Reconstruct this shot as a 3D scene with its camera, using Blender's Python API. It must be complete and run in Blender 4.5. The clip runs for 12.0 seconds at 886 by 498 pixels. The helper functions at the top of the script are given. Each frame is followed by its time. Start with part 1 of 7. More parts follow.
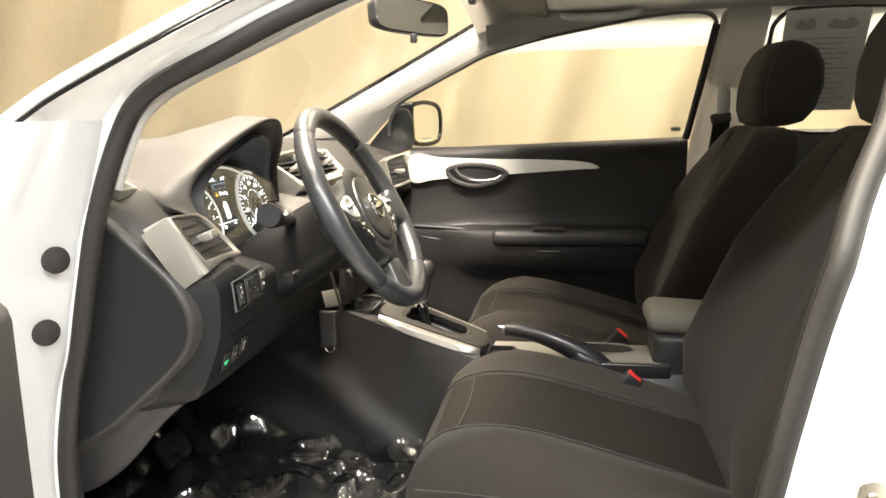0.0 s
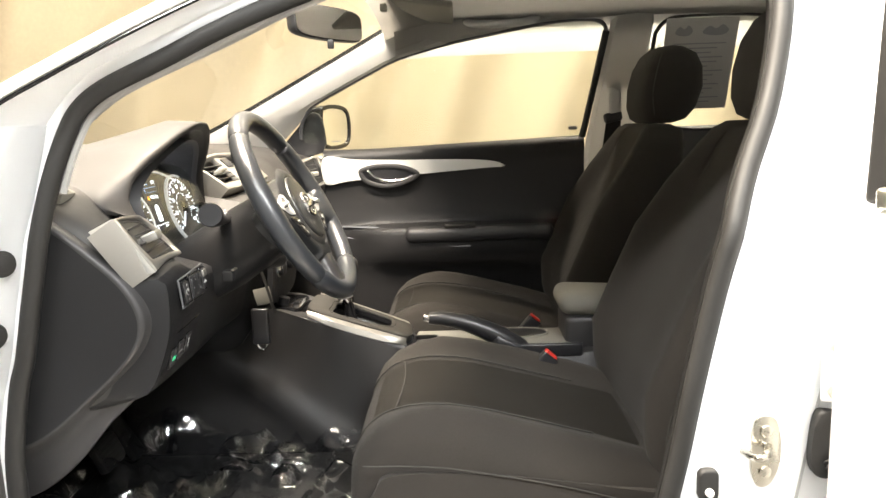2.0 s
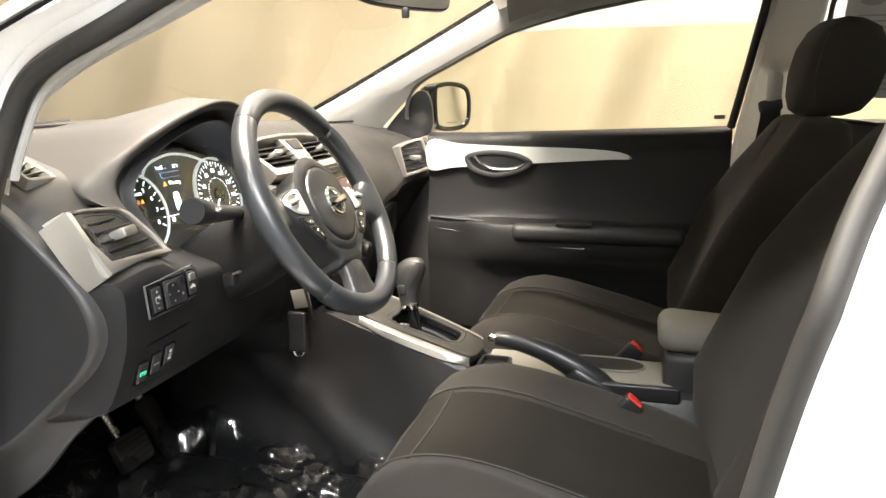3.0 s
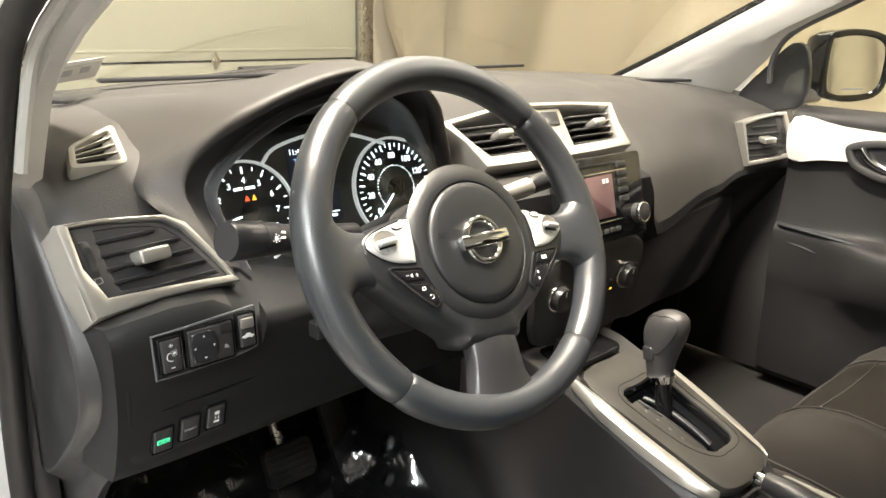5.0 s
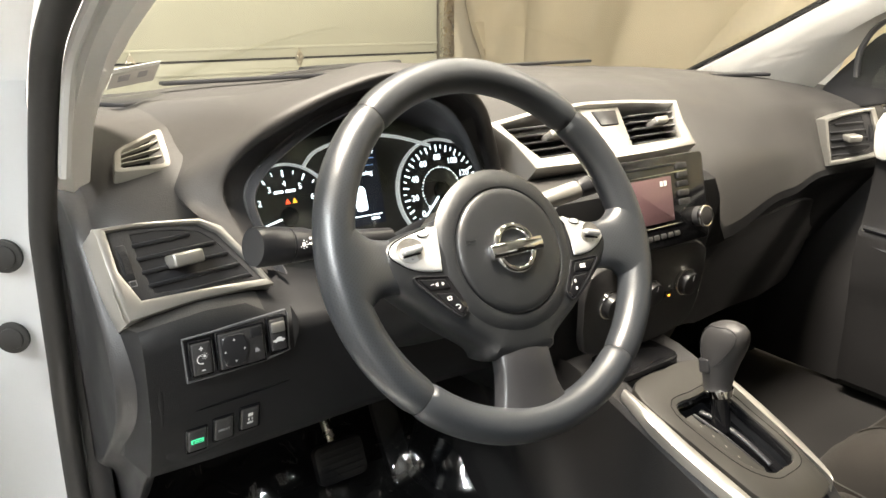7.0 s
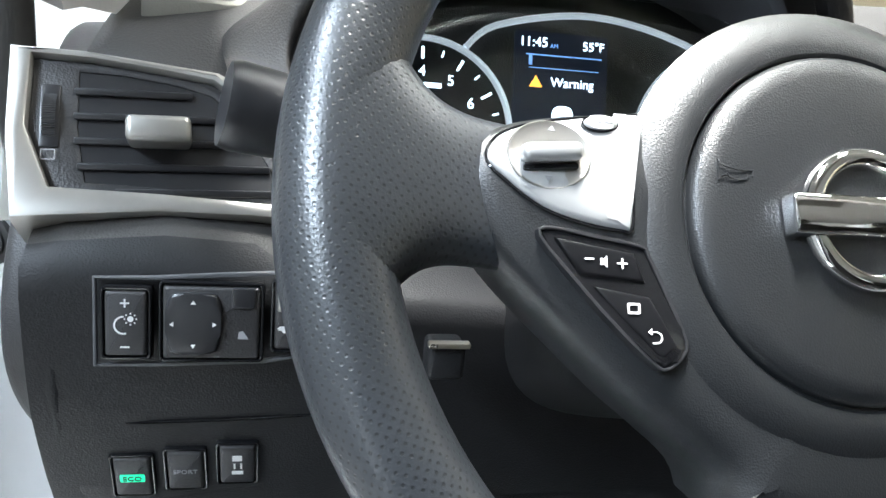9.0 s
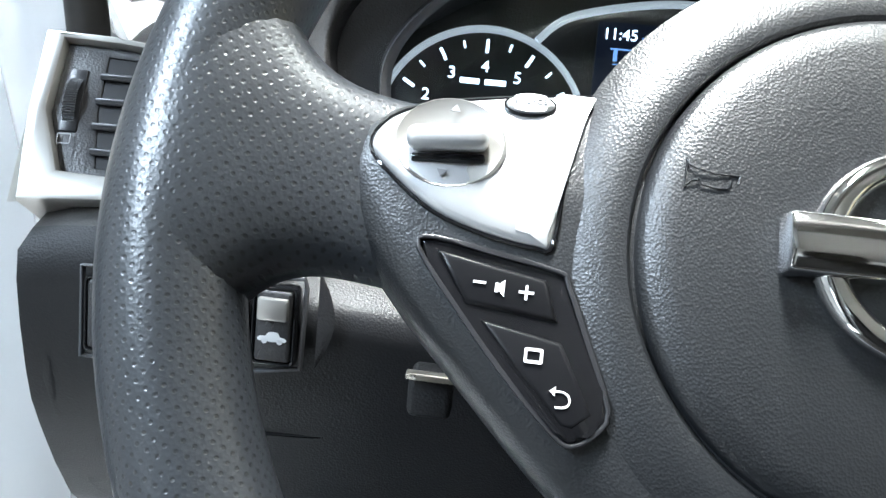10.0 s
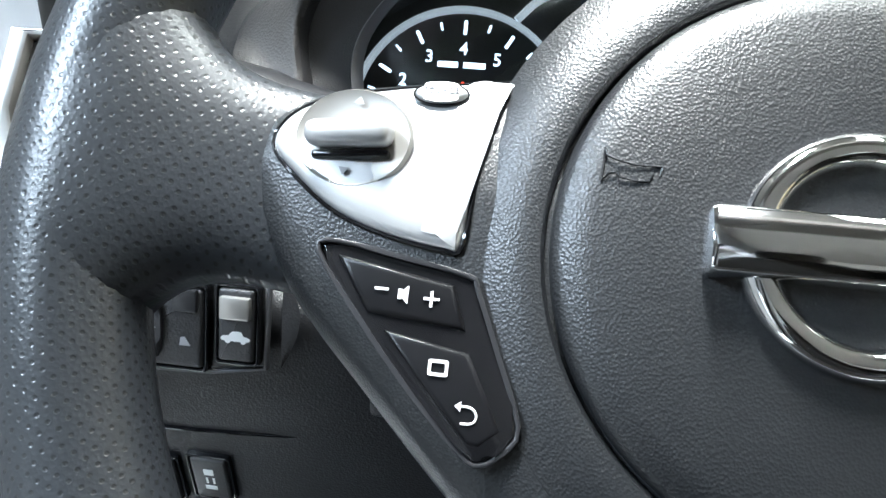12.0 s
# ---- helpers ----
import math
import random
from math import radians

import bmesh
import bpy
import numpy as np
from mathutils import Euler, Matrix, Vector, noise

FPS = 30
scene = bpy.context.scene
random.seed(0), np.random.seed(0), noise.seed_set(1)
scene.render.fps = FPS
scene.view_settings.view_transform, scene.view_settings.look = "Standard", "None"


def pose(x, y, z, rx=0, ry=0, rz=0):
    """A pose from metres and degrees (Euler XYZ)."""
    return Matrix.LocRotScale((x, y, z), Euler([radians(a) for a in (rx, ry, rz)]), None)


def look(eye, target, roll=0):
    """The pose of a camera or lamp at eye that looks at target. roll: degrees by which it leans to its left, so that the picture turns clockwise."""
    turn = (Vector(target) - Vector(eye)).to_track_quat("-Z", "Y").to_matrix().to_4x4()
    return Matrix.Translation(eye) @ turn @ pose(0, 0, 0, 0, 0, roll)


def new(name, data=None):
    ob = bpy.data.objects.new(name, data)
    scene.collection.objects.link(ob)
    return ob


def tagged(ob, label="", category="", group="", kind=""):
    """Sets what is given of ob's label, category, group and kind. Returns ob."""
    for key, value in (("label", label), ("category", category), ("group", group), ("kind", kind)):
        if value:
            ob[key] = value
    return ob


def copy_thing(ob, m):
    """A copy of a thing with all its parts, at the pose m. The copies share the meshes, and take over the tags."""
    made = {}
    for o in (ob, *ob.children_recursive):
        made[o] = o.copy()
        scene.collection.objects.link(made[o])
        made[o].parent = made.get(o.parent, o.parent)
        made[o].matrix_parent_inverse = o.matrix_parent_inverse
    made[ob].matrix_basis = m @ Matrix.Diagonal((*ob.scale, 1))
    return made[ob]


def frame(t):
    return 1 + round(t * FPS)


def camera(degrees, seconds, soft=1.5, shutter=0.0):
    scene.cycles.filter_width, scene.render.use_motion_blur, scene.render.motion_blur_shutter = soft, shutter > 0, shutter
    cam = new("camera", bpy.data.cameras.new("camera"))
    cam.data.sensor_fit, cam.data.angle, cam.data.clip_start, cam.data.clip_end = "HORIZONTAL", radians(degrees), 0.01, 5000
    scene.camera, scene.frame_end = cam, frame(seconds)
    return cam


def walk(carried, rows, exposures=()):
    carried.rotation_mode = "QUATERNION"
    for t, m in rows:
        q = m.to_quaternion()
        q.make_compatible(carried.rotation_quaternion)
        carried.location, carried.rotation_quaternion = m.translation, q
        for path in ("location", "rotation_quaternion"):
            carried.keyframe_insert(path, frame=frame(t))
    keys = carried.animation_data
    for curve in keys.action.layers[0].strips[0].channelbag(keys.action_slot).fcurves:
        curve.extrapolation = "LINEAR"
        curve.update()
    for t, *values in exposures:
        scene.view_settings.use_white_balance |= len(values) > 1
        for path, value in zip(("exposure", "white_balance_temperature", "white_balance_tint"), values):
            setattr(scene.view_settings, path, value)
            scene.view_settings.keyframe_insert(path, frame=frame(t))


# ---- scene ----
cam = camera(61.2, 12.0)
PATH = [
    (0, (-1.604, -0.32, 1.099), (0.337, 0.004, 0.746), -1.1),
    (0.5, (-1.696, -0.25, 1.1), (0.277, -0.255, 0.77), -1.2),
    (1, (-1.723, -0.23, 1.097), (0.247, -0.216, 0.75), -2.1),
    (1.5, (-1.73, -0.234, 1.099), (0.242, -0.23, 0.767), -1.9),
    (2, (-1.697, -0.271, 1.094), (0.271, -0.223, 0.746), -2.0),
    (2.5, (-1.584, -0.404, 1.089), (0.356, -0.096, 0.712), -3.1),
    (3, (-1.418, -0.457, 1.103), (0.472, 0.062, 0.703), -0.4),
    (3.5, (-1.247, -0.461, 1.123), (0.501, 0.415, 0.7), -0.8),
    (3.7, (-1.197, -0.475, 1.132), (0.494, 0.502, 0.702), -0.8),
    (5.3, (-0.831, -0.494, 1.161), (0.4, 0.954, 0.537), 1.4),
    (5.5, (-0.821, -0.504, 1.167), (0.389, 0.953, 0.526), 1.3),
    (6, (-0.819, -0.527, 1.176), (0.37, 0.943, 0.522), 1.1),
    (6.5, (-0.82, -0.527, 1.174), (0.371, 0.935, 0.507), 0.8),
    (7, (-0.817, -0.504, 1.164), (0.29, 1.042, 0.545), 0.2),
    (7.5, (-0.766, -0.418, 1.112), (0.271, 1.197, 0.548), 0.9),
    (7.7, (-0.745, -0.382, 1.092), (0.228, 1.273, 0.533), 1.9),
    (9.3, (-0.521, -0.195, 0.988), (-0.297, 1.72, 0.455), 5.7),
    (9.5, (-0.503, -0.189, 0.988), (-0.384, 1.736, 0.457), 6.1),
    (10, (-0.465, -0.165, 0.984), (-0.613, 1.758, 0.453), 5.3),
    (10.5, (-0.443, -0.156, 0.978), (-0.709, 1.746, 0.422), 3.7),
    (11, (-0.441, -0.149, 0.985), (-0.711, 1.748, 0.414), 4.2),
    (11.5, (-0.441, -0.15, 0.985), (-0.685, 1.75, 0.409), 4.0),
    (12, (-0.438, -0.148, 0.987), (-0.671, 1.751, 0.404), 3.3),
]
EXPOSURES = [(0, 0.4, 7300, 12), (3.7, 0.45, 6900, 12), (5.3, 0.2, 7000, 10), (7.7, 0.2, 6700, 10), (9.3, 0.25, 5650, 7), (12, 0.05, 5550, 6)]
walk(cam, [(t, look(eye, target, roll)) for t, eye, target, roll in PATH], EXPOSURES)

# ---- world and lights ----
world = bpy.data.worlds.new("world")
world.use_nodes = True
world.node_tree.nodes["Background"].inputs[0].default_value = (0.9, 0.87, 0.8, 1)
world.node_tree.nodes["Background"].inputs[1].default_value = 0.03
scene.world = world

ROOM = dict(x0=-4.2, x1=2.6, y0=-4.6, y1=3.7, z1=3.05)
# unseen ceiling tubes added as lighting: x, y, length along y, watts, colour
COOL, WARM = (0.88, 0.95, 1.0), (1.0, 0.93, 0.80)
TUBES = [(-2.6, -1.5, 1.6, 170, COOL), (-2.2, 0.6, 1.6, 110, COOL), (1.7, -1.6, 2.4, 130, WARM), (1.7, 1.4, 2.4, 45, WARM), (-0.70, 0.10, 0.7, 250, (1.0, 0.93, 0.82)), (0.35, 0.6, 1.3, 35, WARM)]


# ---- materials ----
def links(m):
    m.use_nodes = True
    return m.node_tree.nodes, m.node_tree.links


def material(name, base, rough=0.5, metal=0.0, var=0.12, vscale=7.0, bump=0.0, bscale=400.0, coat=0.0, rvar=0.1, spec=0.5, kind="NOISE", coords="Object", sheen=0.0):
    """A surface with colour that varies at two scales, uneven gloss and fine relief."""
    m = bpy.data.materials.new(name)
    nodes, wire = links(m)
    b = nodes["Principled BSDF"]
    b.inputs["Metallic"].default_value = metal
    b.inputs["Coat Weight"].default_value = coat
    b.inputs["Specular IOR Level"].default_value = spec
    b.inputs["Sheen Weight"].default_value = sheen
    co = nodes.new("ShaderNodeTexCoord")
    big = nodes.new("ShaderNodeTexNoise")
    big.inputs["Scale"].default_value, big.inputs["Detail"].default_value = vscale, 6
    fine = nodes.new("ShaderNodeTexNoise")
    fine.inputs["Scale"].default_value, fine.inputs["Detail"].default_value = vscale * 40, 3
    wire.new(co.outputs[coords], big.inputs["Vector"])
    wire.new(co.outputs[coords], fine.inputs["Vector"])
    both = nodes.new("ShaderNodeMath")
    both.operation = "ADD"
    half = nodes.new("ShaderNodeMath")
    half.operation, half.inputs[1].default_value = "MULTIPLY", 0.5
    wire.new(big.outputs["Fac"], both.inputs[0])
    wire.new(fine.outputs["Fac"], half.inputs[0])
    wire.new(half.outputs[0], both.inputs[1])
    ramp = nodes.new("ShaderNodeMapRange")
    ramp.inputs["From Min"].default_value, ramp.inputs["From Max"].default_value = 0.4, 1.1
    ramp.inputs["To Min"].default_value, ramp.inputs["To Max"].default_value = 1 - var, 1 + var
    wire.new(both.outputs[0], ramp.inputs["Value"])
    mul = nodes.new("ShaderNodeVectorMath")
    mul.operation = "SCALE"
    mul.inputs[0].default_value = base
    wire.new(ramp.outputs[0], mul.inputs["Scale"])
    wire.new(mul.outputs[0], b.inputs["Base Color"])
    rr = nodes.new("ShaderNodeMapRange")
    rr.inputs["From Min"].default_value, rr.inputs["From Max"].default_value = 0.3, 0.7
    rr.inputs["To Min"].default_value, rr.inputs["To Max"].default_value = max(0.02, rough - rvar), min(1, rough + rvar)
    wire.new(big.outputs["Fac"], rr.inputs["Value"])
    wire.new(rr.outputs[0], b.inputs["Roughness"])
    if bump:
        if kind == "VORONOI":
            tex = nodes.new("ShaderNodeTexVoronoi")
            tex.inputs["Scale"].default_value = bscale
            out = tex.outputs["Distance"]
        else:
            tex = nodes.new("ShaderNodeTexNoise")
            tex.inputs["Scale"].default_value, tex.inputs["Detail"].default_value = bscale, 2
            out = tex.outputs["Fac"]
        wire.new(co.outputs[coords], tex.inputs["Vector"])
        bn = nodes.new("ShaderNodeBump")
        bn.inputs["Strength"].default_value, bn.inputs["Distance"].default_value = bump, 0.0006
        wire.new(out, bn.inputs["Height"])
        wire.new(bn.outputs[0], b.inputs["Normal"])
    return m


def glow(name, colour, strength):
    m = bpy.data.materials.new(name)
    nodes, wire = links(m)
    b = nodes["Principled BSDF"]
    b.inputs["Base Color"].default_value = (*colour, 1)
    b.inputs["Emission Color"].default_value = (*colour, 1)
    b.inputs["Emission Strength"].default_value = strength
    return m


def perforated(name, base):
    """Leather with a staggered grid of small punched holes, laid out in metres along the UV map."""
    m = material(name, base, 0.33, spec=0.9, rvar=0.03, bump=0.10, bscale=900, var=0.15, kind="VORONOI")
    nodes, wire = links(m)
    b = nodes["Principled BSDF"]
    uv = nodes.new("ShaderNodeUVMap")
    turn = nodes.new("ShaderNodeMapping")
    turn.inputs["Rotation"].default_value = (0, 0, radians(45))
    turn.inputs["Scale"].default_value = (1 / 0.0027, 1 / 0.0027, 1)
    wire.new(uv.outputs[0], turn.inputs["Vector"])
    dots = nodes.new("ShaderNodeTexVoronoi")
    dots.voronoi_dimensions = "2D"
    dots.inputs["Scale"].default_value, dots.inputs["Randomness"].default_value = 1.0, 0.0
    wire.new(turn.outputs[0], dots.inputs["Vector"])
    hole = nodes.new("ShaderNodeMapRange")
    hole.interpolation_type = "SMOOTHSTEP"
    hole.inputs["From Min"].default_value, hole.inputs["From Max"].default_value = 0.10, 0.25
    wire.new(dots.outputs["Distance"], hole.inputs["Value"])
    mix = nodes.new("ShaderNodeMix")
    mix.data_type = "RGBA"
    mix.inputs["A"].default_value = (0.010, 0.010, 0.010, 1)
    old = b.inputs["Base Color"].links[0].from_socket
    wire.new(old, mix.inputs["B"])
    wire.new(hole.outputs[0], mix.inputs["Factor"])
    wire.new(mix.outputs["Result"], b.inputs["Base Color"])
    first = b.inputs["Normal"].links[0].from_node
    dent = nodes.new("ShaderNodeBump")
    dent.inputs["Strength"].default_value, dent.inputs["Distance"].default_value = 0.22, 0.0005
    wire.new(hole.outputs[0], dent.inputs["Height"])
    wire.new(first.outputs[0], dent.inputs["Normal"])
    wire.new(dent.outputs[0], b.inputs["Normal"])
    return m


def clear(name, tint=(1, 1, 1), rough=0.0, least=0.035):
    m = bpy.data.materials.new(name)
    nodes, wire = links(m)
    nodes.remove(nodes["Principled BSDF"])
    out = nodes["Material Output"]
    see, gloss, mix, fre = nodes.new("ShaderNodeBsdfTransparent"), nodes.new("ShaderNodeBsdfGlossy"), nodes.new("ShaderNodeMixShader"), nodes.new("ShaderNodeLayerWeight")
    steep, add = nodes.new("ShaderNodeMath"), nodes.new("ShaderNodeMath")
    fre.inputs["Blend"].default_value = 0.5
    steep.operation, steep.inputs[1].default_value = "POWER", 5.0
    add.operation, add.inputs[1].default_value, add.inputs[2].default_value = "MULTIPLY_ADD", 0.85, least
    see.inputs[0].default_value, gloss.inputs["Roughness"].default_value = (*tint, 1), rough
    wire.new(fre.outputs["Facing"], steep.inputs[0])
    wire.new(steep.outputs[0], add.inputs[0])
    wire.new(add.outputs[0], mix.inputs[0])
    wire.new(see.outputs[0], mix.inputs[1])
    wire.new(gloss.outputs[0], mix.inputs[2])
    wire.new(mix.outputs[0], out.inputs["Surface"])
    return m


M = dict(
    dash=material("soft dash plastic", (0.040, 0.038, 0.0365), 0.55, bump=0.35, bscale=700, kind="VORONOI", spec=0.4),
    ringgrey=material("grey gauge ring plastic", (0.085, 0.085, 0.09), 0.5, bump=0.2, bscale=900, kind="VORONOI"),
    taupe=material("dark taupe satin plastic", (0.030, 0.028, 0.025), 0.46, var=0.08, rvar=0.04, bump=0.08, bscale=900),
    podsilver=material("satin silver pod paint", (0.58, 0.585, 0.59), 0.36, metal=0.55, var=0.05, rvar=0.05),
    panel=material("matt black lower panel plastic", (0.013, 0.013, 0.014), 0.5, bump=0.3, bscale=900, kind="VORONOI", spec=0.3),
    plastic=material("black grained plastic", (0.032, 0.031, 0.032), 0.46, bump=0.3, bscale=900, kind="VORONOI"),
    smooth=material("smooth black plastic", (0.02, 0.02, 0.022), 0.32, var=0.12, rvar=0.03, bump=0.05, bscale=900),
    button=material("black button plastic", (0.007, 0.007, 0.008), 0.3, var=0.2, rvar=0.03, spec=0.25),
    gloss=material("gloss black plastic", (0.008, 0.008, 0.009), 0.08, var=0.2, rvar=0.04),
    pad=material("grained hub plastic", (0.012, 0.013, 0.0145), 0.36, spec=0.8, rvar=0.03, bump=0.20, bscale=1500, kind="VORONOI"),
    leather=material("wheel leather", (0.029, 0.032, 0.037), 0.40, spec=0.8, rvar=0.03, bump=0.13, bscale=800, kind="VORONOI"),
    perf=perforated("punched wheel leather", (0.028, 0.031, 0.036)),
    satin=material("satin silver paint", (0.47, 0.455, 0.425), 0.38, metal=0.82, var=0.04, rvar=0.05),
    bright=material("pale silver trim paint", (0.72, 0.71, 0.68), 0.4, metal=0.3, var=0.05, rvar=0.06),
    chrome=material("chrome", (0.8, 0.8, 0.8), 0.07, metal=1.0, var=0.02, rvar=0.03),
    fabric=material("charcoal seat cloth", (0.031, 0.027, 0.0235), 0.9, bump=0.9, bscale=1100, var=0.18, vscale=9, spec=0.2, sheen=0.05),
    cloth2=material("charcoal woven insert", (0.035, 0.031, 0.026), 0.92, bump=0.9, bscale=700, var=0.2, vscale=12, spec=0.15, sheen=0.05),
    piping=material("grey seam thread", (0.034, 0.031, 0.027), 0.8, var=0.2),
    paint=material("white car paint", (0.82, 0.83, 0.84), 0.22, var=0.02, rvar=0.05, coat=0.6),
    liner=material("pale grey headliner cloth", (0.42, 0.41, 0.39), 0.95, bump=0.5, bscale=900, var=0.06, spec=0.2),
    trim=material("pale grey pillar plastic", (0.46, 0.455, 0.44), 0.5, bump=0.25, bscale=800, var=0.05),
    lid=material("pale grey armrest cloth", (0.22, 0.21, 0.185), 0.8, bump=0.4, bscale=800, var=0.08),
    rubber=material("black rubber seal", (0.018, 0.017, 0.016), 0.6, var=0.2),
    carpet=material("black floor carpet", (0.024, 0.023, 0.023), 1.0, bump=1.0, bscale=600, var=0.3, spec=0.1),
    curtain=material("beige canvas curtain", (0.68, 0.60, 0.45), 0.9, bump=0.4, bscale=300, var=0.10, vscale=1.2, spec=0.2),
    wall=material("cream painted wall", (0.55, 0.50, 0.40), 0.8, var=0.08, vscale=2),
    dim=material("dark grey painted block wall", (0.26, 0.256, 0.247), 0.85, var=0.15, vscale=2, bump=0.3, bscale=40),
    gdoor=material("white garage door steel", (0.50, 0.49, 0.39), 0.5, var=0.06, vscale=3, bump=0.1, bscale=120),
    concrete=material("grey garage concrete", (0.14, 0.133, 0.123), 0.6, var=0.3, vscale=2.5, bump=0.3, bscale=60),
    steel=material("zinc plated steel", (0.6, 0.57, 0.5), 0.3, metal=1.0, var=0.15, vscale=30),
    red=material("red buckle plastic", (0.62, 0.04, 0.03), 0.35),
    white=material("white print", (0.75, 0.75, 0.74), 0.5, var=0.04),
    grey=material("grey print", (0.30, 0.30, 0.31), 0.6, var=0.1),
    paper=material("grey printed paper", (0.50, 0.49, 0.47), 0.7, var=0.06),
    face=material("gauge face", (0.012, 0.012, 0.014), 0.35, var=0.2),
    screen=material("dim radio screen", (0.12, 0.07, 0.075), 0.15, var=0.1),
    belt=material("black belt webbing", (0.03, 0.028, 0.026), 0.75, bump=0.6, bscale=900),
    mirror=material("mirror silver", (0.86, 0.86, 0.85), 0.02, metal=1.0, var=0.01, rvar=0.01),
    gaugelit=glow("lit gauge print", (0.76, 0.85, 1.0), 3.4),
    ringlit=glow("softly lit gauge ring", (0.78, 0.82, 0.88), 0.45),
    bluelit=glow("lit blue display", (0.25, 0.45, 0.95), 1.0),
    display=glow("dark display glass", (0.006, 0.009, 0.02), 0.6),
    amberlit=glow("amber warning light", (1.0, 0.45, 0.05), 2.0),
    redlit=glow("red warning light", (1.0, 0.08, 0.03), 2.0),
    greenlit=glow("green switch light", (0.05, 0.75, 0.35), 0.8),
    tube=glow("lamp tube", (1.0, 0.95, 0.86), 7.0),
    glass=clear("window glass", (0.93, 0.95, 0.93)),
    darkglass=clear("tinted glass", (0.25, 0.24, 0.22)),
    film=clear("clear plastic film", (0.80, 0.82, 0.85), 0.10, 0.17),
)


# ---- building helpers ----
ORIGIN = {}


def thing(name, at, label, category, group="", kind=""):
    """An Empty at the base of a thing."""
    ob = new(name)
    ob.empty_display_size = 0.05
    ob.location = at
    ORIGIN[ob.name] = Vector(at)
    return tagged(ob, label, category, group, kind)


def part(name, bm, mat, parent=None, label="", angle=38, kind="", category=""):
    """Links a bmesh in world metres as one mesh object under a thing or a part."""
    me = bpy.data.meshes.new(name)
    bmesh.ops.recalc_face_normals(bm, faces=bm.faces[:])
    base = ORIGIN[parent.name] if parent else Vector((0, 0, 0))
    bmesh.ops.translate(bm, verts=bm.verts[:], vec=-base)
    bm.to_mesh(me)
    bm.free()
    me.materials.append(M[mat])
    for p in me.polygons:
        p.use_smooth = True
    me.set_sharp_from_angle(angle=radians(angle))
    ob = new(name, me)
    ORIGIN[ob.name] = base.copy()
    if parent:
        ob.parent = parent
    return tagged(ob, label, category, "", kind)


def smooth(pts, n=6, closed=False):
    """Catmull-Rom through the points, n steps a span."""
    p = [Vector(q) for q in pts]
    k, out = len(p), []
    for i in range(k if closed else k - 1):
        a, b = (p[(i - 1) % k], p[(i + 2) % k]) if closed else (p[max(i - 1, 0)], p[min(i + 2, k - 1)])
        c, d = p[i], p[(i + 1) % k]
        for s in range(n):
            t = s / n
            out.append(0.5 * (2 * c + (d - a) * t + (2 * a - 5 * c + 4 * d - b) * t * t + (3 * c - a - 3 * d + b) * t**3))
    if not closed:
        out.append(p[-1])
    return out


def loft(rings, ring_closed=True, caps=True, path_closed=False, bm=None):
    bm = bm or bmesh.new()
    rows = [[bm.verts.new(v) for v in ring] for ring in rings]
    k = len(rows[0])
    for i in range(len(rows) if path_closed else len(rows) - 1):
        a, b = rows[i], rows[(i + 1) % len(rows)]
        for j in range(k if ring_closed else k - 1):
            bm.faces.new((a[j], a[(j + 1) % k], b[(j + 1) % k], b[j]))
    if caps and ring_closed and not path_closed:
        bm.faces.new(rows[0][::-1])
        bm.faces.new(rows[-1])
    return bm


def tube(pts, radius, segs=12, closed=False, flat=1.0, bm=None, up=(0, 0, 1)):
    """A round bar along points; radius a number or one for each point; flat squashes it along up."""
    pts = [Vector(p) for p in pts]
    rings = []
    for i, p in enumerate(pts):
        a = pts[i - 1] if i or closed else p
        b = pts[(i + 1) % len(pts)] if i < len(pts) - 1 or closed else p
        d = (b - a).normalized()
        s = d.cross(Vector(up))
        s = s.normalized() if s.length > 1e-4 else d.orthogonal().normalized()
        u = s.cross(d)
        r = radius[i] if isinstance(radius, (list, tuple)) else radius
        rings.append([p + r * (s * math.cos(2 * math.pi * k / segs) + u * flat * math.sin(2 * math.pi * k / segs)) for k in range(segs)])
    return loft(rings, path_closed=closed, bm=bm)


def box(at, size, bevel=0.0, m=None, segs=2, bm=None):
    """A box about a place, with rounded edges, turned by m."""
    out = bmesh.new()
    bmesh.ops.create_cube(out, size=1, matrix=Matrix.Diagonal((*size, 1)))
    if bevel:
        bmesh.ops.bevel(out, geom=out.edges[:], offset=bevel, segments=segs, affect="EDGES", profile=0.5)
    bmesh.ops.transform(out, matrix=Matrix.Translation(at) @ (m or Matrix.Identity(4)), verts=out.verts[:])
    return merged(bm, out)


def merged(bm, out):
    if bm is None:
        return out
    me = bpy.data.meshes.new("tmp")
    out.to_mesh(me)
    out.free()
    bm.from_mesh(me)
    bpy.data.meshes.remove(me)
    return bm


def prism(outline, depth, m, bevel=0.0, segs=2, bm=None, back=False):
    """An outline (x, y) made solid from z=0 to depth in the frame m, with a rounded front edge."""
    out = bmesh.new()
    low = [out.verts.new((p[0], p[1], 0)) for p in outline]
    high = [out.verts.new((p[0], p[1], depth)) for p in outline]
    k = len(low)
    out.faces.new(low[::-1])
    top = out.faces.new(high)
    for i in range(k):
        out.faces.new((low[i], low[(i + 1) % k], high[(i + 1) % k], high[i]))
    if bevel:
        bmesh.ops.bevel(out, geom=list(top.edges), offset=bevel, segments=segs, affect="EDGES", profile=0.5)
    bmesh.ops.transform(out, matrix=m, verts=out.verts[:])
    return merged(bm, out)


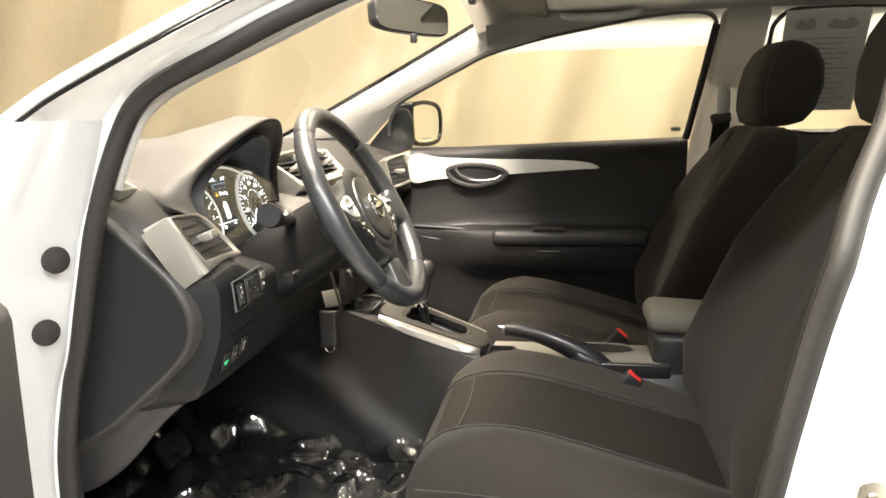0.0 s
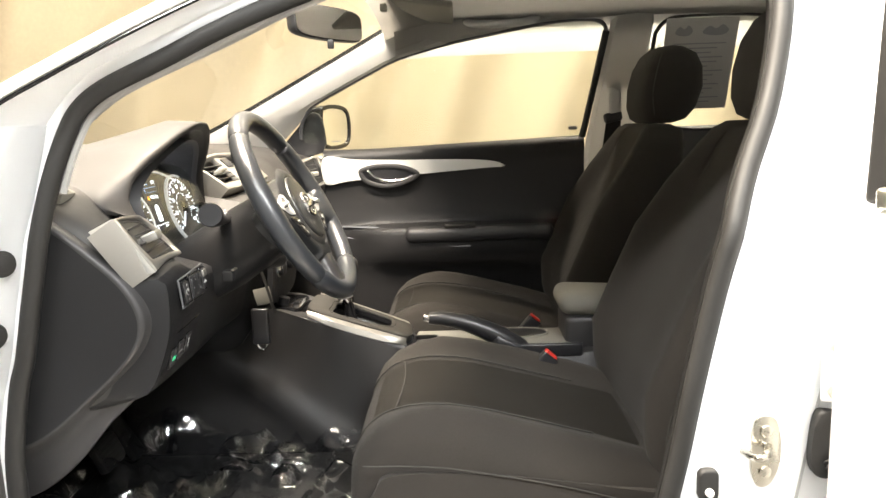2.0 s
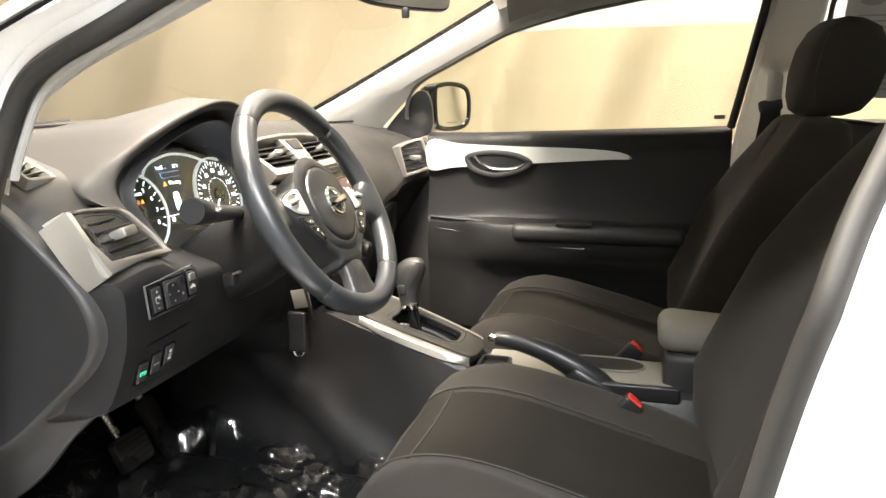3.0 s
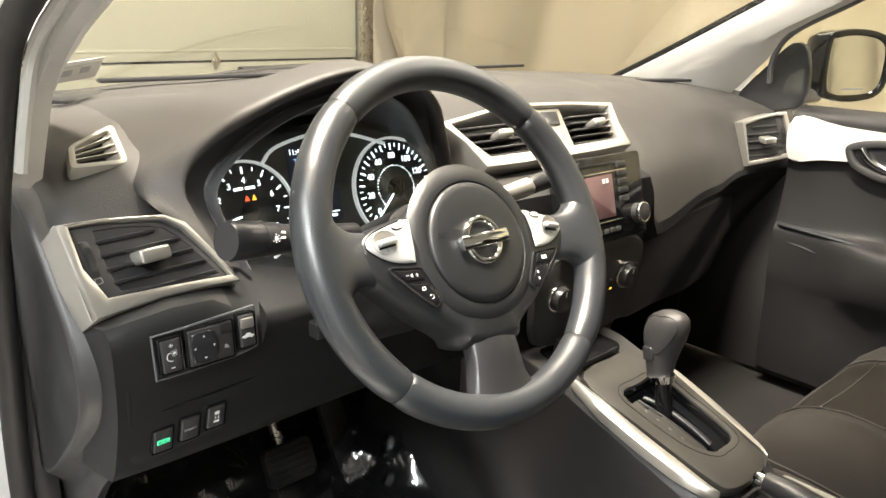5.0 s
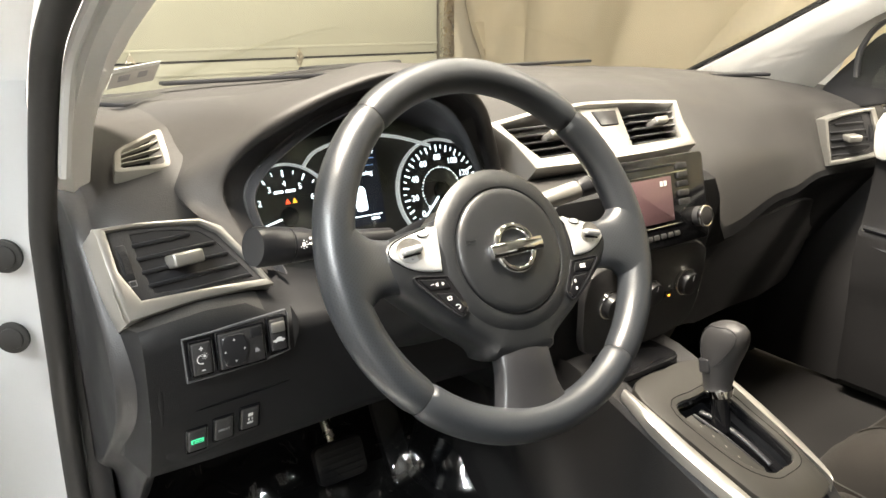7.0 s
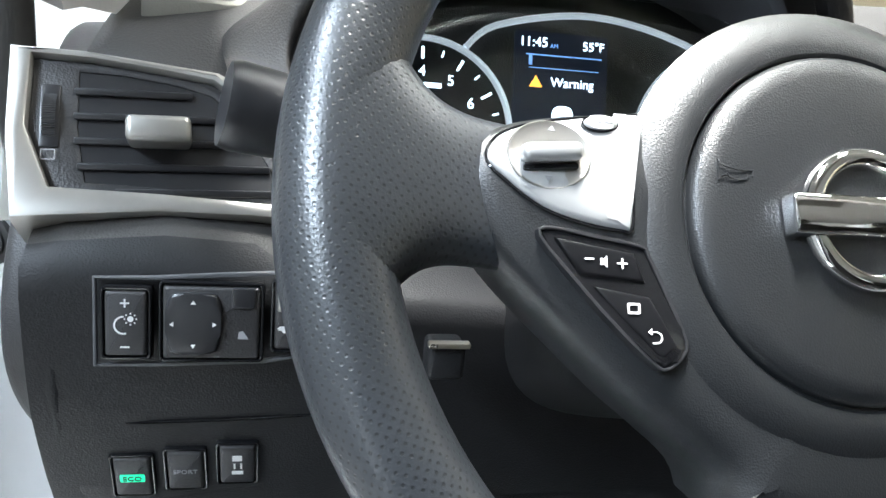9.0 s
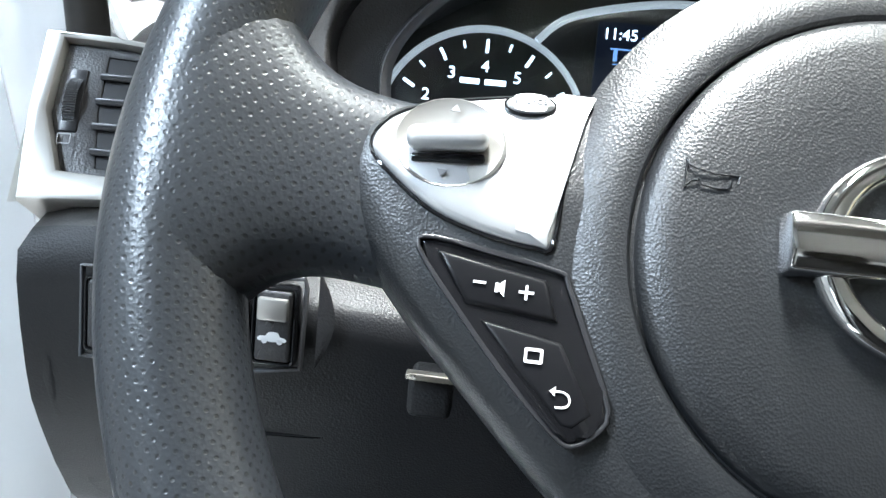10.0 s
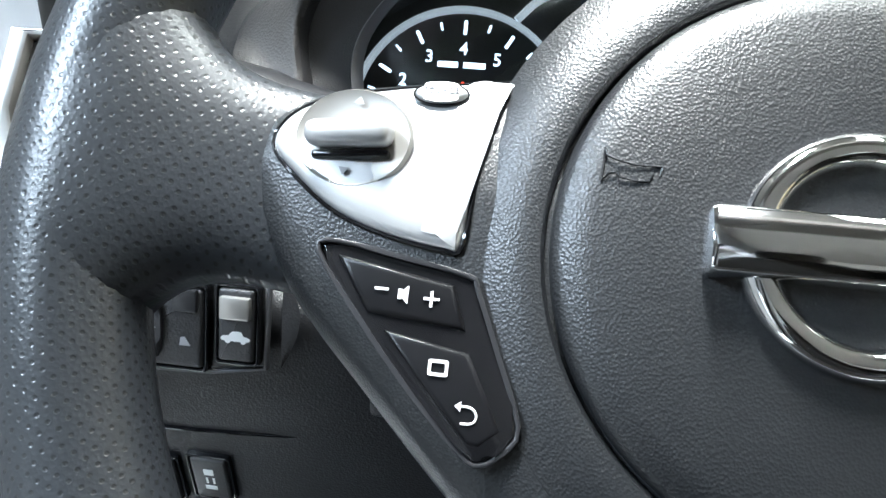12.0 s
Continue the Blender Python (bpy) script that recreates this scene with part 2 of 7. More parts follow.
def ring_of(outer, inner, depth, m, bm=None, bevel=0.0):
    """A frame between two outlines of the same count, solid from 0 to depth."""
    out = bmesh.new()
    k = len(outer)
    rows = [[out.verts.new((p[0], p[1], z)) for p in o] for o, z in ((outer, 0), (outer, depth), (inner, depth), (inner, 0))]
    for r in range(4):
        a, b = rows[r], rows[(r + 1) % 4]
        for i in range(k):
            out.faces.new((a[i], a[(i + 1) % k], b[(i + 1) % k], b[i]))
    if bevel:
        es = [e for e in out.edges if all(abs(v.co.z - depth) < 1e-6 for v in e.verts) and len({v.index // k for v in e.verts}) >= 0]
        out.verts.index_update()
        es = [e for e in es if len({v.index // k for v in e.verts}) == 1]
        bmesh.ops.bevel(out, geom=es, offset=bevel, segments=2, affect="EDGES", profile=0.5)
    bmesh.ops.transform(out, matrix=m, verts=out.verts[:])
    return merged(bm, out)


def disc(r, n=32, cx=0.0, cy=0.0, ry=None):
    return [(cx + r * math.cos(2 * math.pi * i / n), cy + (ry or r) * math.sin(2 * math.pi * i / n)) for i in range(n)]


def rounded(w, h, r, n=4, cx=0.0, cy=0.0):
    out = []
    for sx, sy, a0 in ((1, 1, 0), (-1, 1, 90), (-1, -1, 180), (1, -1, 270)):
        for i in range(n + 1):
            a = radians(a0 + 90 * i / n)
            out.append((cx + sx * (w / 2 - r) + r * math.cos(a), cy + sy * (h / 2 - r) + r * math.sin(a)))
    return out


def shrink(outline, d):
    """An outline moved inwards by d (for shapes that bulge)."""
    p = [Vector((q[0], q[1])) for q in outline]
    area = sum(p[i].x * p[(i + 1) % len(p)].y - p[(i + 1) % len(p)].x * p[i].y for i in range(len(p)))
    s, out = (1 if area > 0 else -1), []
    for i in range(len(p)):
        e = (p[(i + 1) % len(p)] - p[i - 1]).normalized()
        out.append(p[i] + s * d * Vector((-e.y, e.x)))
    return out


def frame_at(at, right, up):
    """A frame with x along right, y along up as far as square to it, z towards the viewer."""
    x = Vector(right).normalized()
    z = x.cross(Vector(up)).normalized()
    y = z.cross(x)
    return Matrix.Translation(at) @ Matrix((x, y, z)).transposed().to_4x4()


def writing(name, text, size, m, mat, parent, label="", depth=0.0002, align="CENTER"):
    """Words in the built-in font as a flat mesh."""
    c = bpy.data.curves.new(name, "FONT")
    c.body, c.size, c.align_x, c.align_y, c.extrude = text, size, align, "CENTER", depth
    ob = new(name, c)
    me = bpy.data.meshes.new_from_object(ob.evaluated_get(bpy.context.evaluated_depsgraph_get()))
    bpy.data.objects.remove(ob)
    bm = bmesh.new()
    bm.from_mesh(me)
    bpy.data.meshes.remove(me)
    bmesh.ops.transform(bm, matrix=m, verts=bm.verts[:])
    return part(name, bm, mat, parent, label)


def lerp(a, b, t):
    return a + (b - a) * t

# ---- the garage ----
X0, X1, Y0, Y1, Z1 = ROOM["x0"], ROOM["x1"], ROOM["y0"], ROOM["y1"], ROOM["z1"]
cx, cy = (X0 + X1) / 2, (Y0 + Y1) / 2
part("floor", box((cx, cy, -0.1), (X1 - X0 + 0.6, Y1 - Y0 + 0.6, 0.2)), "concrete", label="grey stained concrete garage floor", kind="structure", category="floor")
part("ceiling", box((cx, cy, Z1 + 0.1), (X1 - X0 + 0.6, Y1 - Y0 + 0.6, 0.2)), "dim", label="plain dark garage ceiling", kind="structure", category="ceiling")
part("wall_west", box((X0 - 0.1, cy, Z1 / 2), (0.2, Y1 - Y0, Z1)), "dim", label="plain dark grey garage wall", kind="structure", category="wall")
part("wall_east", box((X1 + 0.25, cy, Z1 / 2), (0.2, Y1 - Y0 + 0.3, Z1)), "wall", label="cream garage wall behind the curtain", kind="structure", category="wall")
part("wall_south", box((cx, Y0 - 0.1, Z1 / 2), (X1 - X0 + 0.5, 0.2, Z1)), "dim", label="plain dark grey garage wall", kind="structure", category="wall")
JAMB = 2.18
wn = box((X0 + 0.2, Y1 + 0.1, Z1 / 2), (0.8, 0.2, Z1))
box(((JAMB + 0.05 + X1) / 2 + 0.1, Y1 + 0.1, Z1 / 2), (X1 - JAMB + 0.1, 0.2, Z1), bm=wn)
box((cx, Y1 + 0.1, Z1 - 0.2), (X1 - X0 - 1.2, 0.19, 0.4), bm=wn)
part("wall_north", wn, "wall", label="cream garage wall round the door", kind="structure", category="wall")

# sectional door
gd = thing("garage_door", (0, Y1 + 0.05, 0.02), "closed cream-white sectional steel garage door", "garage door")
for i in range(6):
    z = -0.285 + i * 0.575
    if i == 0:
        z = 0.02
    tall = 0.257 if i == 0 else 0.562
    s = box((-0.75, Y1 + 0.08, z + tall / 2 + 0.002), (5.86, 0.05, tall), 0.008)
    for dz in (0.06, tall - 0.06):
        box((-0.75, Y1 + 0.053, z + dz), (5.86, 0.006, 0.016), 0.002, bm=s)
    part("panel", s, "gdoor", gd)
dia = [(0, 0.055), (0.028, 0), (0, -0.055), (-0.028, 0)]
for k in range(5):
    for z in (0.868, 1.443):
        m = frame_at((1.165 - k * 0.967, Y1 + 0.045, z), (1, 0, 0), (0, 0, 1))
        h = prism(dia, 0.006, m, 0.002)
        prism(rounded(0.05, 0.018, 0.006), 0.014, m, 0.003, bm=h)
        part("hinge", h, "steel", gd, "grey diamond-shaped steel hinge plate")
jb = box((JAMB + 0.03, Y1 - 0.01, 1.5), (0.09, 0.05, 3.0), 0.006)
part("trim", jb, "steel", label="grey steel door track at the garage door's edge", kind="structure", category="trim")


# canvas curtains, hung in folds
def curtain(name, pts, label):
    random.seed(7)
    total, rows = 0.0, []
    line = []
    for a, b in zip(pts, pts[1:]):
        a, b = Vector(a), Vector(b)
        n = int((b - a).length / 0.035)
        out = Vector((b.y - a.y, a.x - b.x)).normalized()
        for i in range(n):
            p = a.lerp(b, i / n)
            line.append((p, out, total + (p - a).length))
        total += (b - a).length
    phase = [random.uniform(0, 6.28) for _ in range(6)]
    for k in range(18):
        z = 0.03 + (Z1 - 0.12) * k / 17
        amp = 0.085 + 0.05 * (1 - k / 17)
        row = []
        for p, out, s in line:
            lean = s + 0.36 * z + 0.12 * (1 - z / Z1) * math.sin(s * 0.9 + phase[0])
            f = math.sin(lean * 9.5 + phase[1] + 1.4 * math.sin(lean * 1.7 + phase[2])) + 0.18 * math.sin(lean * 21 + phase[3]) + 0.5 * math.sin(lean * 3.1 + phase[4])
            q = p + out * (amp * 0.62 * f)
            row.append((q.x, q.y, z))
        rows.append(row)
    c = thing(name, (*pts[0], 0.03), label, "curtain")
    bm = loft(rows, ring_closed=False)
    bmesh.ops.solidify(bm, geom=bm.faces[:], thickness=0.004)
    part("cloth", bm, "curtain", c)
    rail = tube([(x, y, Z1 - 0.07) for x, y in pts], 0.018, 10)
    part("rail", rail, "steel", c)
    return c


curtain("curtain", [(X1 - 0.12, Y0 + 0.3), (X1 - 0.12, Y1 - 0.5), (X1 - 0.3, Y1 - 0.22), (JAMB + 0.16, Y1 - 0.16)], "beige canvas curtain hanging in deep uneven folds")

# added fixtures, out of view, each with an area lamp below it
for i, (x, y, ln, w, tint) in enumerate(TUBES):
    lamp = thing("ceiling_light", (x, y, Z1 - 0.02), "added long white twin-tube ceiling light, out of view", "ceiling light", "ceiling tube lights")
    part("housing", box((x, y, Z1 - 0.035), (0.28, ln, 0.07), 0.01), "white", lamp)
    for s in (-0.07, 0.07):
        part("tube", tube([(x + s, y - ln / 2 + 0.05, Z1 - 0.09), (x + s, y + ln / 2 - 0.05, Z1 - 0.09)], 0.014, 10), "tube", lamp)
    la = bpy.data.lights.new("ceiling_lamp", "AREA")
    la.shape, la.size, la.size_y, la.energy, la.color = "RECTANGLE", 0.3, ln, w, tint
    lo = new("ceiling_lamp", la)
    lo.matrix_world = Matrix.Translation((x, y, Z1 - 0.13))

# ---- the car's shell ----
GROUND = 0.0
FLOOR = 0.40
# front edge of the driver's door opening, from the sill up to the roof, as (y, z)
OPEN_FRONT = [(0.27, 0.46), (0.36, 0.52), (0.372, 0.62), (0.352, 0.74), (0.336, 0.79), (0.320, 0.858), (0.309, 0.902), (0.290, 0.979), (0.271, 1.039), (0.249, 1.091), (0.228, 1.125), (0.191, 1.153), (0.112, 1.188), (0.038, 1.221), (-0.06, 1.259)]
OPEN_TOP = [(-0.2, 1.307), (-0.36, 1.345), (-0.52, 1.362), (-0.64, 1.358), (-0.70, 1.32)]
OPEN_REAR = [(-0.694, 1.22), (-0.66, 1.10), (-0.615, 1.0), (-0.584, 0.9), (-0.557, 0.77), (-0.533, 0.64), (-0.50, 0.52)]
OPEN_LOW = [(-0.42, 0.455), (-0.2, 0.44), (0.05, 0.44)]


def side_x(z, base=0.83, k=0.45, z0=0.95):
    return base - k * max(0.0, z - z0)


def jamb_x(y, z, base=0.83):
    """Half width at the door opening: the hinge side lies further inboard than the body's flank."""
    a = side_x(z, base)
    t = max(0.0, min(1.0, (y + 0.1) / 0.2))
    return lerp(a, min(a, base - 0.104 - 0.1 * max(0.0, z - 0.95)), t * t * (3 - 2 * t))


body = thing("sedan", (0, 0, 0.15), "white painted sedan body with both near doors open", "car")
ring = smooth(OPEN_FRONT + OPEN_TOP + OPEN_REAR + OPEN_LOW, 5, True)


def outward(pts, d):
    p = [Vector((q[0], q[1])) for q in pts]
    out = []
    for i in range(len(p)):
        e = (p[(i + 1) % len(p)] - p[i - 1]).normalized()
        out.append(p[i] + d * Vector((e.y, -e.x)))
    return out


area = sum(ring[i].x * ring[(i + 1) % len(ring)].y - ring[(i + 1) % len(ring)].x * ring[i].y for i in range(len(ring)))
OUT = 1 if area > 0 else -1
# white flange round the opening: face towards the outside, then out to the body side
rows = []
for d, dx in ((0.0, -0.006), (0.0, 0.0), (0.006, 0.006), (0.022, 0.010)):
    rows.append([Vector((-jamb_x(p.x, p.y, 0.83 + dx), p.x, p.y)) for p in outward(ring, OUT * d)])
part("door_flange", loft(rows, caps=False, path_closed=False), "paint", body)
# rubber seal
seal = [Vector((-jamb_x(p.x, p.y, 0.832), p.x, p.y)) for p in outward(ring, -OUT * 0.009)]
part("door_seal", tube(seal, 0.0125, 10, True, up=(1, 0, 0)), "rubber", body, "black rubber weather seal")
# pale lip of the inner trim behind the seal
lip = [Vector((-jamb_x(p.x, p.y, 0.815), p.x, p.y)) for p in outward(ring, -OUT * 0.019)]
part("seal_lip", tube([q for q in lip if q.z > 1.0 and q.y > -0.5], 0.006, 8, False, up=(1, 0, 0)), "trim", body, "pale grey edge of the pillar trim")

# windshield edge line on either side, from the cowl up to the header
EDGE = [(0.70, 0.66, 1.0), (0.652, 0.471, 1.081), (0.614, 0.247, 1.189), (0.582, 0.065, 1.279), (0.555, -0.09, 1.357)]


# drip strip along the front pillar, as (y, z)
STRIP = [(0.56, 0.955), (0.45, 1.02), (0.358, 1.081), (0.292, 1.129), (0.224, 1.167), (0.156, 1.203), (0.081, 1.24), (0.0, 1.276), (-0.10, 1.314)]


def pillar(s):
    """The front pillar on one side: painted skin and inner trim."""
    w = [Vector((s * x, y, z)) for x, y, z in smooth(EDGE, 5)]
    o = [Vector((s * jamb_x(y, z, 0.842), y, z)) for y, z in smooth([(0.330, 0.97), (0.290, 1.04), (0.262, 1.10), (0.205, 1.162), (0.122, 1.200), (0.045, 1.234), (-0.055, 1.272), (-0.13, 1.298)], 5)]
    st = [Vector((s * side_x(z, 0.847), y, z)) for y, z in smooth(STRIP, 5)]
    n = 24
    skin = []
    for i in range(n + 1):
        a = w[round(i * (len(w) - 1) / n)]
        b = o[round(i * (len(o) - 1) / n)]
        c = st[round(i * (len(st) - 1) / n)]
        row = [a, a.lerp(c, 0.3) + Vector((s * 0.002, 0.012, 0.020)), a.lerp(c, 0.7) + Vector((s * 0.008, 0.008, 0.014)), c, c.lerp(b, 0.3) + Vector((s * 0.004, 0, 0.002)), c.lerp(b, 0.7) + Vector((s * 0.004, 0, 0.002)), b]
        skin.append(row)
    return w, st, skin


for s in (-1, 1):
    w, strip, skin = pillar(s)
    bm = loft(skin, ring_closed=False)
    bmesh.ops.solidify(bm, geom=bm.faces[:], thickness=0.003)
    part("front_pillar", bm, "paint", body)
    part("windshield_moulding", tube([p + Vector((s * 0.006, 0.002, 0.004)) for p in w], 0.006, 10), "gloss", body, "glossy dark windshield moulding")
    part("moulding_strip", tube([p + Vector((s * 0.016, 0.002, 0.004)) for p in strip], 0.0088, 8), "bright", body, "bright metal strip along the pillar")
    part("strip_gap", tube([p + Vector((s * 0.018, -0.001, -0.006)) for p in strip], 0.0026, 8), "gloss", body, "dark gap under the metal strip")
# hinge pillar below the front pillar on the driver's side, with two plugs
HINGE = smooth([(0.365, 0.45), (0.379, 0.60), (0.362, 0.72), (0.341, 0.79), (0.325, 0.858), (0.314, 0.902), (0.295, 0.979), (0.277, 1.039), (0.258, 1.10)], 4)
hp = [[Vector((-0.726 - out, y + dy, z)) for y, z in HINGE] for out, dy in ((0.0, 0.0), (0.010, 0.004), (0.036, 0.021), (0.075, 0.045), (0.125, 0.075), (0.150, 0.105))]
bm = loft(hp, ring_closed=False)
bmesh.ops.solidify(bm, geom=bm.faces[:], thickness=0.003)
part("hinge_pillar", bm, "paint", body)
for at in ((-0.760, 0.3215, 0.926), (-0.765, 0.343, 0.831)):
    m = frame_at(at, (0.85, -0.52, 0), (0, 0, 1))
    b2 = prism(disc(0.0175, 24), 0.004, m, 0.0015)
    prism(disc(0.012, 20), 0.006, m, 0.001, bm=b2)
    part("plug", b2, "rubber", body, "round black rubber plug")
fender = [[Vector((-0.868 - 0.035 * math.sin(math.pi * k / 12), 0.40 + 0.1 * i, 0.2 + 0.068 * k)) for k in range(13)] for i in range(12)]
bm = loft(fender, ring_closed=False)
bmesh.ops.solidify(bm, geom=bm.faces[:], thickness=0.003)
part("front_fender", bm, "paint", body)
bm = loft([[Vector((lerp(-0.87, 0.87, k / 20), 0.90 + 0.08 * i, 0.93 - 0.012 * i * i * 0.25 + 0.05 * math.sin(math.pi * k / 20) - 0.01 * i)) for k in range(21)] for i in range(9)], ring_closed=False)
bmesh.ops.solidify(bm, geom=bm.faces[:], thickness=0.003)
part("hood", bm, "paint", body)
# sill
part("sill", box((-0.79, -0.1, 0.35), (0.16, 0.9, 0.19), 0.03), "paint", body)
# centre pillar, outside
rear = smooth([(-0.742, 1.33), (-0.72, 1.22), (-0.69, 1.10), (-0.64, 1.0), (-0.605, 0.9), (-0.575, 0.77), (-0.553, 0.64), (-0.53, 0.52), (-0.50, 0.40)], 4)
rows = []
for d, dx in ((-0.03, -0.008), (0.0, 0.002), (0.008, 0.018), (0.05, 0.028), (0.085, 0.028), (0.105, 0.024), (0.118, 0.008), (0.15, 0.004), (0.22, 0.0), (0.46, -0.01), (0.47, -0.03)):
    rows.append([Vector((-side_x(z, 0.842 + dx), y - d, z)) for y, z in rear])
stations_c = [[row[i] for row in rows] + [row[i] + Vector((0.022, 0, 0)) for row in rows[-2:0:-1]] for i in range(len(rear))]
part("centre_pillar", loft(stations_c), "paint", body, angle=30)
# roof
bm = loft([[Vector((x, y, 1.43 - 0.13 * (abs(x) / 0.62) ** 3.2 - 0.05 * max(0, (y + 0.2) / 0.2) ** 2 * 0.5 - 0.06 * max(0, (-y - 0.9) / 1.0) ** 2)) for x in [lerp(-0.655, 0.655, k / 18) for k in range(19)]] for y in [lerp(-0.1, -1.75, i / 14) for i in range(15)]], ring_closed=False)
bmesh.ops.solidify(bm, geom=bm.faces[:], thickness=0.004)
part("roof", bm, "paint", body)
# body behind the rear doors
for s in (-1, 1):
    bm = loft([[Vector((s * side_x(0.2 + 0.086 * k, 0.86), y, 0.2 + 0.086 * k)) for k in range(14)] for y in (-1.62, -1.8, -2.1, -2.4)], ring_closed=False)
    bmesh.ops.solidify(bm, geom=bm.faces[:], thickness=0.004)
    part("rear_quarter", bm, "paint", body)
part("underbody", box((0, -0.6, 0.3), (1.62, 3.2, 0.16), 0.03), "plastic", body, "black underbody")
part("bulkhead", box((0, 0.95, 0.68), (1.5, 0.05, 0.66), 0.02), "plastic", body, "black bulkhead below the cowl")
part("cowl", box((0, 0.84, 0.985), (1.36, 0.2, 0.05), 0.015), "smooth", body, "black plastic cowl panel")
for x, y, r in ((-0.82, 1.3, 0.31), (0.82, 1.3, 0.31), (-0.82, -1.75, 0.31), (0.82, -1.75, 0.31)):
    prof = [(0.10, 0.19), (0.10, 0.29), (0.07, 0.312), (-0.07, 0.312), (-0.10, 0.29), (-0.10, 0.19)]
    bm = loft([[Vector((x + a, y + b * math.cos(t), 0.312 + b * math.sin(t))) for a, b in prof] for t in [2 * math.pi * i / 40 for i in range(40)]], path_closed=True)
    wheel_part = part("tyre", bm, "rubber", body)
    bm = loft([[Vector((x + a, y + b * math.cos(t), 0.312 + b * math.sin(t))) for a, b in ((0.08, 0.19), (0.03, 0.16), (0.05, 0.03), (-0.05, 0.03), (-0.03, 0.16), (-0.08, 0.19))] for t in [2 * math.pi * i / 40 for i in range(40)]], path_closed=True)
    part("rim", bm, "satin", wheel_part)
bm = box((0, 1.75, 0.6), (1.66, 1.1, 0.5), 0.12, segs=3)
part("nose", bm, "paint", body)

# windshield and wipers
ws = thing("windshield", (0, 0.7, 1.02), "clear curved windshield", "windshield", kind="structure")
rows = []
e = smooth(EDGE, 4)
for p in e:
    row = []
    for k in range(25):
        u = lerp(-1, 1, k / 24)
        f = 1 - u * u
        row.append(Vector((u * p.x, p.y + 0.17 * f * lerp(1.0, 0.6, (1.0 - (p.y + 0.1) / 0.76)), p.z + 0.035 * f)))
    rows.append(row)
part("window_pane", loft(rows, ring_closed=False), "glass", ws).visible_shadow = False

# interior pillars, roof lining
inner = thing("interior_trim", (0, -0.3, 1.3), "pale grey pillar trims and cloth roof lining", "car trim", kind="structure")
PWIN = [(0.215, 1.085), (0.171, 1.137), (0.07, 1.187), (-0.019, 1.229), (-0.106, 1.266), (-0.249, 1.301), (-0.358, 1.32), (-0.523, 1.346), (-0.63, 1.354)]


def inner_x(z):
    return 0.66 - 0.4 * max(0.0, z - 1.0)


w = [Vector((x - 0.012, y, z - 0.012)) for x, y, z in smooth(EDGE, 4)]
low = [Vector((inner_x(z), y, z)) for y, z in smooth([(0.32, 0.99), *PWIN[:6]], 4)]
n, rows = 20, []
for i in range(n + 1):
    a, b = w[round(i * (len(w) - 1) / n)], low[round(i * (len(low) - 1) / n)]
    m1 = a.lerp(b, 0.4) + Vector((-0.028, -0.012, -0.006))
    m2 = a.lerp(b, 0.8) + Vector((-0.022, -0.012, -0.004))
    rows.append([a, a.lerp(m1, 0.5) + Vector((-0.008, 0, 0)), m1, m2, b])
bm = loft(rows, ring_closed=False)
bmesh.ops.solidify(bm, geom=bm.faces[:], thickness=0.004)
part("pillar_trim", bm, "trim", inner)
# the driver's pillar trim: from the seal round the inner bulge to the windshield's edge
c0 = smooth([(-0.712, 0.278, 0.996), (-0.712, 0.270, 1.02), (-0.708, 0.252, 1.06), (-0.700, 0.228, 1.10), (-0.690, 0.168, 1.146), (-0.682, 0.03, 1.206), (-0.672, -0.06, 1.246), (-0.660, -0.16, 1.278)], 4)
c1 = smooth([(-0.688, 0.292, 0.996), (-0.688, 0.284, 1.02), (-0.686, 0.266, 1.06), (-0.683, 0.242, 1.096), (-0.680, 0.172, 1.146), (-0.675, 0.055, 1.192), (-0.660, -0.045, 1.238), (-0.65, -0.145, 1.282)], 4)
c2 = smooth([(-0.668, 0.36, 0.996), (-0.664, 0.345, 1.02), (-0.66, 0.322, 1.055), (-0.66, 0.282, 1.094), (-0.655, 0.197, 1.142), (-0.64, 0.095, 1.192), (-0.61, -0.015, 1.252), (-0.58, -0.13, 1.318)], 4)
c3 = [Vector((-x, y, z)) for x, y, z in (w[round(i * (len(w) - 1) / (len(c2) - 1))] for i in range(len(c2)))]
rows = []
for a, b, c, d in zip(c0, c1, c2, c3):
    rows.append([a, a.lerp(b, 0.5) + Vector((0.004, -0.006, -0.006)), b + Vector((0, -0.003, -0.003)), b.lerp(c, 0.5) + Vector((0.004, -0.008, -0.006)), c, c.lerp(d, 0.5) + Vector((0.006, 0.004, 0)), d])
bm = loft(rows, ring_closed=False)
bmesh.ops.solidify(bm, geom=bm.faces[:], thickness=0.004)
part("pillar_trim", bm, "trim", inner)
bm = loft([[Vector((x, y, 1.395 - 0.045 * (abs(x) / 0.55) ** 3 - 0.03 * max(0, (y + 0.25) / 0.15) - 0.05 * max(0, (-y - 0.9) / 0.8) ** 2)) for x in [lerp(-0.60, 0.56, k / 18) for k in range(19)]] for y in [lerp(-0.07, -1.7, i / 16) for i in range(17)]], ring_closed=False)
bmesh.ops.solidify(bm, geom=bm.faces[:], thickness=0.006)
part("roof_lining", bm, "liner", inner)
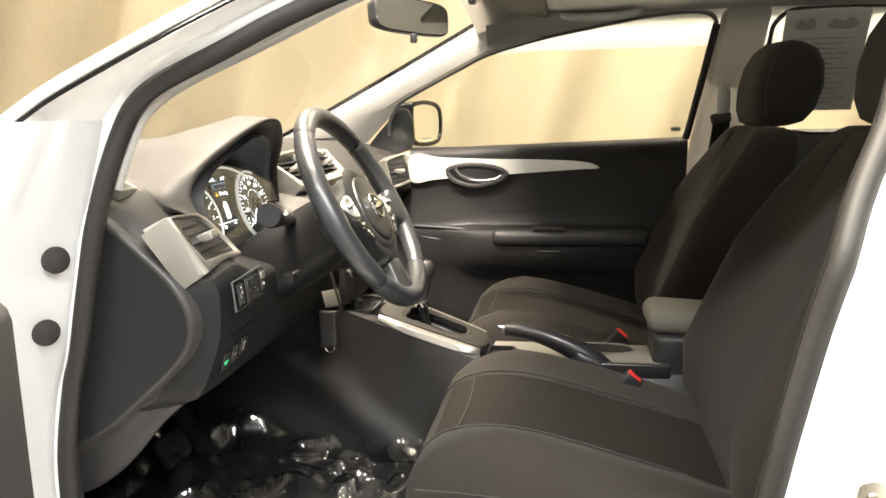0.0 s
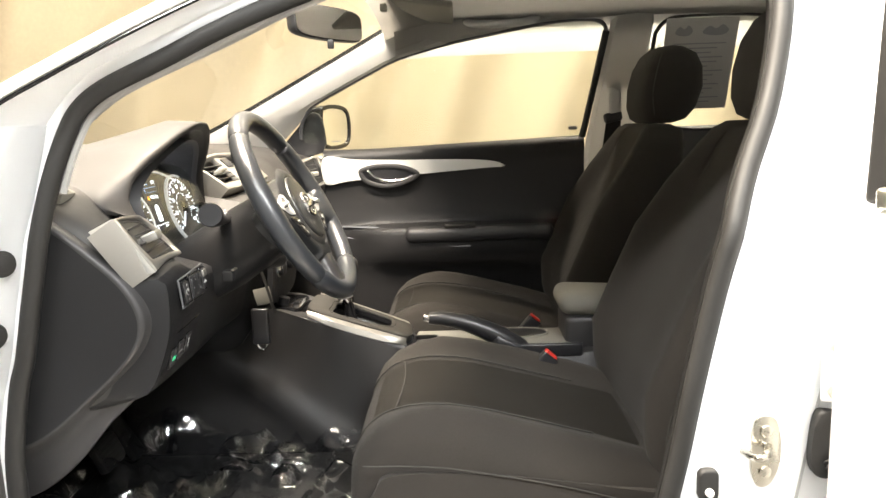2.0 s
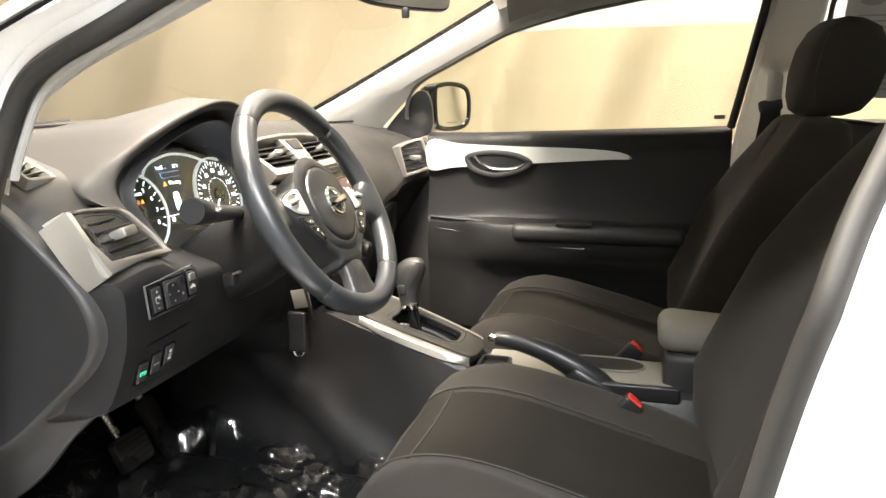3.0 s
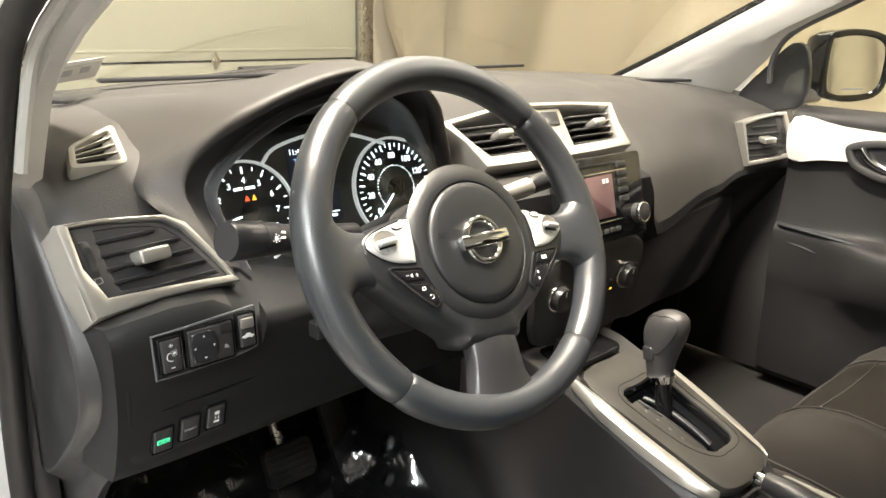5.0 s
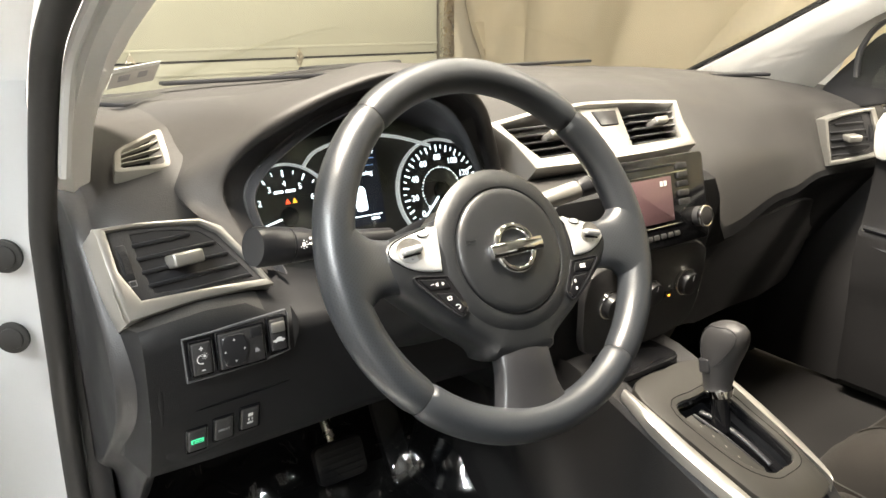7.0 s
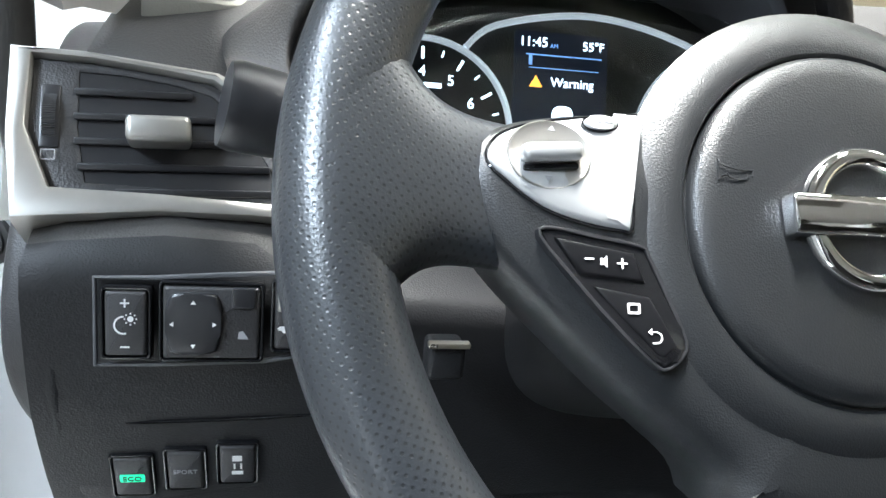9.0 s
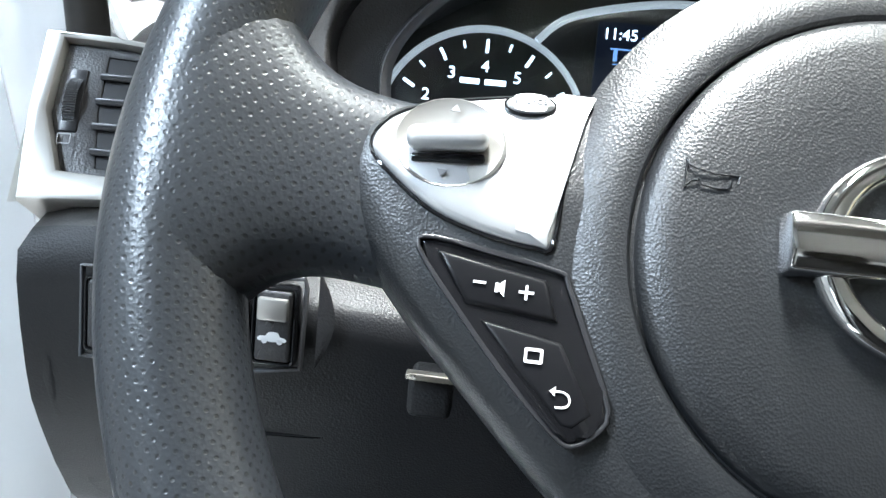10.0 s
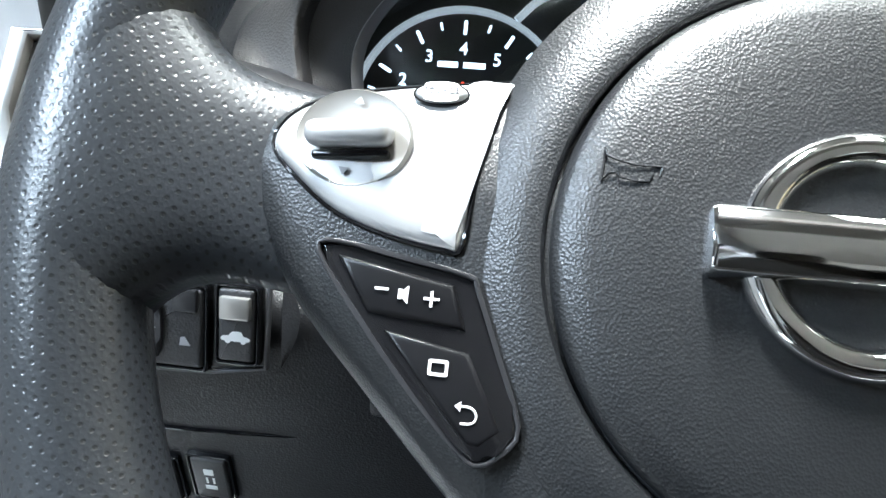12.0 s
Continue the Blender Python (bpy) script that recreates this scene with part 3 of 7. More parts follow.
# rail of the lining above the passenger's windows
rail = [(y, z) for y, z in smooth([(-0.10, 1.268), (-0.249, 1.303), (-0.358, 1.322), (-0.523, 1.348), (-0.7, 1.357), (-0.95, 1.357), (-1.2, 1.345), (-1.5, 1.30)], 4)]
bm = loft([[Vector((inner_x(z) - 0.002, y, z)) for y, z in rail], [Vector((inner_x(z) - 0.018, y, z + 0.008)) for y, z in rail], [Vector((0.50, y, z + 0.045)) for y, z in rail], [Vector((0.46, y, 1.392)) for y, z in rail]], ring_closed=False)
bmesh.ops.solidify(bm, geom=bm.faces[:], thickness=0.004)
part("roof_rail_trim", bm, "liner", inner)
# the same on the driver's side
rail = [(y, z) for y, z in smooth([(-0.08, 1.246), (-0.2, 1.296), (-0.36, 1.334), (-0.52, 1.352), (-0.66, 1.352), (-0.9, 1.352), (-1.3, 1.32)], 4)]
bm = loft([[Vector((-side_x(z, 0.815), y, z)) for y, z in rail], [Vector((-0.585, y, z + 0.03)) for y, z in rail], [Vector((-0.50, y, 1.39)) for y, z in rail]], ring_closed=False)
bmesh.ops.solidify(bm, geom=bm.faces[:], thickness=0.004)
part("roof_rail_trim", bm, "liner", inner)
# centre pillar trim, passenger's side: pale above, dark below
def pillar_strip(z0, z1, f0, f1, r0, r1, off):
    rows = []
    for i in range(9):
        z = lerp(z0, z1, i / 8)
        a, b = lerp(f0, f1, i / 8), lerp(r0, r1, i / 8)
        x = inner_x(z) - off
        rows.append([Vector((x + 0.02, a, z)), Vector((x - 0.004, a - 0.012, z)), Vector((x - 0.014, (a + b) / 2, z)), Vector((x - 0.004, b + 0.012, z)), Vector((x + 0.02, b, z))])
    bm = loft(rows, ring_closed=False)
    bmesh.ops.solidify(bm, geom=bm.faces[:], thickness=0.004)
    return bm
part("centre_pillar_trim", pillar_strip(0.90, 1.365, -0.655, -0.722, -0.80, -0.845, 0.004), "trim", inner)
part("centre_pillar_base", pillar_strip(0.42, 0.90, -0.60, -0.655, -0.78, -0.80, 0.0), "plastic", inner, "dark lower pillar trim")
# centre pillar trim on the driver's side, seen from its dark edge
rr = smooth([(-0.70, 1.33), (-0.70, 1.22), (-0.668, 1.10), (-0.622, 1.0), (-0.592, 0.9), (-0.565, 0.77), (-0.541, 0.64), (-0.51, 0.50)], 4)
bm = loft([[Vector((-side_x(z, 0.825), y + 0.006, z)) for y, z in rr], [Vector((-side_x(z, 0.80), y + 0.02, z)) for y, z in rr], [Vector((-side_x(z, 0.77), y + 0.012, z)) for y, z in rr], [Vector((-side_x(z, 0.755), y - 0.10, z)) for y, z in rr]], ring_closed=False)
bmesh.ops.solidify(bm, geom=bm.faces[:], thickness=0.004)
part("centre_pillar_trim", bm, "rubber", inner, "dark centre pillar trim edge")
for s in (-1, 1):
    part("kick_panel", box((s * 0.700, 0.62, 0.68), (0.03, 0.50, 0.58), 0.01), "plastic", inner, "dark footwell side panel")
part("floor_carpet", box((0, -0.3, FLOOR - 0.02), (1.5, 2.4, 0.04), 0.01), "carpet", inner, "black moulded floor carpet")

# ---- dashboard ----
# sections from the driver's end to the passenger's: x, then (y, z) from the back over the top and down the face
SECTIONS = {
    -0.693: [(0.77, 0.70), (0.77, 0.95), (0.66, 0.98), (0.45, 0.990), (0.36, 0.982), (0.290, 0.958), (0.235, 0.905), (0.195, 0.872), (0.20, 0.80), (0.24, 0.715), (0.33, 0.68), (0.45, 0.66)],
    -0.682: [(0.78, 0.70), (0.78, 0.97), (0.66, 1.0), (0.45, 1.008), (0.35, 0.996), (0.272, 0.968), (0.215, 0.91), (0.143, 0.876), (0.146, 0.80), (0.185, 0.715), (0.33, 0.68), (0.45, 0.66)],
    -0.666: [(0.80, 0.70), (0.80, 0.99), (0.68, 1.018), (0.45, 1.021), (0.35, 1.009), (0.268, 0.978), (0.195, 0.912), (0.1425, 0.880), (0.147, 0.80), (0.184, 0.715), (0.30, 0.67), (0.45, 0.65)],
    -0.62: [(0.83, 0.70), (0.83, 1.0), (0.70, 1.03), (0.46, 1.030), (0.36, 1.019), (0.268, 0.985), (0.212, 0.930), (0.143, 0.880), (0.150, 0.80), (0.182, 0.715), (0.30, 0.67), (0.45, 0.65)],
    -0.578: [(0.83, 0.70), (0.83, 1.0), (0.70, 1.03), (0.46, 1.036), (0.37, 1.029), (0.285, 1.0), (0.245, 0.945), (0.143, 0.872), (0.150, 0.80), (0.182, 0.715), (0.30, 0.67), (0.45, 0.65)],
    -0.545: [(0.84, 0.70), (0.84, 1.0), (0.72, 1.035), (0.48, 1.04), (0.38, 1.03), (0.34, 0.93), (0.19, 0.885), (0.143, 0.862), (0.150, 0.80), (0.182, 0.715), (0.30, 0.67), (0.45, 0.65)],
    -0.38: [(0.86, 0.70), (0.86, 1.0), (0.76, 1.04), (0.50, 1.045), (0.40, 1.035), (0.35, 0.90), (0.22, 0.865), (0.165, 0.85), (0.165, 0.79), (0.185, 0.715), (0.30, 0.68), (0.45, 0.66)],
    -0.21: [(0.87, 0.70), (0.87, 1.0), (0.77, 1.045), (0.50, 1.05), (0.40, 1.04), (0.34, 0.93), (0.20, 0.89), (0.155, 0.87), (0.160, 0.79), (0.185, 0.71), (0.30, 0.67), (0.45, 0.65)],
    -0.17: [(0.87, 0.70), (0.87, 1.0), (0.77, 1.05), (0.50, 1.055), (0.36, 1.045), (0.315, 1.012), (0.255, 0.950), (0.152, 0.925), (0.152, 0.79), (0.172, 0.68), (0.22, 0.62), (0.45, 0.60)],
    0.0: [(0.87, 0.70), (0.87, 1.0), (0.77, 1.055), (0.50, 1.06), (0.36, 1.05), (0.32, 1.022), (0.255, 0.950), (0.148, 0.925), (0.148, 0.79), (0.168, 0.68), (0.22, 0.62), (0.45, 0.60)],
    0.15: [(0.87, 0.70), (0.87, 1.0), (0.77, 1.05), (0.50, 1.055), (0.36, 1.045), (0.315, 1.018), (0.255, 0.950), (0.150, 0.920), (0.158, 0.79), (0.185, 0.68), (0.22, 0.62), (0.45, 0.60)],
    0.22: [(0.87, 0.70), (0.87, 1.0), (0.77, 1.045), (0.50, 1.05), (0.36, 1.04), (0.285, 1.005), (0.198, 0.92), (0.168, 0.808), (0.222, 0.772), (0.255, 0.69), (0.28, 0.62), (0.45, 0.60)],
    0.40: [(0.85, 0.70), (0.85, 1.0), (0.74, 1.035), (0.48, 1.045), (0.36, 1.035), (0.275, 0.99), (0.198, 0.925), (0.174, 0.850), (0.225, 0.815), (0.265, 0.70), (0.30, 0.62), (0.45, 0.60)],
    0.55: [(0.83, 0.70), (0.83, 1.0), (0.72, 1.03), (0.47, 1.035), (0.35, 1.025), (0.245, 0.985), (0.214, 0.925), (0.192, 0.866), (0.228, 0.835), (0.27, 0.70), (0.31, 0.62), (0.45, 0.60)],
    0.715: [(0.80, 0.70), (0.80, 0.985), (0.68, 1.015), (0.45, 1.02), (0.30, 1.012), (0.19, 0.985), (0.155, 0.925), (0.14, 0.885), (0.17, 0.85), (0.26, 0.72), (0.32, 0.66), (0.45, 0.65)],
}
dash = thing("dashboard", (0, 0.4, 0.6), "dark charcoal soft-plastic dashboard with a hooded instrument binnacle", "dashboard")
stations = sorted(SECTIONS)
rings = []
for i in range(len(stations) - 1):
    a, b = stations[i], stations[i + 1]
    n = max(2, int((b - a) / 0.02))
    for k in range(n + (i == len(stations) - 2)):
        t = k / n
        f = t * t * (3 - 2 * t)
        pts = [(lerp(p[0], q[0], f), lerp(p[1], q[1], f)) for p, q in zip(SECTIONS[a], SECTIONS[b])]
        fine = []
        k2 = len(pts)
        for j in range(k2):
            p0, p1, p2, p3 = (Vector(pts[(j + d) % k2]) for d in (-1, 0, 1, 2))
            for s in range(4):
                u = s / 4
                soft = 0.45
                m1, m2 = (p2 - p0) * soft * 0.5, (p3 - p1) * soft * 0.5
                q = (2 * u**3 - 3 * u * u + 1) * p1 + (u**3 - 2 * u * u + u) * m1 + (3 * u * u - 2 * u**3) * p2 + (u**3 - u * u) * m2
                fine.append((lerp(a, b, t), q.x, q.y))
        rings.append(fine)
for name, mat_name, below in (("dash_pad", "dash", False), ("lower_panel", "panel", True)):
    bm = loft(rings)
    bm.verts.index_update()
    span = len(rings[0])
    drop = []
    for f in bm.faces:
        ids, at_x = [v.index % span for v in f.verts], f.calc_center_median().x
        # under the gauges the black starts higher: the ledge's shade put into colour
        first = 21 if -0.565 < at_x < -0.185 else 27
        if (first <= min(ids) and max(ids) <= 45) != below:
            drop.append(f)
    bmesh.ops.delete(bm, geom=drop, context="FACES")
    part(name, bm, mat_name, dash, angle=50)

# hood over the gauges: its outer crease, the edge of its opening, and the crest of the shroud inside it
CREASE = [(-0.598, 0.224, 0.966), (-0.604, 0.258, 0.984), (-0.582, 0.256, 1.003), (-0.560, 0.238, 1.022), (-0.540, 0.224, 1.038), (-0.520, 0.212, 1.054), (-0.495, 0.202, 1.068), (-0.462, 0.192, 1.082), (-0.425, 0.182, 1.094), (-0.385, 0.176, 1.100), (-0.335, 0.180, 1.096), (-0.285, 0.195, 1.078), (-0.240, 0.215, 1.050), (-0.205, 0.240, 1.010), (-0.184, 0.250, 0.965), (-0.176, 0.250, 0.900)]
MOUTH = [(-0.543, 0.185, 0.902), (-0.557, 0.215, 0.943), (-0.566, 0.230, 0.972), (-0.562, 0.234, 0.992), (-0.548, 0.232, 1.010), (-0.531, 0.221, 1.028), (-0.506, 0.206, 1.046), (-0.463, 0.194, 1.068), (-0.422, 0.186, 1.082), (-0.377, 0.184, 1.087), (-0.327, 0.188, 1.083), (-0.280, 0.202, 1.064), (-0.240, 0.222, 1.032), (-0.212, 0.245, 0.994), (-0.192, 0.252, 0.950), (-0.184, 0.252, 0.895)]
CREST = [(-0.521, 0.190, 0.896), (-0.530, 0.215, 0.935), (-0.535, 0.228, 0.968), (-0.523, 0.231, 0.992), (-0.499, 0.228, 1.014), (-0.477, 0.217, 1.033), (-0.455, 0.208, 1.047), (-0.430, 0.203, 1.057), (-0.402, 0.200, 1.065), (-0.370, 0.200, 1.068), (-0.335, 0.202, 1.065), (-0.297, 0.212, 1.049), (-0.260, 0.230, 1.020), (-0.230, 0.246, 0.985), (-0.210, 0.252, 0.945), (-0.202, 0.252, 0.893)]
crease_c, mouth_c, crest_c = smooth(CREASE, 5), smooth(MOUTH, 5), smooth(CREST, 5)


def swept(pts, back=0.0, k=1.0, dz=0.0):
    """A curve of the hood moved back, and drawn in towards the gauges' middle."""
    return [Vector((lerp(-0.37, p.x, k), p.y + back, lerp(0.93, p.z, k) + dz)) for p in pts]


back_c = [Vector((lerp(-0.37, p.x, 1.45 if p.x < -0.37 else 1.1), 0.62, min(1.035, p.z - 0.03))) for p in crease_c]
mid_c = [Vector((lerp(-0.37, p.x, 1.22 if p.x < -0.37 else 1.03), 0.40 + 0.2 * (1.1 - p.z), min(1.055, p.z - 0.005))) for p in crease_c]
near_c = swept(crease_c, 0.055, 1.015, 0.001)
face = [[a.lerp(b, f) + Vector((0, -0.0045 * math.sin(math.pi * f), 0.0)) for a, b in zip(crease_c, mouth_c)] for f in (0.1, 0.3, 0.6, 0.9)]
rows = [back_c, mid_c, near_c, swept(crease_c, 0.020, 1.008), swept(crease_c, 0.006, 1.002, -0.0005), *face, mouth_c, swept(mouth_c, 0.004, 0.993)]
part("gauge_hood", loft(rows, ring_closed=False), "dash", dash, "charcoal hood over the gauges", angle=75)
rows = [swept(mouth_c, 0.004, 0.993), swept(mouth_c, 0.014, 0.985), swept(crest_c, 0.020, 1.03), swept(crest_c, 0.018, 1.016)]
part("hood_groove", loft(rows, ring_closed=False), "plastic", dash)
rows = [swept(crest_c, 0.018, 1.016), swept(crest_c, 0.014, 1.014), swept(crest_c, 0.005, 1.009), swept(crest_c, 0.0, 1.0), swept(crest_c, 0.002, 0.988), swept(crest_c, 0.010, 0.978)]
part("gauge_ring", loft(rows, ring_closed=False), "ringgrey", dash, "grey rounded shroud round the gauges", angle=70)
fit_c = [Vector((lerp(-0.375, p.x, 1.11 if p.x < -0.375 else 0.98), 0.268 + 0.28 * (lerp(0.93, p.z, 0.76) - 0.93), lerp(0.93, p.z, 0.76))) for p in crest_c]
rows = [swept(crest_c, 0.010, 0.978), [a.lerp(b, 0.5) + Vector((0, 0, 0.010)) for a, b in zip(swept(crest_c, 0.010, 0.978), fit_c)], fit_c]
part("gauge_tunnel", loft(rows, ring_closed=False), "plastic", dash, angle=70)
bm = box((-0.375, 0.375, 0.95), (0.36, 0.01, 0.17), 0.002)
part("binnacle_back", bm, "smooth", dash)

# windshield demister slot along the dash top
part("demister_slot", box((-0.05, 0.66, 1.052), (0.9, 0.018, 0.006), 0.002), "smooth", dash)
part("passenger_demister", box((0.56, 0.40, 1.034), (0.12, 0.03, 0.006), 0.002, pose(0, 0, 0, 0, 0, -25)), "smooth", dash)
part("light_sensor", box((-0.548, 0.612, 1.036), (0.115, 0.075, 0.006), 0.002, pose(0, 0, 0, 0, 0, 30)), "smooth", dash, "dark recess on the dash top")

# end panel towards the door, a dark plastic cover with a raised inner field
END = smooth([(0.290, 0.975), (0.262, 0.948), (0.226, 0.922), (0.198, 0.900), (0.172, 0.888), (0.155, 0.874), (0.1445, 0.850), (0.1415, 0.824), (0.149, 0.790), (0.174, 0.746), (0.206, 0.708), (0.252, 0.668), (0.325, 0.592), (0.44, 0.56), (0.44, 0.93), (0.35, 0.992)], 4, True)
END2 = smooth([(0.288, 0.970), (0.260, 0.945), (0.222, 0.912), (0.191, 0.880), (0.173, 0.845), (0.169, 0.822), (0.183, 0.790), (0.218, 0.752), (0.264, 0.712), (0.302, 0.680), (0.36, 0.645), (0.42, 0.66), (0.42, 0.92), (0.35, 0.985)], 4, True)


def polar(outline, n=96, cy2=0.315, cz=0.79):
    """An outline as n points at even angles about its middle."""
    ang = sorted((math.atan2(p.y - cz, p.x - cy2), math.hypot(p.x - cy2, p.y - cz)) for p in outline)
    ang = [(ang[-1][0] - 2 * math.pi, ang[-1][1])] + ang + [(ang[0][0] + 2 * math.pi, ang[0][1])]
    radii = []
    for i in range(n):
        t = -math.pi + 2 * math.pi * i / n
        k = max(j for j in range(len(ang) - 1) if ang[j][0] <= t)
        (t0, r0), (t1, r1) = ang[k], ang[k + 1]
        radii.append(lerp(r0, r1, (t - t0) / max(1e-9, t1 - t0)))
    for _ in range(8):
        radii = [(radii[i - 1] + 2 * radii[i] + radii[(i + 1) % n]) / 4 for i in range(n)]
    turns = [-math.pi + 2 * math.pi * i / n for i in range(n)]
    return [Vector((cy2 + r * math.cos(t), cz + r * math.sin(t))) for r, t in zip(radii, turns)]


far, ridge = polar(END), polar(END2)
mid_e = Vector((0.315, 0.79))


def end_ring(f, k, x):
    return [Vector((x, *(mid_e + (p.lerp(q, f) - mid_e) * k))) for p, q in zip(far, ridge)]


rows = [end_ring(*v) for v in ((0, 0.90, -0.660), (0, 0.955, -0.663), (0, 0.985, -0.6665), (0, 0.997, -0.6695), (0, 1.0, -0.672), (0, 0.993, -0.676))]
part("panel_edge", loft(rows, caps=False), "panel", dash, angle=80)
# ridge in paler plastic than edge and field, its lit look put into colour
rows = [end_ring(*v) for v in ((0, 0.993, -0.676), (0, 0.97, -0.679), (0.45, 1.0, -0.6805), (0.72, 1.0, -0.683), (0.86, 1.0, -0.690), (0.95, 1.0, -0.698), (1, 0.988, -0.7025), (1, 0.968, -0.7040), (1, 0.945, -0.7035))]
part("end_cover", loft(rows, caps=False), "plastic", dash, "dark plastic cover on the dash end with a raised ridge", angle=80)
rows = [end_ring(*v) for v in ((1, 0.945, -0.7035), (1, 0.925, -0.7000), (1, 0.90, -0.6985), (1, 0.5, -0.6985), (1, 0.05, -0.6985))]
part("end_field", loft(rows), "panel", dash, angle=80)

# seam across the knee panel
part("panel_seam", tube(smooth([(-0.664, 0.1525, 0.792), (-0.61, 0.1515, 0.793), (-0.55, 0.1515, 0.796), (-0.47, 0.158, 0.80)], 5), 0.0011, 6), "gloss", dash)


# ---- air vents ----
def slatted(th, m, outline, count, tilt, depth=0.03, tab=None, x0=None, x1=None):
    """Slats across an opening: each reaches from side to side of the outline."""
    ys = [p[1] for p in outline]
    lo, hi2 = min(ys), max(ys)
    for i in range(count):
        y = lerp(lo, hi2, (i + 0.5) / count)
        xs = []
        k = len(outline)
        for j in range(k):
            a, b = outline[j], outline[(j + 1) % k]
            if (a[1] - y) * (b[1] - y) < 0:
                xs.append(lerp(a[0], b[0], (y - a[1]) / (b[1] - a[1])))
        if len(xs) < 2:
            continue
        a, b = min(xs), max(xs)
        bm = box(((a + b) / 2, y, -0.008), (b - a + 0.004, 0.0035, 0.024), 0.001, pose(0, 0, 0, tilt))
        bmesh.ops.transform(bm, matrix=m, verts=bm.verts[:])
        part("slat", bm, "smooth", th)


def vent(name, m, outer, inner, opening, label, slats=5, tilt=28, tab=None, thumb=None, frame_mat="satin", depth=0.045):
    th = thing(name, m.translation, label, "air vent", "dashboard air vents")
    ORIGIN[th.name] = m.translation.copy()
    fr = ring_of(outer, inner, depth, m @ Matrix.Translation((0, 0, -depth + 0.006)), bevel=0.0025)
    part("bezel", fr, frame_mat, th)
    part("surround", ring_of(inner, opening, 0.030, m @ Matrix.Translation((0, 0, -0.029)), bevel=0.0015), "plastic", th)
    part("duct", loft([[m @ Vector((p[0], p[1], z)) for p in o] for o, z in ((opening, 0.0), (opening, -0.03))] + [[m @ Vector((*p, -0.0301)) for p in shrink(opening, 0.004)]]), "smooth", th)
    slatted(th, m, opening, slats, tilt)
    if tab:
        bm = box((*tab[:2], 0.006), (*tab[2:], 0.03), 0.003, pose(0, 0, 0, tilt * 0.5), 3)
        bmesh.ops.transform(bm, matrix=m, verts=bm.verts[:])
        part("tab", bm, "satin", th, "silver-topped slat tab")
    if thumb:
        x, y, w, h = thumb
        bm = box((x, y, 0.0), (w + 0.003, h + 0.004, 0.004), 0.001)
        bmesh.ops.transform(bm, matrix=m, verts=bm.verts[:])
        part("thumb_slot", bm, "smooth", th)
        bm = bmesh.new()
        wheel_b = [[Vector((x + s * w / 2, y + h * (0.50 - 0.02 * (i % 2)) * math.sin(radians(-80 + 2.5 * i)), -0.004 + h * (0.32 - 0.02 * (i % 2)) * math.cos(radians(-80 + 2.5 * i)))) for i in range(65)] for s in (-1, 1)]
        loft(wheel_b, ring_closed=False, bm=bm)
        bmesh.ops.transform(bm, matrix=m, verts=bm.verts[:])
        part("thumb_wheel", bm, "plastic", th)
    return th


LV = frame_at((-0.69, 0.154, 0.894), (0.144, 0.019, 0.001), (-0.01, 0.049, 0.076))
lv_out = smooth([(-0.002, 0.091), (0.031, 0.089), (0.065, 0.086), (0.096, 0.082), (0.115, 0.070), (0.132, 0.033), (0.147, -0.001), (0.11, 0.002), (0.065, 0.004), (0.002, 0.001), (-0.002, 0.045)], 1, True)
lv_in = smooth([(0.008, 0.0865), (0.035, 0.0855), (0.066, 0.0815), (0.093, 0.0770), (0.1085, 0.065), (0.1275, 0.031), (0.139, 0.007), (0.105, 0.0105), (0.068, 0.0130), (0.018, 0.017), (0.007, 0.048)], 1, True)
lv_op = smooth([(0.029, 0.080), (0.05, 0.079), (0.075, 0.075), (0.092, 0.070), (0.104, 0.058), (0.118, 0.034), (0.129, 0.013), (0.105, 0.015), (0.068, 0.018), (0.033, 0.021), (0.029, 0.05)], 1, True)
v = vent("air_vent", LV, lv_out, lv_in, lv_op, "satin-silver framed driver air vent with dark slats", 5, 25, (0.067, 0.045, 0.030, 0.013), (0.0165, 0.055, 0.006, 0.030))
m = LV @ Matrix.Translation((0.0165, 0.034, 0.0025))
part("closed_mark", ring_of(rounded(0.0065, 0.0055, 0.0004), rounded(0.0056, 0.0046, 0.0003), 0.0003, m), "grey", v)
# pale side face of the vent frame, towards the door
edge_a = [LV @ Vector((-0.002, lerp(0.092, 0.0, i / 8), 0.003)) for i in range(9)]
edge_b = [Vector((-0.695, 0.237, 0.955)).lerp(Vector((-0.684, 0.188, 0.890)), i / 8) for i in range(9)]
bm = loft([[a.lerp(b, f) + Vector((-0.001 * math.sin(math.pi * f), 0, 0)) for a, b in zip(edge_a, edge_b)] for f in (0, 0.25, 0.5, 0.75, 1)], ring_closed=False)
bmesh.ops.solidify(bm, geom=bm.faces[:], thickness=-0.003)
part("bezel_side", bm, "bright", v)

CV = frame_at((0.0, 0.243, 0.987), (1, 0, 0), (0, 0.060, 0.056))
cv_out = [(-0.195, 0.036), (-0.172, 0.0), (-0.160, -0.045), (-0.09, -0.0465), (0.0, -0.047), (0.09, -0.0465), (0.172, -0.045), (0.180, 0.0), (0.196, 0.042), (0.09, 0.052), (0.0, 0.056), (-0.09, 0.052)]
cv_in = [(-0.176, 0.031), (-0.160, 0.0), (-0.142, -0.029), (-0.09, -0.031), (0.0, -0.032), (0.09, -0.031), (0.150, -0.029), (0.162, 0.0), (0.184, 0.036), (0.09, 0.045), (0.0, 0.049), (-0.09, 0.045)]
cvt = thing("center_vent", CV.translation, "satin-silver framed pair of center air vents", "air vent", "dashboard air vents")
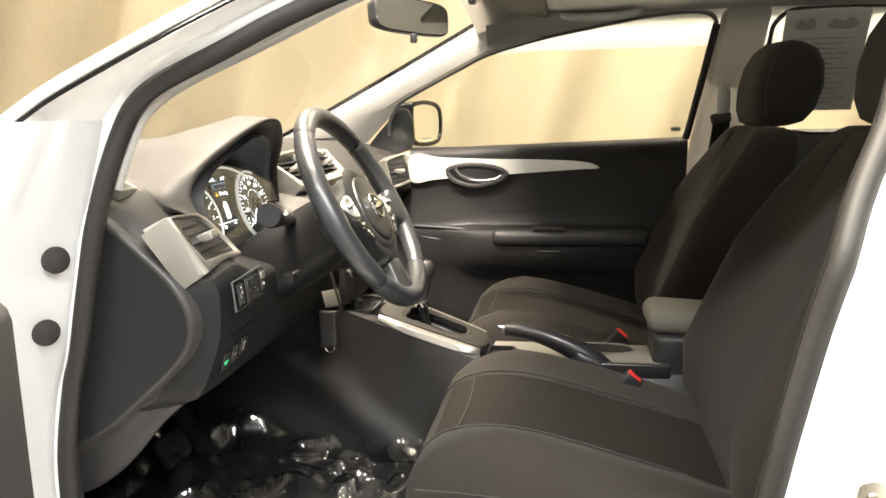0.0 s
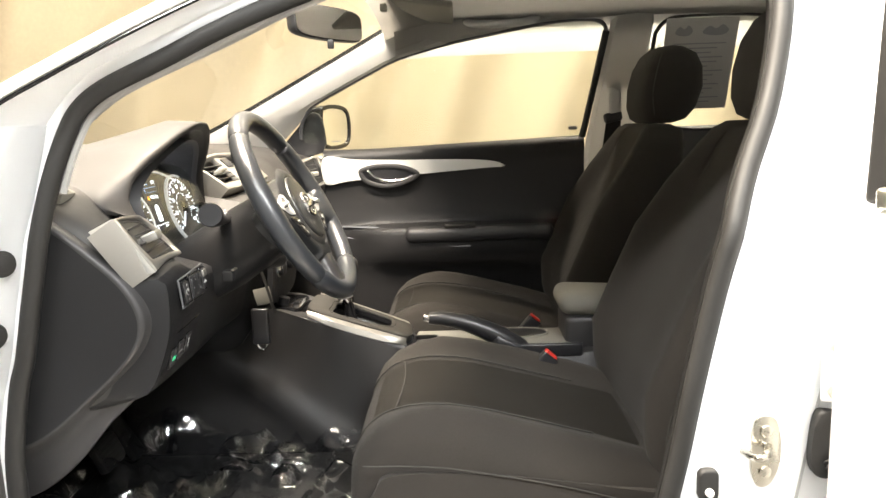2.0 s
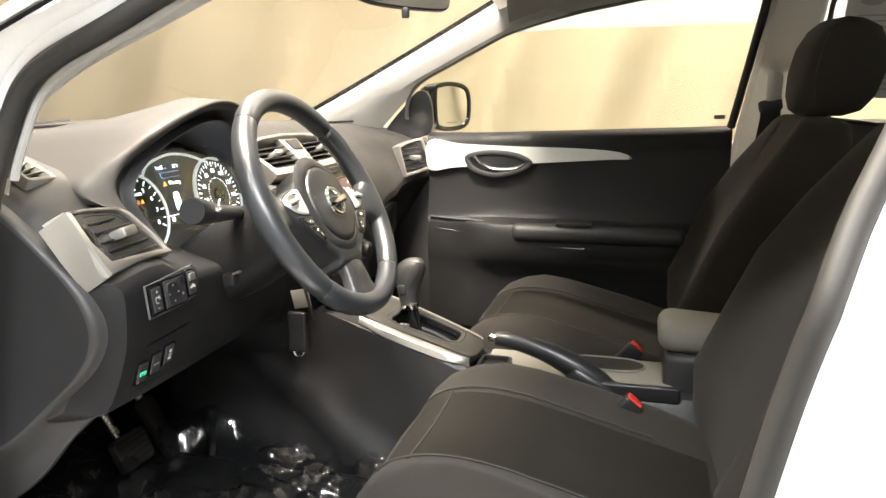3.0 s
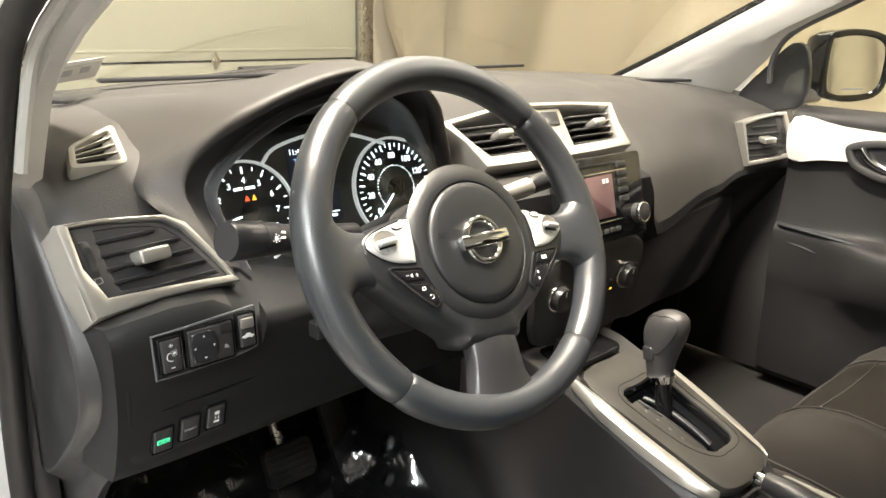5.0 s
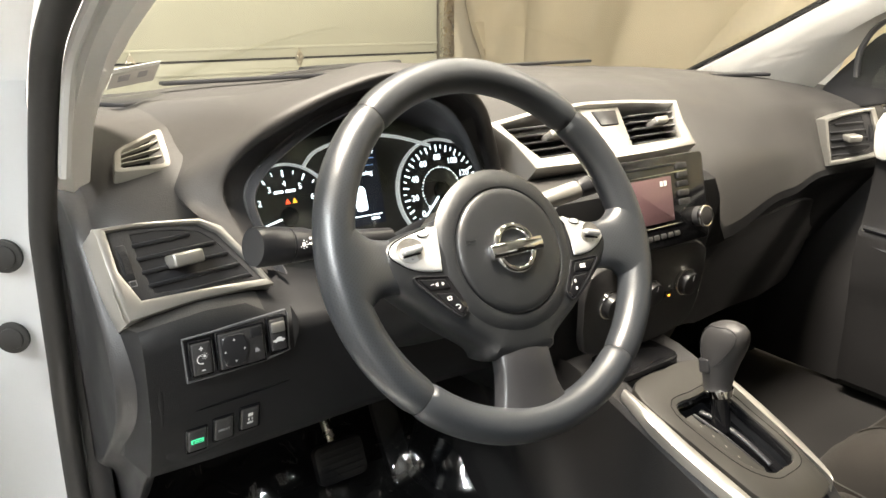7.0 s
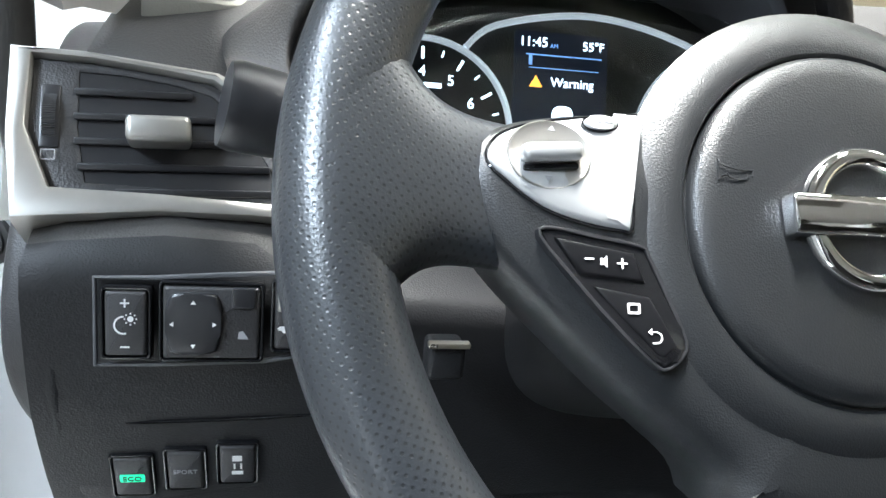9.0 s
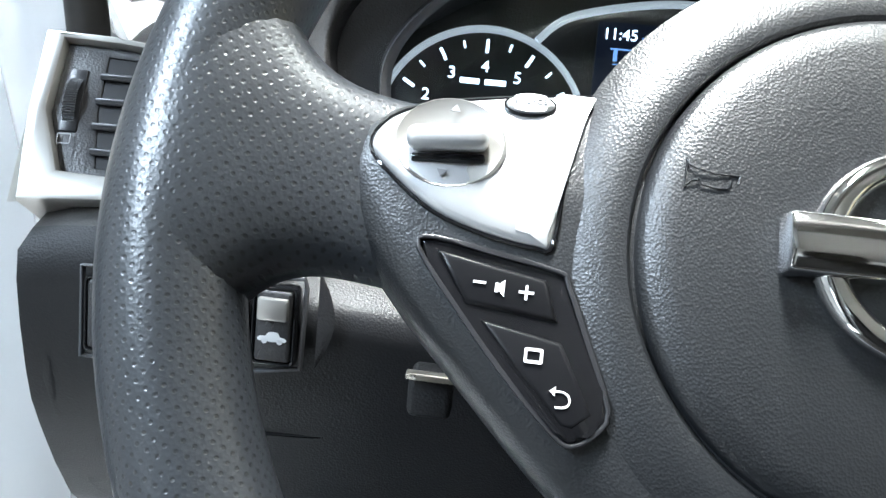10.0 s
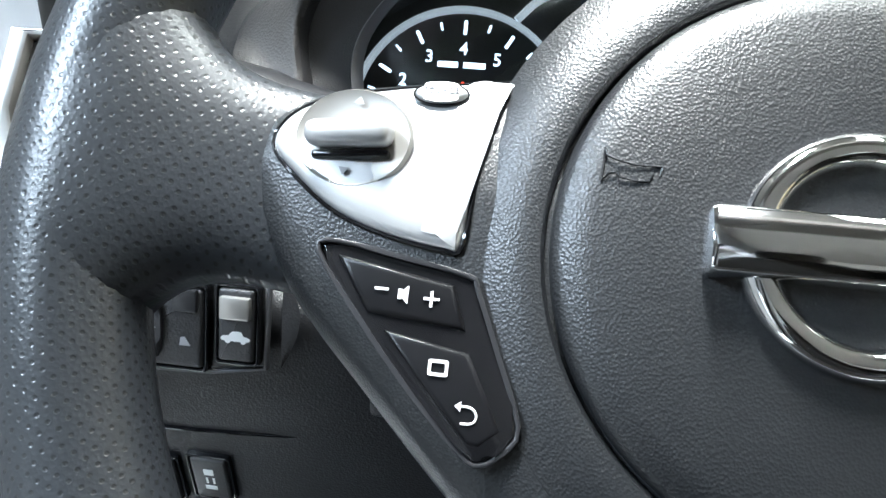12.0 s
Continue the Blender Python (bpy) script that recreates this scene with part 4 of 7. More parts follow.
part("bezel", ring_of(cv_out, cv_in, 0.045, CV @ Matrix.Translation((0, 0, -0.037)), bevel=0.003), "satin", cvt)
part("duct", prism(shrink(cv_in, 0.0005), 0.002, CV @ Matrix.Translation((0, 0, -0.03))), "smooth", cvt)
for x0, x1, x2, x3 in ((-0.165, -0.02, -0.140, -0.012), (0.072, 0.176, 0.055, 0.148)):
    for i in range(5):
        y = -0.021 + i * 0.0125
        f = i / 4
        a, b = lerp(x2, x0, f), lerp(x3, x1, f)
        bm = box(((a + b) / 2, y, -0.008), (b - a, 0.003, 0.024), 0.001, pose(0, 0, 0, 25))
        bmesh.ops.transform(bm, matrix=CV, verts=bm.verts[:])
        part("slat", bm, "smooth", cvt)
    bm = box(((x0 + x1) / 2 - 0.004, 0.004, 0.006), (0.028, 0.010, 0.026), 0.003, pose(0, 0, 0, 12), 3)
    bmesh.ops.transform(bm, matrix=CV, verts=bm.verts[:])
    part("tab", bm, "satin", cvt, "silver-topped slat tab")
mid = [(-0.014, 0.049), (-0.002, -0.032), (0.046, -0.032), (0.068, 0.046)]
part("divider", prism(mid, 0.012, CV @ Matrix.Translation((0, 0, -0.012)), 0.002), "satin", cvt)
part("indicator", prism([(0.006, 0.040), (0.008, 0.014), (0.044, 0.013), (0.054, 0.038)], 0.003, CV, 0.001), "smooth", cvt, "dark indicator window between the vents")

RV = frame_at((0.552, 0.192, 0.886), (0.105, -0.053, 0.008), (-0.008, 0.022, 0.085))
rv_out = [(0.0, -0.002), (-0.004, 0.04), (-0.006, 0.084), (0.03, 0.092), (0.07, 0.097), (0.094, 0.097), (0.106, 0.055), (0.122, 0.010), (0.08, 0.004), (0.04, 0.0)]
rv_in = [(0.006, 0.007), (0.003, 0.04), (0.001, 0.079), (0.03, 0.086), (0.07, 0.091), (0.086, 0.090), (0.094, 0.055), (0.106, 0.018), (0.08, 0.013), (0.04, 0.009)]
rv_op = [(0.011, 0.013), (0.009, 0.04), (0.008, 0.073), (0.03, 0.079), (0.055, 0.083), (0.070, 0.083), (0.077, 0.055), (0.085, 0.024), (0.07, 0.019), (0.04, 0.015)]
vent("air_vent", RV, rv_out, rv_in, rv_op, "satin-silver framed passenger air vent with dark slats", 5, 25, (0.045, 0.046, 0.026, 0.012), (0.088, 0.05, 0.006, 0.028))

DV = frame_at((-0.621, 0.3215, 1.0115), (0.062, 0.028, 0.005), (0.011, 0.058, 0.0235))
corners = [(DV.inverted() @ Vector(p)).to_2d().to_3d() for p in ((-0.658, 0.291, 0.990), (-0.595, 0.297, 1.000), (-0.585, 0.378, 1.0185), (-0.646, 0.325, 1.0185))]


def soft_corners(pts, r=0.18, n=3):
    """An outline with its corners cut and rounded."""
    out = []
    for i, p in enumerate(pts):
        a, b = pts[i - 1], pts[(i + 1) % len(pts)]
        for k in range(n + 1):
            t = k / n
            u, v2 = p.lerp(a, r * (1 - t)), p.lerp(b, r * t)
            out.append(u.lerp(v2, t))
    return [(q.x, q.y) for q in out]


mid_p = sum(corners, Vector((0, 0, 0))) / 4
dv_out, dv_in = soft_corners(corners, 0.16), soft_corners([mid_p + (c - mid_p) * 0.74 for c in corners], 0.10)
th = thing("demister_vent", DV.translation, "small grey framed side demister vent", "air vent", "dashboard air vents")
part("bezel", ring_of(dv_out, dv_in, 0.016, DV @ Matrix.Translation((0, 0, -0.0125)), bevel=0.002), "lid", th)
part("duct", prism(dv_in, 0.006, DV @ Matrix.Translation((0, 0, -0.0085))), "gloss", th)
low_l, low_r, top_r, top_l = [mid_p + (c - mid_p) * 0.76 for c in corners]
for i in range(3):
    f = (i + 1) / 4
    a, b = low_l.lerp(top_l, f), low_r.lerp(top_r, f)
    part("slat", loft([[DV @ (p + Vector((0, dy, dz))) for dy, dz in ((0.0, 0.0025), (0.0022, 0.0022), (0.0040, -0.0030), (0.0016, -0.0030))] for p in (a, b)]), "lid", th)

# ---- switch panels ----
SW = frame_at((-0.645, 0.1395, 0.871), (1, 0, 0), (0, 0.006, 0.06))
sp = thing("switch_panel", SW.translation, "black panel of brightness, mirror and trunk switches", "switch panel")
rim_o = [(-0.004, 0.0035), (0.024, 0.0045), (0.05, 0.0065), (0.098, 0.0095), (0.100, 0.004), (0.099, -0.033), (0.074, -0.0375), (0.024, -0.0395), (-0.004, -0.0395)]
part("recess", ring_of(rim_o, shrink(rim_o, 0.0018), 0.0030, SW, bevel=0.0006), "ringgrey", sp)
part("scoop", loft([[SW @ Vector((0.1045 + 0.0075 * math.sin(math.pi * u) * v2, lerp(0.012, -0.032, u), 0.0006 - 0.0012 * v2 * v2)) for v2 in (0, 0.35, 0.7, 1.0)] for u in [i / 12 for i in range(13)]], ring_closed=False), "plastic", sp, "scooped plastic edge beside the switches")


def key(x0, x1, y0, y1, mat="plastic", h=0.007, parent=None, mm=None, name="switch"):
    cx2, cy2 = (x0 + x1) / 2, (y0 + y1) / 2
    fr = part("switch_frame", ring_of(rounded(x1 - x0, y1 - y0, 0.002, 3, cx2, cy2), rounded(x1 - x0 - 0.003, y1 - y0 - 0.003, 0.0015, 3, cx2, cy2), 0.006, mm, bevel=0.0008), "gloss", parent)
    return part(name, prism(rounded(x1 - x0 - 0.004, y1 - y0 - 0.004, 0.0016, 3, cx2, cy2), h, mm, 0.0018, 3), mat, parent)


def mark(pts, mm, x, y, z, mat, parent, name="symbol", s=1.0):
    bm = None
    for shape in pts:
        bm = prism([(p[0] * s, p[1] * s) for p in shape], 0.0003, mm @ Matrix.Translation((x, y, z)), bm=bm)
    return part(name, bm, mat, parent)


def rect(x, y, w, h):
    return [(x - w / 2, y - h / 2), (x + w / 2, y - h / 2), (x + w / 2, y + h / 2), (x - w / 2, y + h / 2)]


k1 = key(0.0, 0.0225, -0.035, 0.0, parent=sp, mm=SW)
mark([rect(0, 0.010, 0.004, 0.0008), rect(0, 0.010, 0.0008, 0.004), rect(0, -0.011, 0.004, 0.0008)], SW, 0.011, -0.0175, 0.0071, "white", k1)
arcp = [(0.0045 * math.cos(radians(a)), 0.0045 * math.sin(radians(a))) for a in range(90, 300, 15)] + [(0.0037 * math.cos(radians(a)), 0.0037 * math.sin(radians(a))) for a in range(285, 75, -15)]
mark([arcp, disc(0.0014, 10, 0.003, 0.003)] + [rect(0.003 + 0.0026 * math.cos(a), 0.003 + 0.0026 * math.sin(a), 0.0007, 0.0007) for a in [i * 0.785 for i in range(8)]], SW, 0.0105, -0.018, 0.0071, "white", k1)
k2 = key(0.0255, 0.0735, -0.036, 0.003, parent=sp, mm=SW)
part("mirror_pad", prism(smooth([(0.031, -0.003), (0.041, -0.002), (0.052, -0.003), (0.054, -0.016), (0.052, -0.030), (0.041, -0.031), (0.031, -0.030), (0.029, -0.016)], 3, True), 0.0095, SW, 0.002, 3), "smooth", k2)
for dx, dy, a in ((0, 0.0105, 0), (0, -0.0105, 180), (-0.0095, 0, 90), (0.0095, 0, -90)):
    c, s2 = math.cos(radians(a)), math.sin(radians(a))
    mark([[(c * p[0] - s2 * p[1], s2 * p[0] + c * p[1]) for p in ((-0.0012, -0.0008), (0.0012, -0.0008), (0, 0.0011))]], SW, 0.0415 + dx, -0.0165 + dy, 0.0096, "white", k2)
part("selector", prism(rounded(0.011, 0.010, 0.001, 2, 0.064, -0.004), 0.0085, SW, 0.001), "smooth", k2)
mark([[(0.0025, -0.002), (-0.0025, -0.002), (-0.002, 0.0015), (0.0, 0.002)]], SW, 0.064, -0.022, 0.0071, "grey", k2)
k3 = key(0.0765, 0.0965, -0.031, 0.005, parent=sp, mm=SW)
part("trunk_key", prism(rounded(0.0135, 0.010, 0.001, 2, 0.0865, -0.005), 0.0095, SW, 0.001), "satin", k3, "grey-topped trunk key")
mark([smooth([(-0.006, -0.001), (-0.0055, 0.001), (-0.003, 0.0012), (-0.0015, 0.003), (0.0025, 0.003), (0.0035, 0.0012), (0.0055, 0.0008), (0.006, -0.001)], 2, True), disc(0.0013, 8, -0.0033, -0.001), disc(0.0013, 8, 0.0035, -0.001)], SW, 0.0865, -0.0185, 0.0071, "white", k3)

EC = frame_at((-0.639, 0.1655, 0.758), (1, 0, 0), (0, -0.018, 0.06))
ep = thing("drive_mode_switches", EC.translation, "black panel with lit green ECO and unlit SPORT switches", "switch panel")
part("recess", prism(smooth([(-0.030, -0.012), (-0.022, 0.010), (0.02, 0.022), (0.070, 0.031), (0.086, 0.018), (0.076, -0.010), (0.04, -0.020), (-0.015, -0.028)], 3, True), 0.003, EC @ Matrix.Translation((0, 0, -0.001)), 0.001), "panel", ep)
for i, x in enumerate((-0.011, 0.016, 0.043)):
    y = -0.017 + i * 0.004
    k4 = key(x, x + 0.0225, y, y + 0.032, parent=ep, mm=EC)
    z = 0.0072
    if i == 0:
        part("eco_light", prism(rounded(0.0125, 0.0055, 0.0006, 2, x + 0.0112, y + 0.016), 0.0004, EC @ Matrix.Translation((0, 0, z - 0.0002))), "greenlit", k4, "lit green ECO field")
        writing("lettering", "ECO", 0.0048, EC @ Matrix.Translation((x + 0.0112, y + 0.016, z + 0.0006)), "face", k4)
    elif i == 1:
        writing("lettering", "SPORT", 0.0042, EC @ Matrix.Translation((x + 0.0112, y + 0.016, z)), "grey", k4)
    else:
        mark([rect(0, 0.006, 0.005, 0.004), rect(-0.0015, 0, 0.001, 0.004), rect(0.002, 0, 0.001, 0.004), rect(0, -0.005, 0.006, 0.0025)], EC, x + 0.0112, y + 0.016, z, "white", k4)

# ---- instrument cluster ----
GC = frame_at((-0.382, 0.262, 0.938), (1, 0, 0), (0, 0.028, 0.10))
cl = thing("instrument_cluster", GC.translation, "lit instrument cluster with two round gauges and a screen", "instrument cluster")
part("back_plate", prism(smooth([(-0.165, -0.07), (-0.165, 0.0), (-0.16, 0.045), (-0.12, 0.07), (-0.05, 0.083), (0.02, 0.083), (0.10, 0.075), (0.155, 0.045), (0.17, 0.0), (0.17, -0.07)], 4, True), 0.01, GC @ Matrix.Translation((0, 0, -0.012)), 0.002), "dash", cl)
# unlit trim, given the ring's glow to make it brighter
part("trim_arc", tube([GC @ Vector((x, y, 0.004)) for x, y in smooth([(-0.075, 0.052), (-0.055, 0.068), (0.0, 0.079), (0.05, 0.074), (0.10, 0.058)], 5)], 0.0022, 8), "ringlit", cl, "pale trim arc with added glow")
GAUGES = ((-0.102, -0.002, "tach", 1.0), (0.109, 0.0, "speed", 1.1))
for gx, gy, sort, grow in GAUGES:
    g = GC @ Matrix.Translation((gx, gy, 0.0)) @ Matrix.Diagonal((grow, grow, 1, 1))
    dial = part("dial_face", prism(disc(0.056, 48), 0.003, g), "face", cl)
    part("dial_ring", ring_of(disc(0.0605, 64), disc(0.0575, 64), 0.006, g @ Matrix.Translation((0, 0, -0.001)), bevel=0.0025), "ringlit", cl, "softly lit pale gauge ring")
    part("needle_hub", prism(disc(0.011, 24), 0.007, g, 0.002), "gloss", cl)
    lo_a, step, count = (210, -30, 9) if sort == "tach" else (220, -16.25, 17)
    ticks = None
    for i in range((count - 1) * 2 + 1):
        a = radians(lo_a + step * i / 2)
        big = i % 2 == 0
        ln = 0.0075 if big else 0.0042
        r = 0.0525 - ln / 2
        ticks = box((r * math.cos(a), r * math.sin(a), 0.0034), (ln, 0.0017 if big else 0.0011, 0.0004), 0, pose(0, 0, 0, 0, 0, math.degrees(a)), bm=ticks)
    bmesh.ops.transform(ticks, matrix=g, verts=ticks.verts[:])
    part("scale_marks", ticks, "gaugelit", dial)
    if sort == "tach":
        for i in range(9):
            a = radians(lo_a + step * i)
            writing("numeral", str(i), 0.0095, g @ Matrix.Translation((0.0370 * math.cos(a), 0.0370 * math.sin(a), 0.0034)), "gaugelit", dial)
        mark([rect(-0.008, 0, 0.011, 0.0030), rect(0.0065, 0, 0.012, 0.0030)], g, 0.0, 0.0285, 0.0034, "gaugelit", dial, "caption")
        for x, mt in ((0.001, "redlit"), (0.0095, "amberlit")):
            mark([[(-0.003, -0.0024), (0.003, -0.0024), (0.0005, 0.003), (-0.0005, 0.003)]], g, x, 0.0165, 0.0034, mt, dial, "warning_light")
        na = radians(lo_a + step * 0.75 + 5)
    else:
        for i in range(9):
            a = radians(lo_a + step * i * 2)
            writing("numeral", str(i * 20), 0.0098, g @ Matrix.Translation((0.038 * math.cos(a), 0.038 * math.sin(a), 0.0034)), "gaugelit", dial)
        dots = None
        for i in range(33):
            a = radians(lo_a + step * i / 2)
            dots = prism(disc(0.0006 if i % 4 else 0.0011, 8, 0.0265 * math.cos(a), 0.0265 * math.sin(a)), 0.0004, g @ Matrix.Translation((0, 0, 0.0032)), bm=dots)
        part("inner_scale", dots, "gaugelit", dial)
        na = radians(lo_a + 4)
    bm = prism([(0.006, -0.0011), (0.044, -0.0006), (0.044, 0.0006), (0.006, 0.0011)], 0.001, g @ Matrix.Translation((0, 0, 0.0055)) @ pose(0, 0, 0, 0, 0, math.degrees(na)))
    part("needle", bm, "gaugelit", cl, "lit white needle")
D = GC @ Matrix.Translation((-0.010, 0.020, 0.0))
dsp = part("display", prism(rounded(0.064, 0.094, 0.002), 0.002, D), "display", cl, "dark blue trip display")
writing("clock_text", "11:45", 0.0088, D @ Matrix.Translation((-0.029, 0.040, 0.0023)), "gaugelit", dsp, align="LEFT")
writing("clock_text", "AM", 0.0038, D @ Matrix.Translation((-0.008, 0.0382, 0.0023)), "bluelit", dsp, align="LEFT")
writing("temperature_text", "55°F", 0.0082, D @ Matrix.Translation((0.0295, 0.0395, 0.0023)), "gaugelit", dsp, align="RIGHT")
writing("warning_text", "Warning", 0.0085, D @ Matrix.Translation((0.008, 0.0145, 0.0023)), "gaugelit", dsp)
mark([rect(0.002, 0.032, 0.052, 0.0008), rect(0.002, 0.0235, 0.048, 0.0005), rect(-0.021, 0.0285, 0.0022, 0.0065)], D, 0, 0, 0.0021, "bluelit", dsp, "display_line")
mark([[(-0.0045, -0.0035), (0.0045, -0.0035), (0, 0.0042)]], D, -0.017, 0.0145, 0.0022, "amberlit", dsp, "warning_sign")
mark([smooth([(-0.009, -0.018), (-0.0095, 0.0), (-0.008, 0.014), (0, 0.017), (0.008, 0.014), (0.0095, 0.0), (0.009, -0.018), (0, -0.020)], 3, True)], D, 0.002, -0.014, 0.0021, "gaugelit", dsp, "car_symbol", 0.8)
mark([rect(0, 0, 0.056, 0.0012), rect(-0.022, -0.006, 0.007, 0.006), rect(0.018, -0.0045, 0.011, 0.003)], D, 0.0, -0.036, 0.0021, "gaugelit", dsp, "display_line")
ORIGIN[cl.name] = GC.translation.copy()
bm = prism(smooth([(-0.168, -0.07), (-0.168, 0.0), (-0.16, 0.047), (-0.12, 0.074), (-0.05, 0.087), (0.02, 0.087), (0.10, 0.077), (0.157, 0.047), (0.172, 0.0), (0.172, -0.07)], 4, True), 0.001, GC @ Matrix.Translation((0, 0, 0.022)))
part("lens", bm, "glass", cl, "clear cluster lens").visible_shadow = False

# ---- radio and climate controls ----
RD = frame_at((0.016, 0.136, 0.906), (1, 0, 0), (0, 0.03, 0.12))
rd = thing("car_radio", RD.translation, "black car radio with a small dim screen and knobs", "car radio")
part("fascia", prism(rounded(0.200, 0.125, 0.008), 0.012, RD @ Matrix.Translation((-0.01, 0.0, -0.008)), 0.003), "gloss", rd)
part("screen", prism(rounded(0.094, 0.062, 0.002), 0.002, RD @ Matrix.Translation((-0.033, 0.004, 0.0035)), 0.0005), "screen", rd, "dim mauve screen")
part("screen_trim", box((0, 0, 0), (0.14, 0.0018, 0.002), 0.0006, RD @ Matrix.Translation((-0.02, 0.0385, 0.0045))), "chrome", rd)
part("screen_trim", box((0, 0, 0), (0.12, 0.0018, 0.002), 0.0006, RD @ Matrix.Translation((-0.03, -0.0325, 0.0045))), "chrome", rd)
part("slot", box((0, 0, 0), (0.115, 0.004, 0.002), 0.0006, RD @ Matrix.Translation((-0.02, 0.050, 0.0036))), "face", rd)
mark([rect(-0.004, 0, 0.006, 0.007), rect(0.004, 0, 0.006, 0.007)], RD, -0.004, 0.026, 0.006, "white", rd, "screen_text")
for i in range(5):
    part("button", prism(rounded(0.022, 0.0085, 0.002, 3), 0.004, RD @ Matrix.Translation((0.038, 0.046 - i * 0.0125, 0.003)), 0.001), "plastic", rd)
for x, y, r in ((0.066, -0.030, 0.0145), (-0.082, -0.046, 0.0125)):
    kb = prism(disc(r, 28), 0.017, RD @ Matrix.Translation((x, y, 0.002)), 0.002)
    part("knob", kb, "plastic", rd)
    part("knob_ring", ring_of(disc(r + 0.0012, 28), disc(r - 0.002, 28), 0.005, RD @ Matrix.Translation((x, y, 0.014)), bevel=0.001), "chrome", rd)
for i in range(6):
    part("button", prism(rounded(0.011, 0.007, 0.0015, 2), 0.003, RD @ Matrix.Translation((-0.056 + i * 0.0145, -0.046, 0.003)), 0.001), "plastic", rd)
CL = frame_at((0.0, 0.139, 0.765), (1, 0, 0), (0, -0.012, 0.12))
cc = thing("climate_controls", CL.translation, "black climate control panel with three chrome-ringed dials", "climate controls")
part("fascia", prism(smooth([(-0.125, 0.06), (-0.06, 0.075), (0.0, 0.078), (0.07, 0.075), (0.118, 0.06), (0.122, 0.0), (0.112, -0.055), (0.06, -0.068), (0.0, -0.072), (-0.06, -0.068), (-0.115, -0.055), (-0.128, 0.0)], 3, True), 0.012, CL @ Matrix.Translation((0, 0, -0.008)), 0.004), "plastic", cc)
for x in (-0.084, -0.004, 0.076):
    part("dial", prism(disc(0.0175, 32), 0.018, CL @ Matrix.Translation((x, 0.014, 0.003)), 0.003), "smooth", cc)
    part("dial_ring", ring_of(disc(0.0215, 36), disc(0.0175, 36), 0.007, CL @ Matrix.Translation((x, 0.014, 0.003)), bevel=0.0015), "chrome", cc)
    mark([rect(0, 0.011, 0.0012, 0.008)], CL, x, 0.014, 0.0212, "white", cc, "pointer")
for x in (0.045,):
    part("button", prism(rounded(0.016, 0.012, 0.002, 3), 0.003, CL @ Matrix.Translation((x, 0.0, 0.003)), 0.001), "smooth", cc)
    part("button_light", prism(rounded(0.005, 0.003, 0.0008, 2), 0.0005, CL @ Matrix.Translation((x, -0.002, 0.0062))), "amberlit", cc)
    part("button_light", prism(rounded(0.004, 0.003, 0.0008, 2), 0.0005, CL @ Matrix.Translation((x, 0.012, 0.0042))), "white", cc)

# glove box lid seam
gl = thing("glove_box", (0.45, 0.24, 0.65), "closed dark grained glove box lid", "glove box")
bm = prism(smooth([(-0.19, 0.09), (0.0, 0.11), (0.19, 0.12), (0.205, 0.02), (0.19, -0.09), (0.0, -0.10), (-0.19, -0.10), (-0.205, 0.0)], 4, True), 0.022, frame_at((0.44, 0.279, 0.70), (1, 0.02, 0), (0, -0.28, 1)), 0.012, 3)
part("lid", bm, "plastic", gl)
part("latch", prism(rounded(0.06, 0.02, 0.004), 0.006, frame_at((0.44, 0.251, 0.765), (1, 0.02, 0), (0, -0.28, 1)), 0.002), "smooth", gl)

# ---- steering wheel ----
TURN = 5.5
WM = frame_at((-0.3735, 0.018, 0.945), (1, 0, 0), (0, 0.469, 0.883)) @ pose(0, 0, 0, 0, 0, -TURN)
sw = thing("steering_wheel", WM.translation, "black leather three-spoke steering wheel with silver control pods", "steering wheel")
RIM, THICK, LOWER = 0.1735, 0.0172, 0.967


def unturn(pts):
    c, s = math.cos(radians(TURN)), math.sin(radians(TURN))
    return [(c * x - s * y, s * x + c * y) for x, y in pts]


def uv_grid(bm, rows, cols, us, vs):
    lay = bm.loops.layers.uv.new("UVMap")
    bm.verts.index_update()
    for f in bm.faces:
        idx = [l.vert.index for l in f.loops]
        cs = [i % cols for i in idx]
        wrap = max(cs) - min(cs) > 1
        for l in f.loops:
            r, c = divmod(l.vert.index, cols)
            c = cols if wrap and c == 0 else c
            l[lay].uv = (us[min(r, rows - 1)], vs[min(c, cols)])


def arc(a0, a1, mat, label, n=40, swell=0.0):
    segs = 24
    rows, us = [], []
    for i in range(n + 1):
        t = i / n
        a = radians(lerp(a0, a1, t))
        e = min(1.0, min(t, 1 - t) * n / 1.2)
        r0 = (THICK + swell * math.sin(math.pi * t)) * (0.93 + 0.07 * min(1, e))
        row = []
        for k in range(segs):
            b = 2 * math.pi * k / segs
            rr = RIM + r0 * math.cos(b)
            row.append(WM @ Vector((rr * math.cos(a), rr * math.sin(a) * (LOWER if math.sin(a) < 0 else 1.0), r0 * 0.98 * math.sin(b))))
        rows.append(row)
        us.append(a * RIM)
    bm = loft(rows)
    uv_grid(bm, n + 1, segs, us, [2 * math.pi * THICK * k / segs for k in range(segs + 1)])
    return part("rim_leather", bm, mat, sw, label, angle=80)


arc(47.7, 132.3, "leather", "smooth dark grey leather rim section")
arc(132.7, 227.3, "perf", "perforated dark leather grip", swell=0.0012)
arc(227.7, 312.3, "leather", "smooth dark grey leather rim section")
arc(-47.3, 47.3, "perf", "perforated dark leather grip", swell=0.0012)
core = [WM @ Vector((RIM * math.cos(a), RIM * math.sin(a) * (LOWER if math.sin(a) < 0 else 1.0), 0)) for a in [2 * math.pi * i / 72 for i in range(72)]]
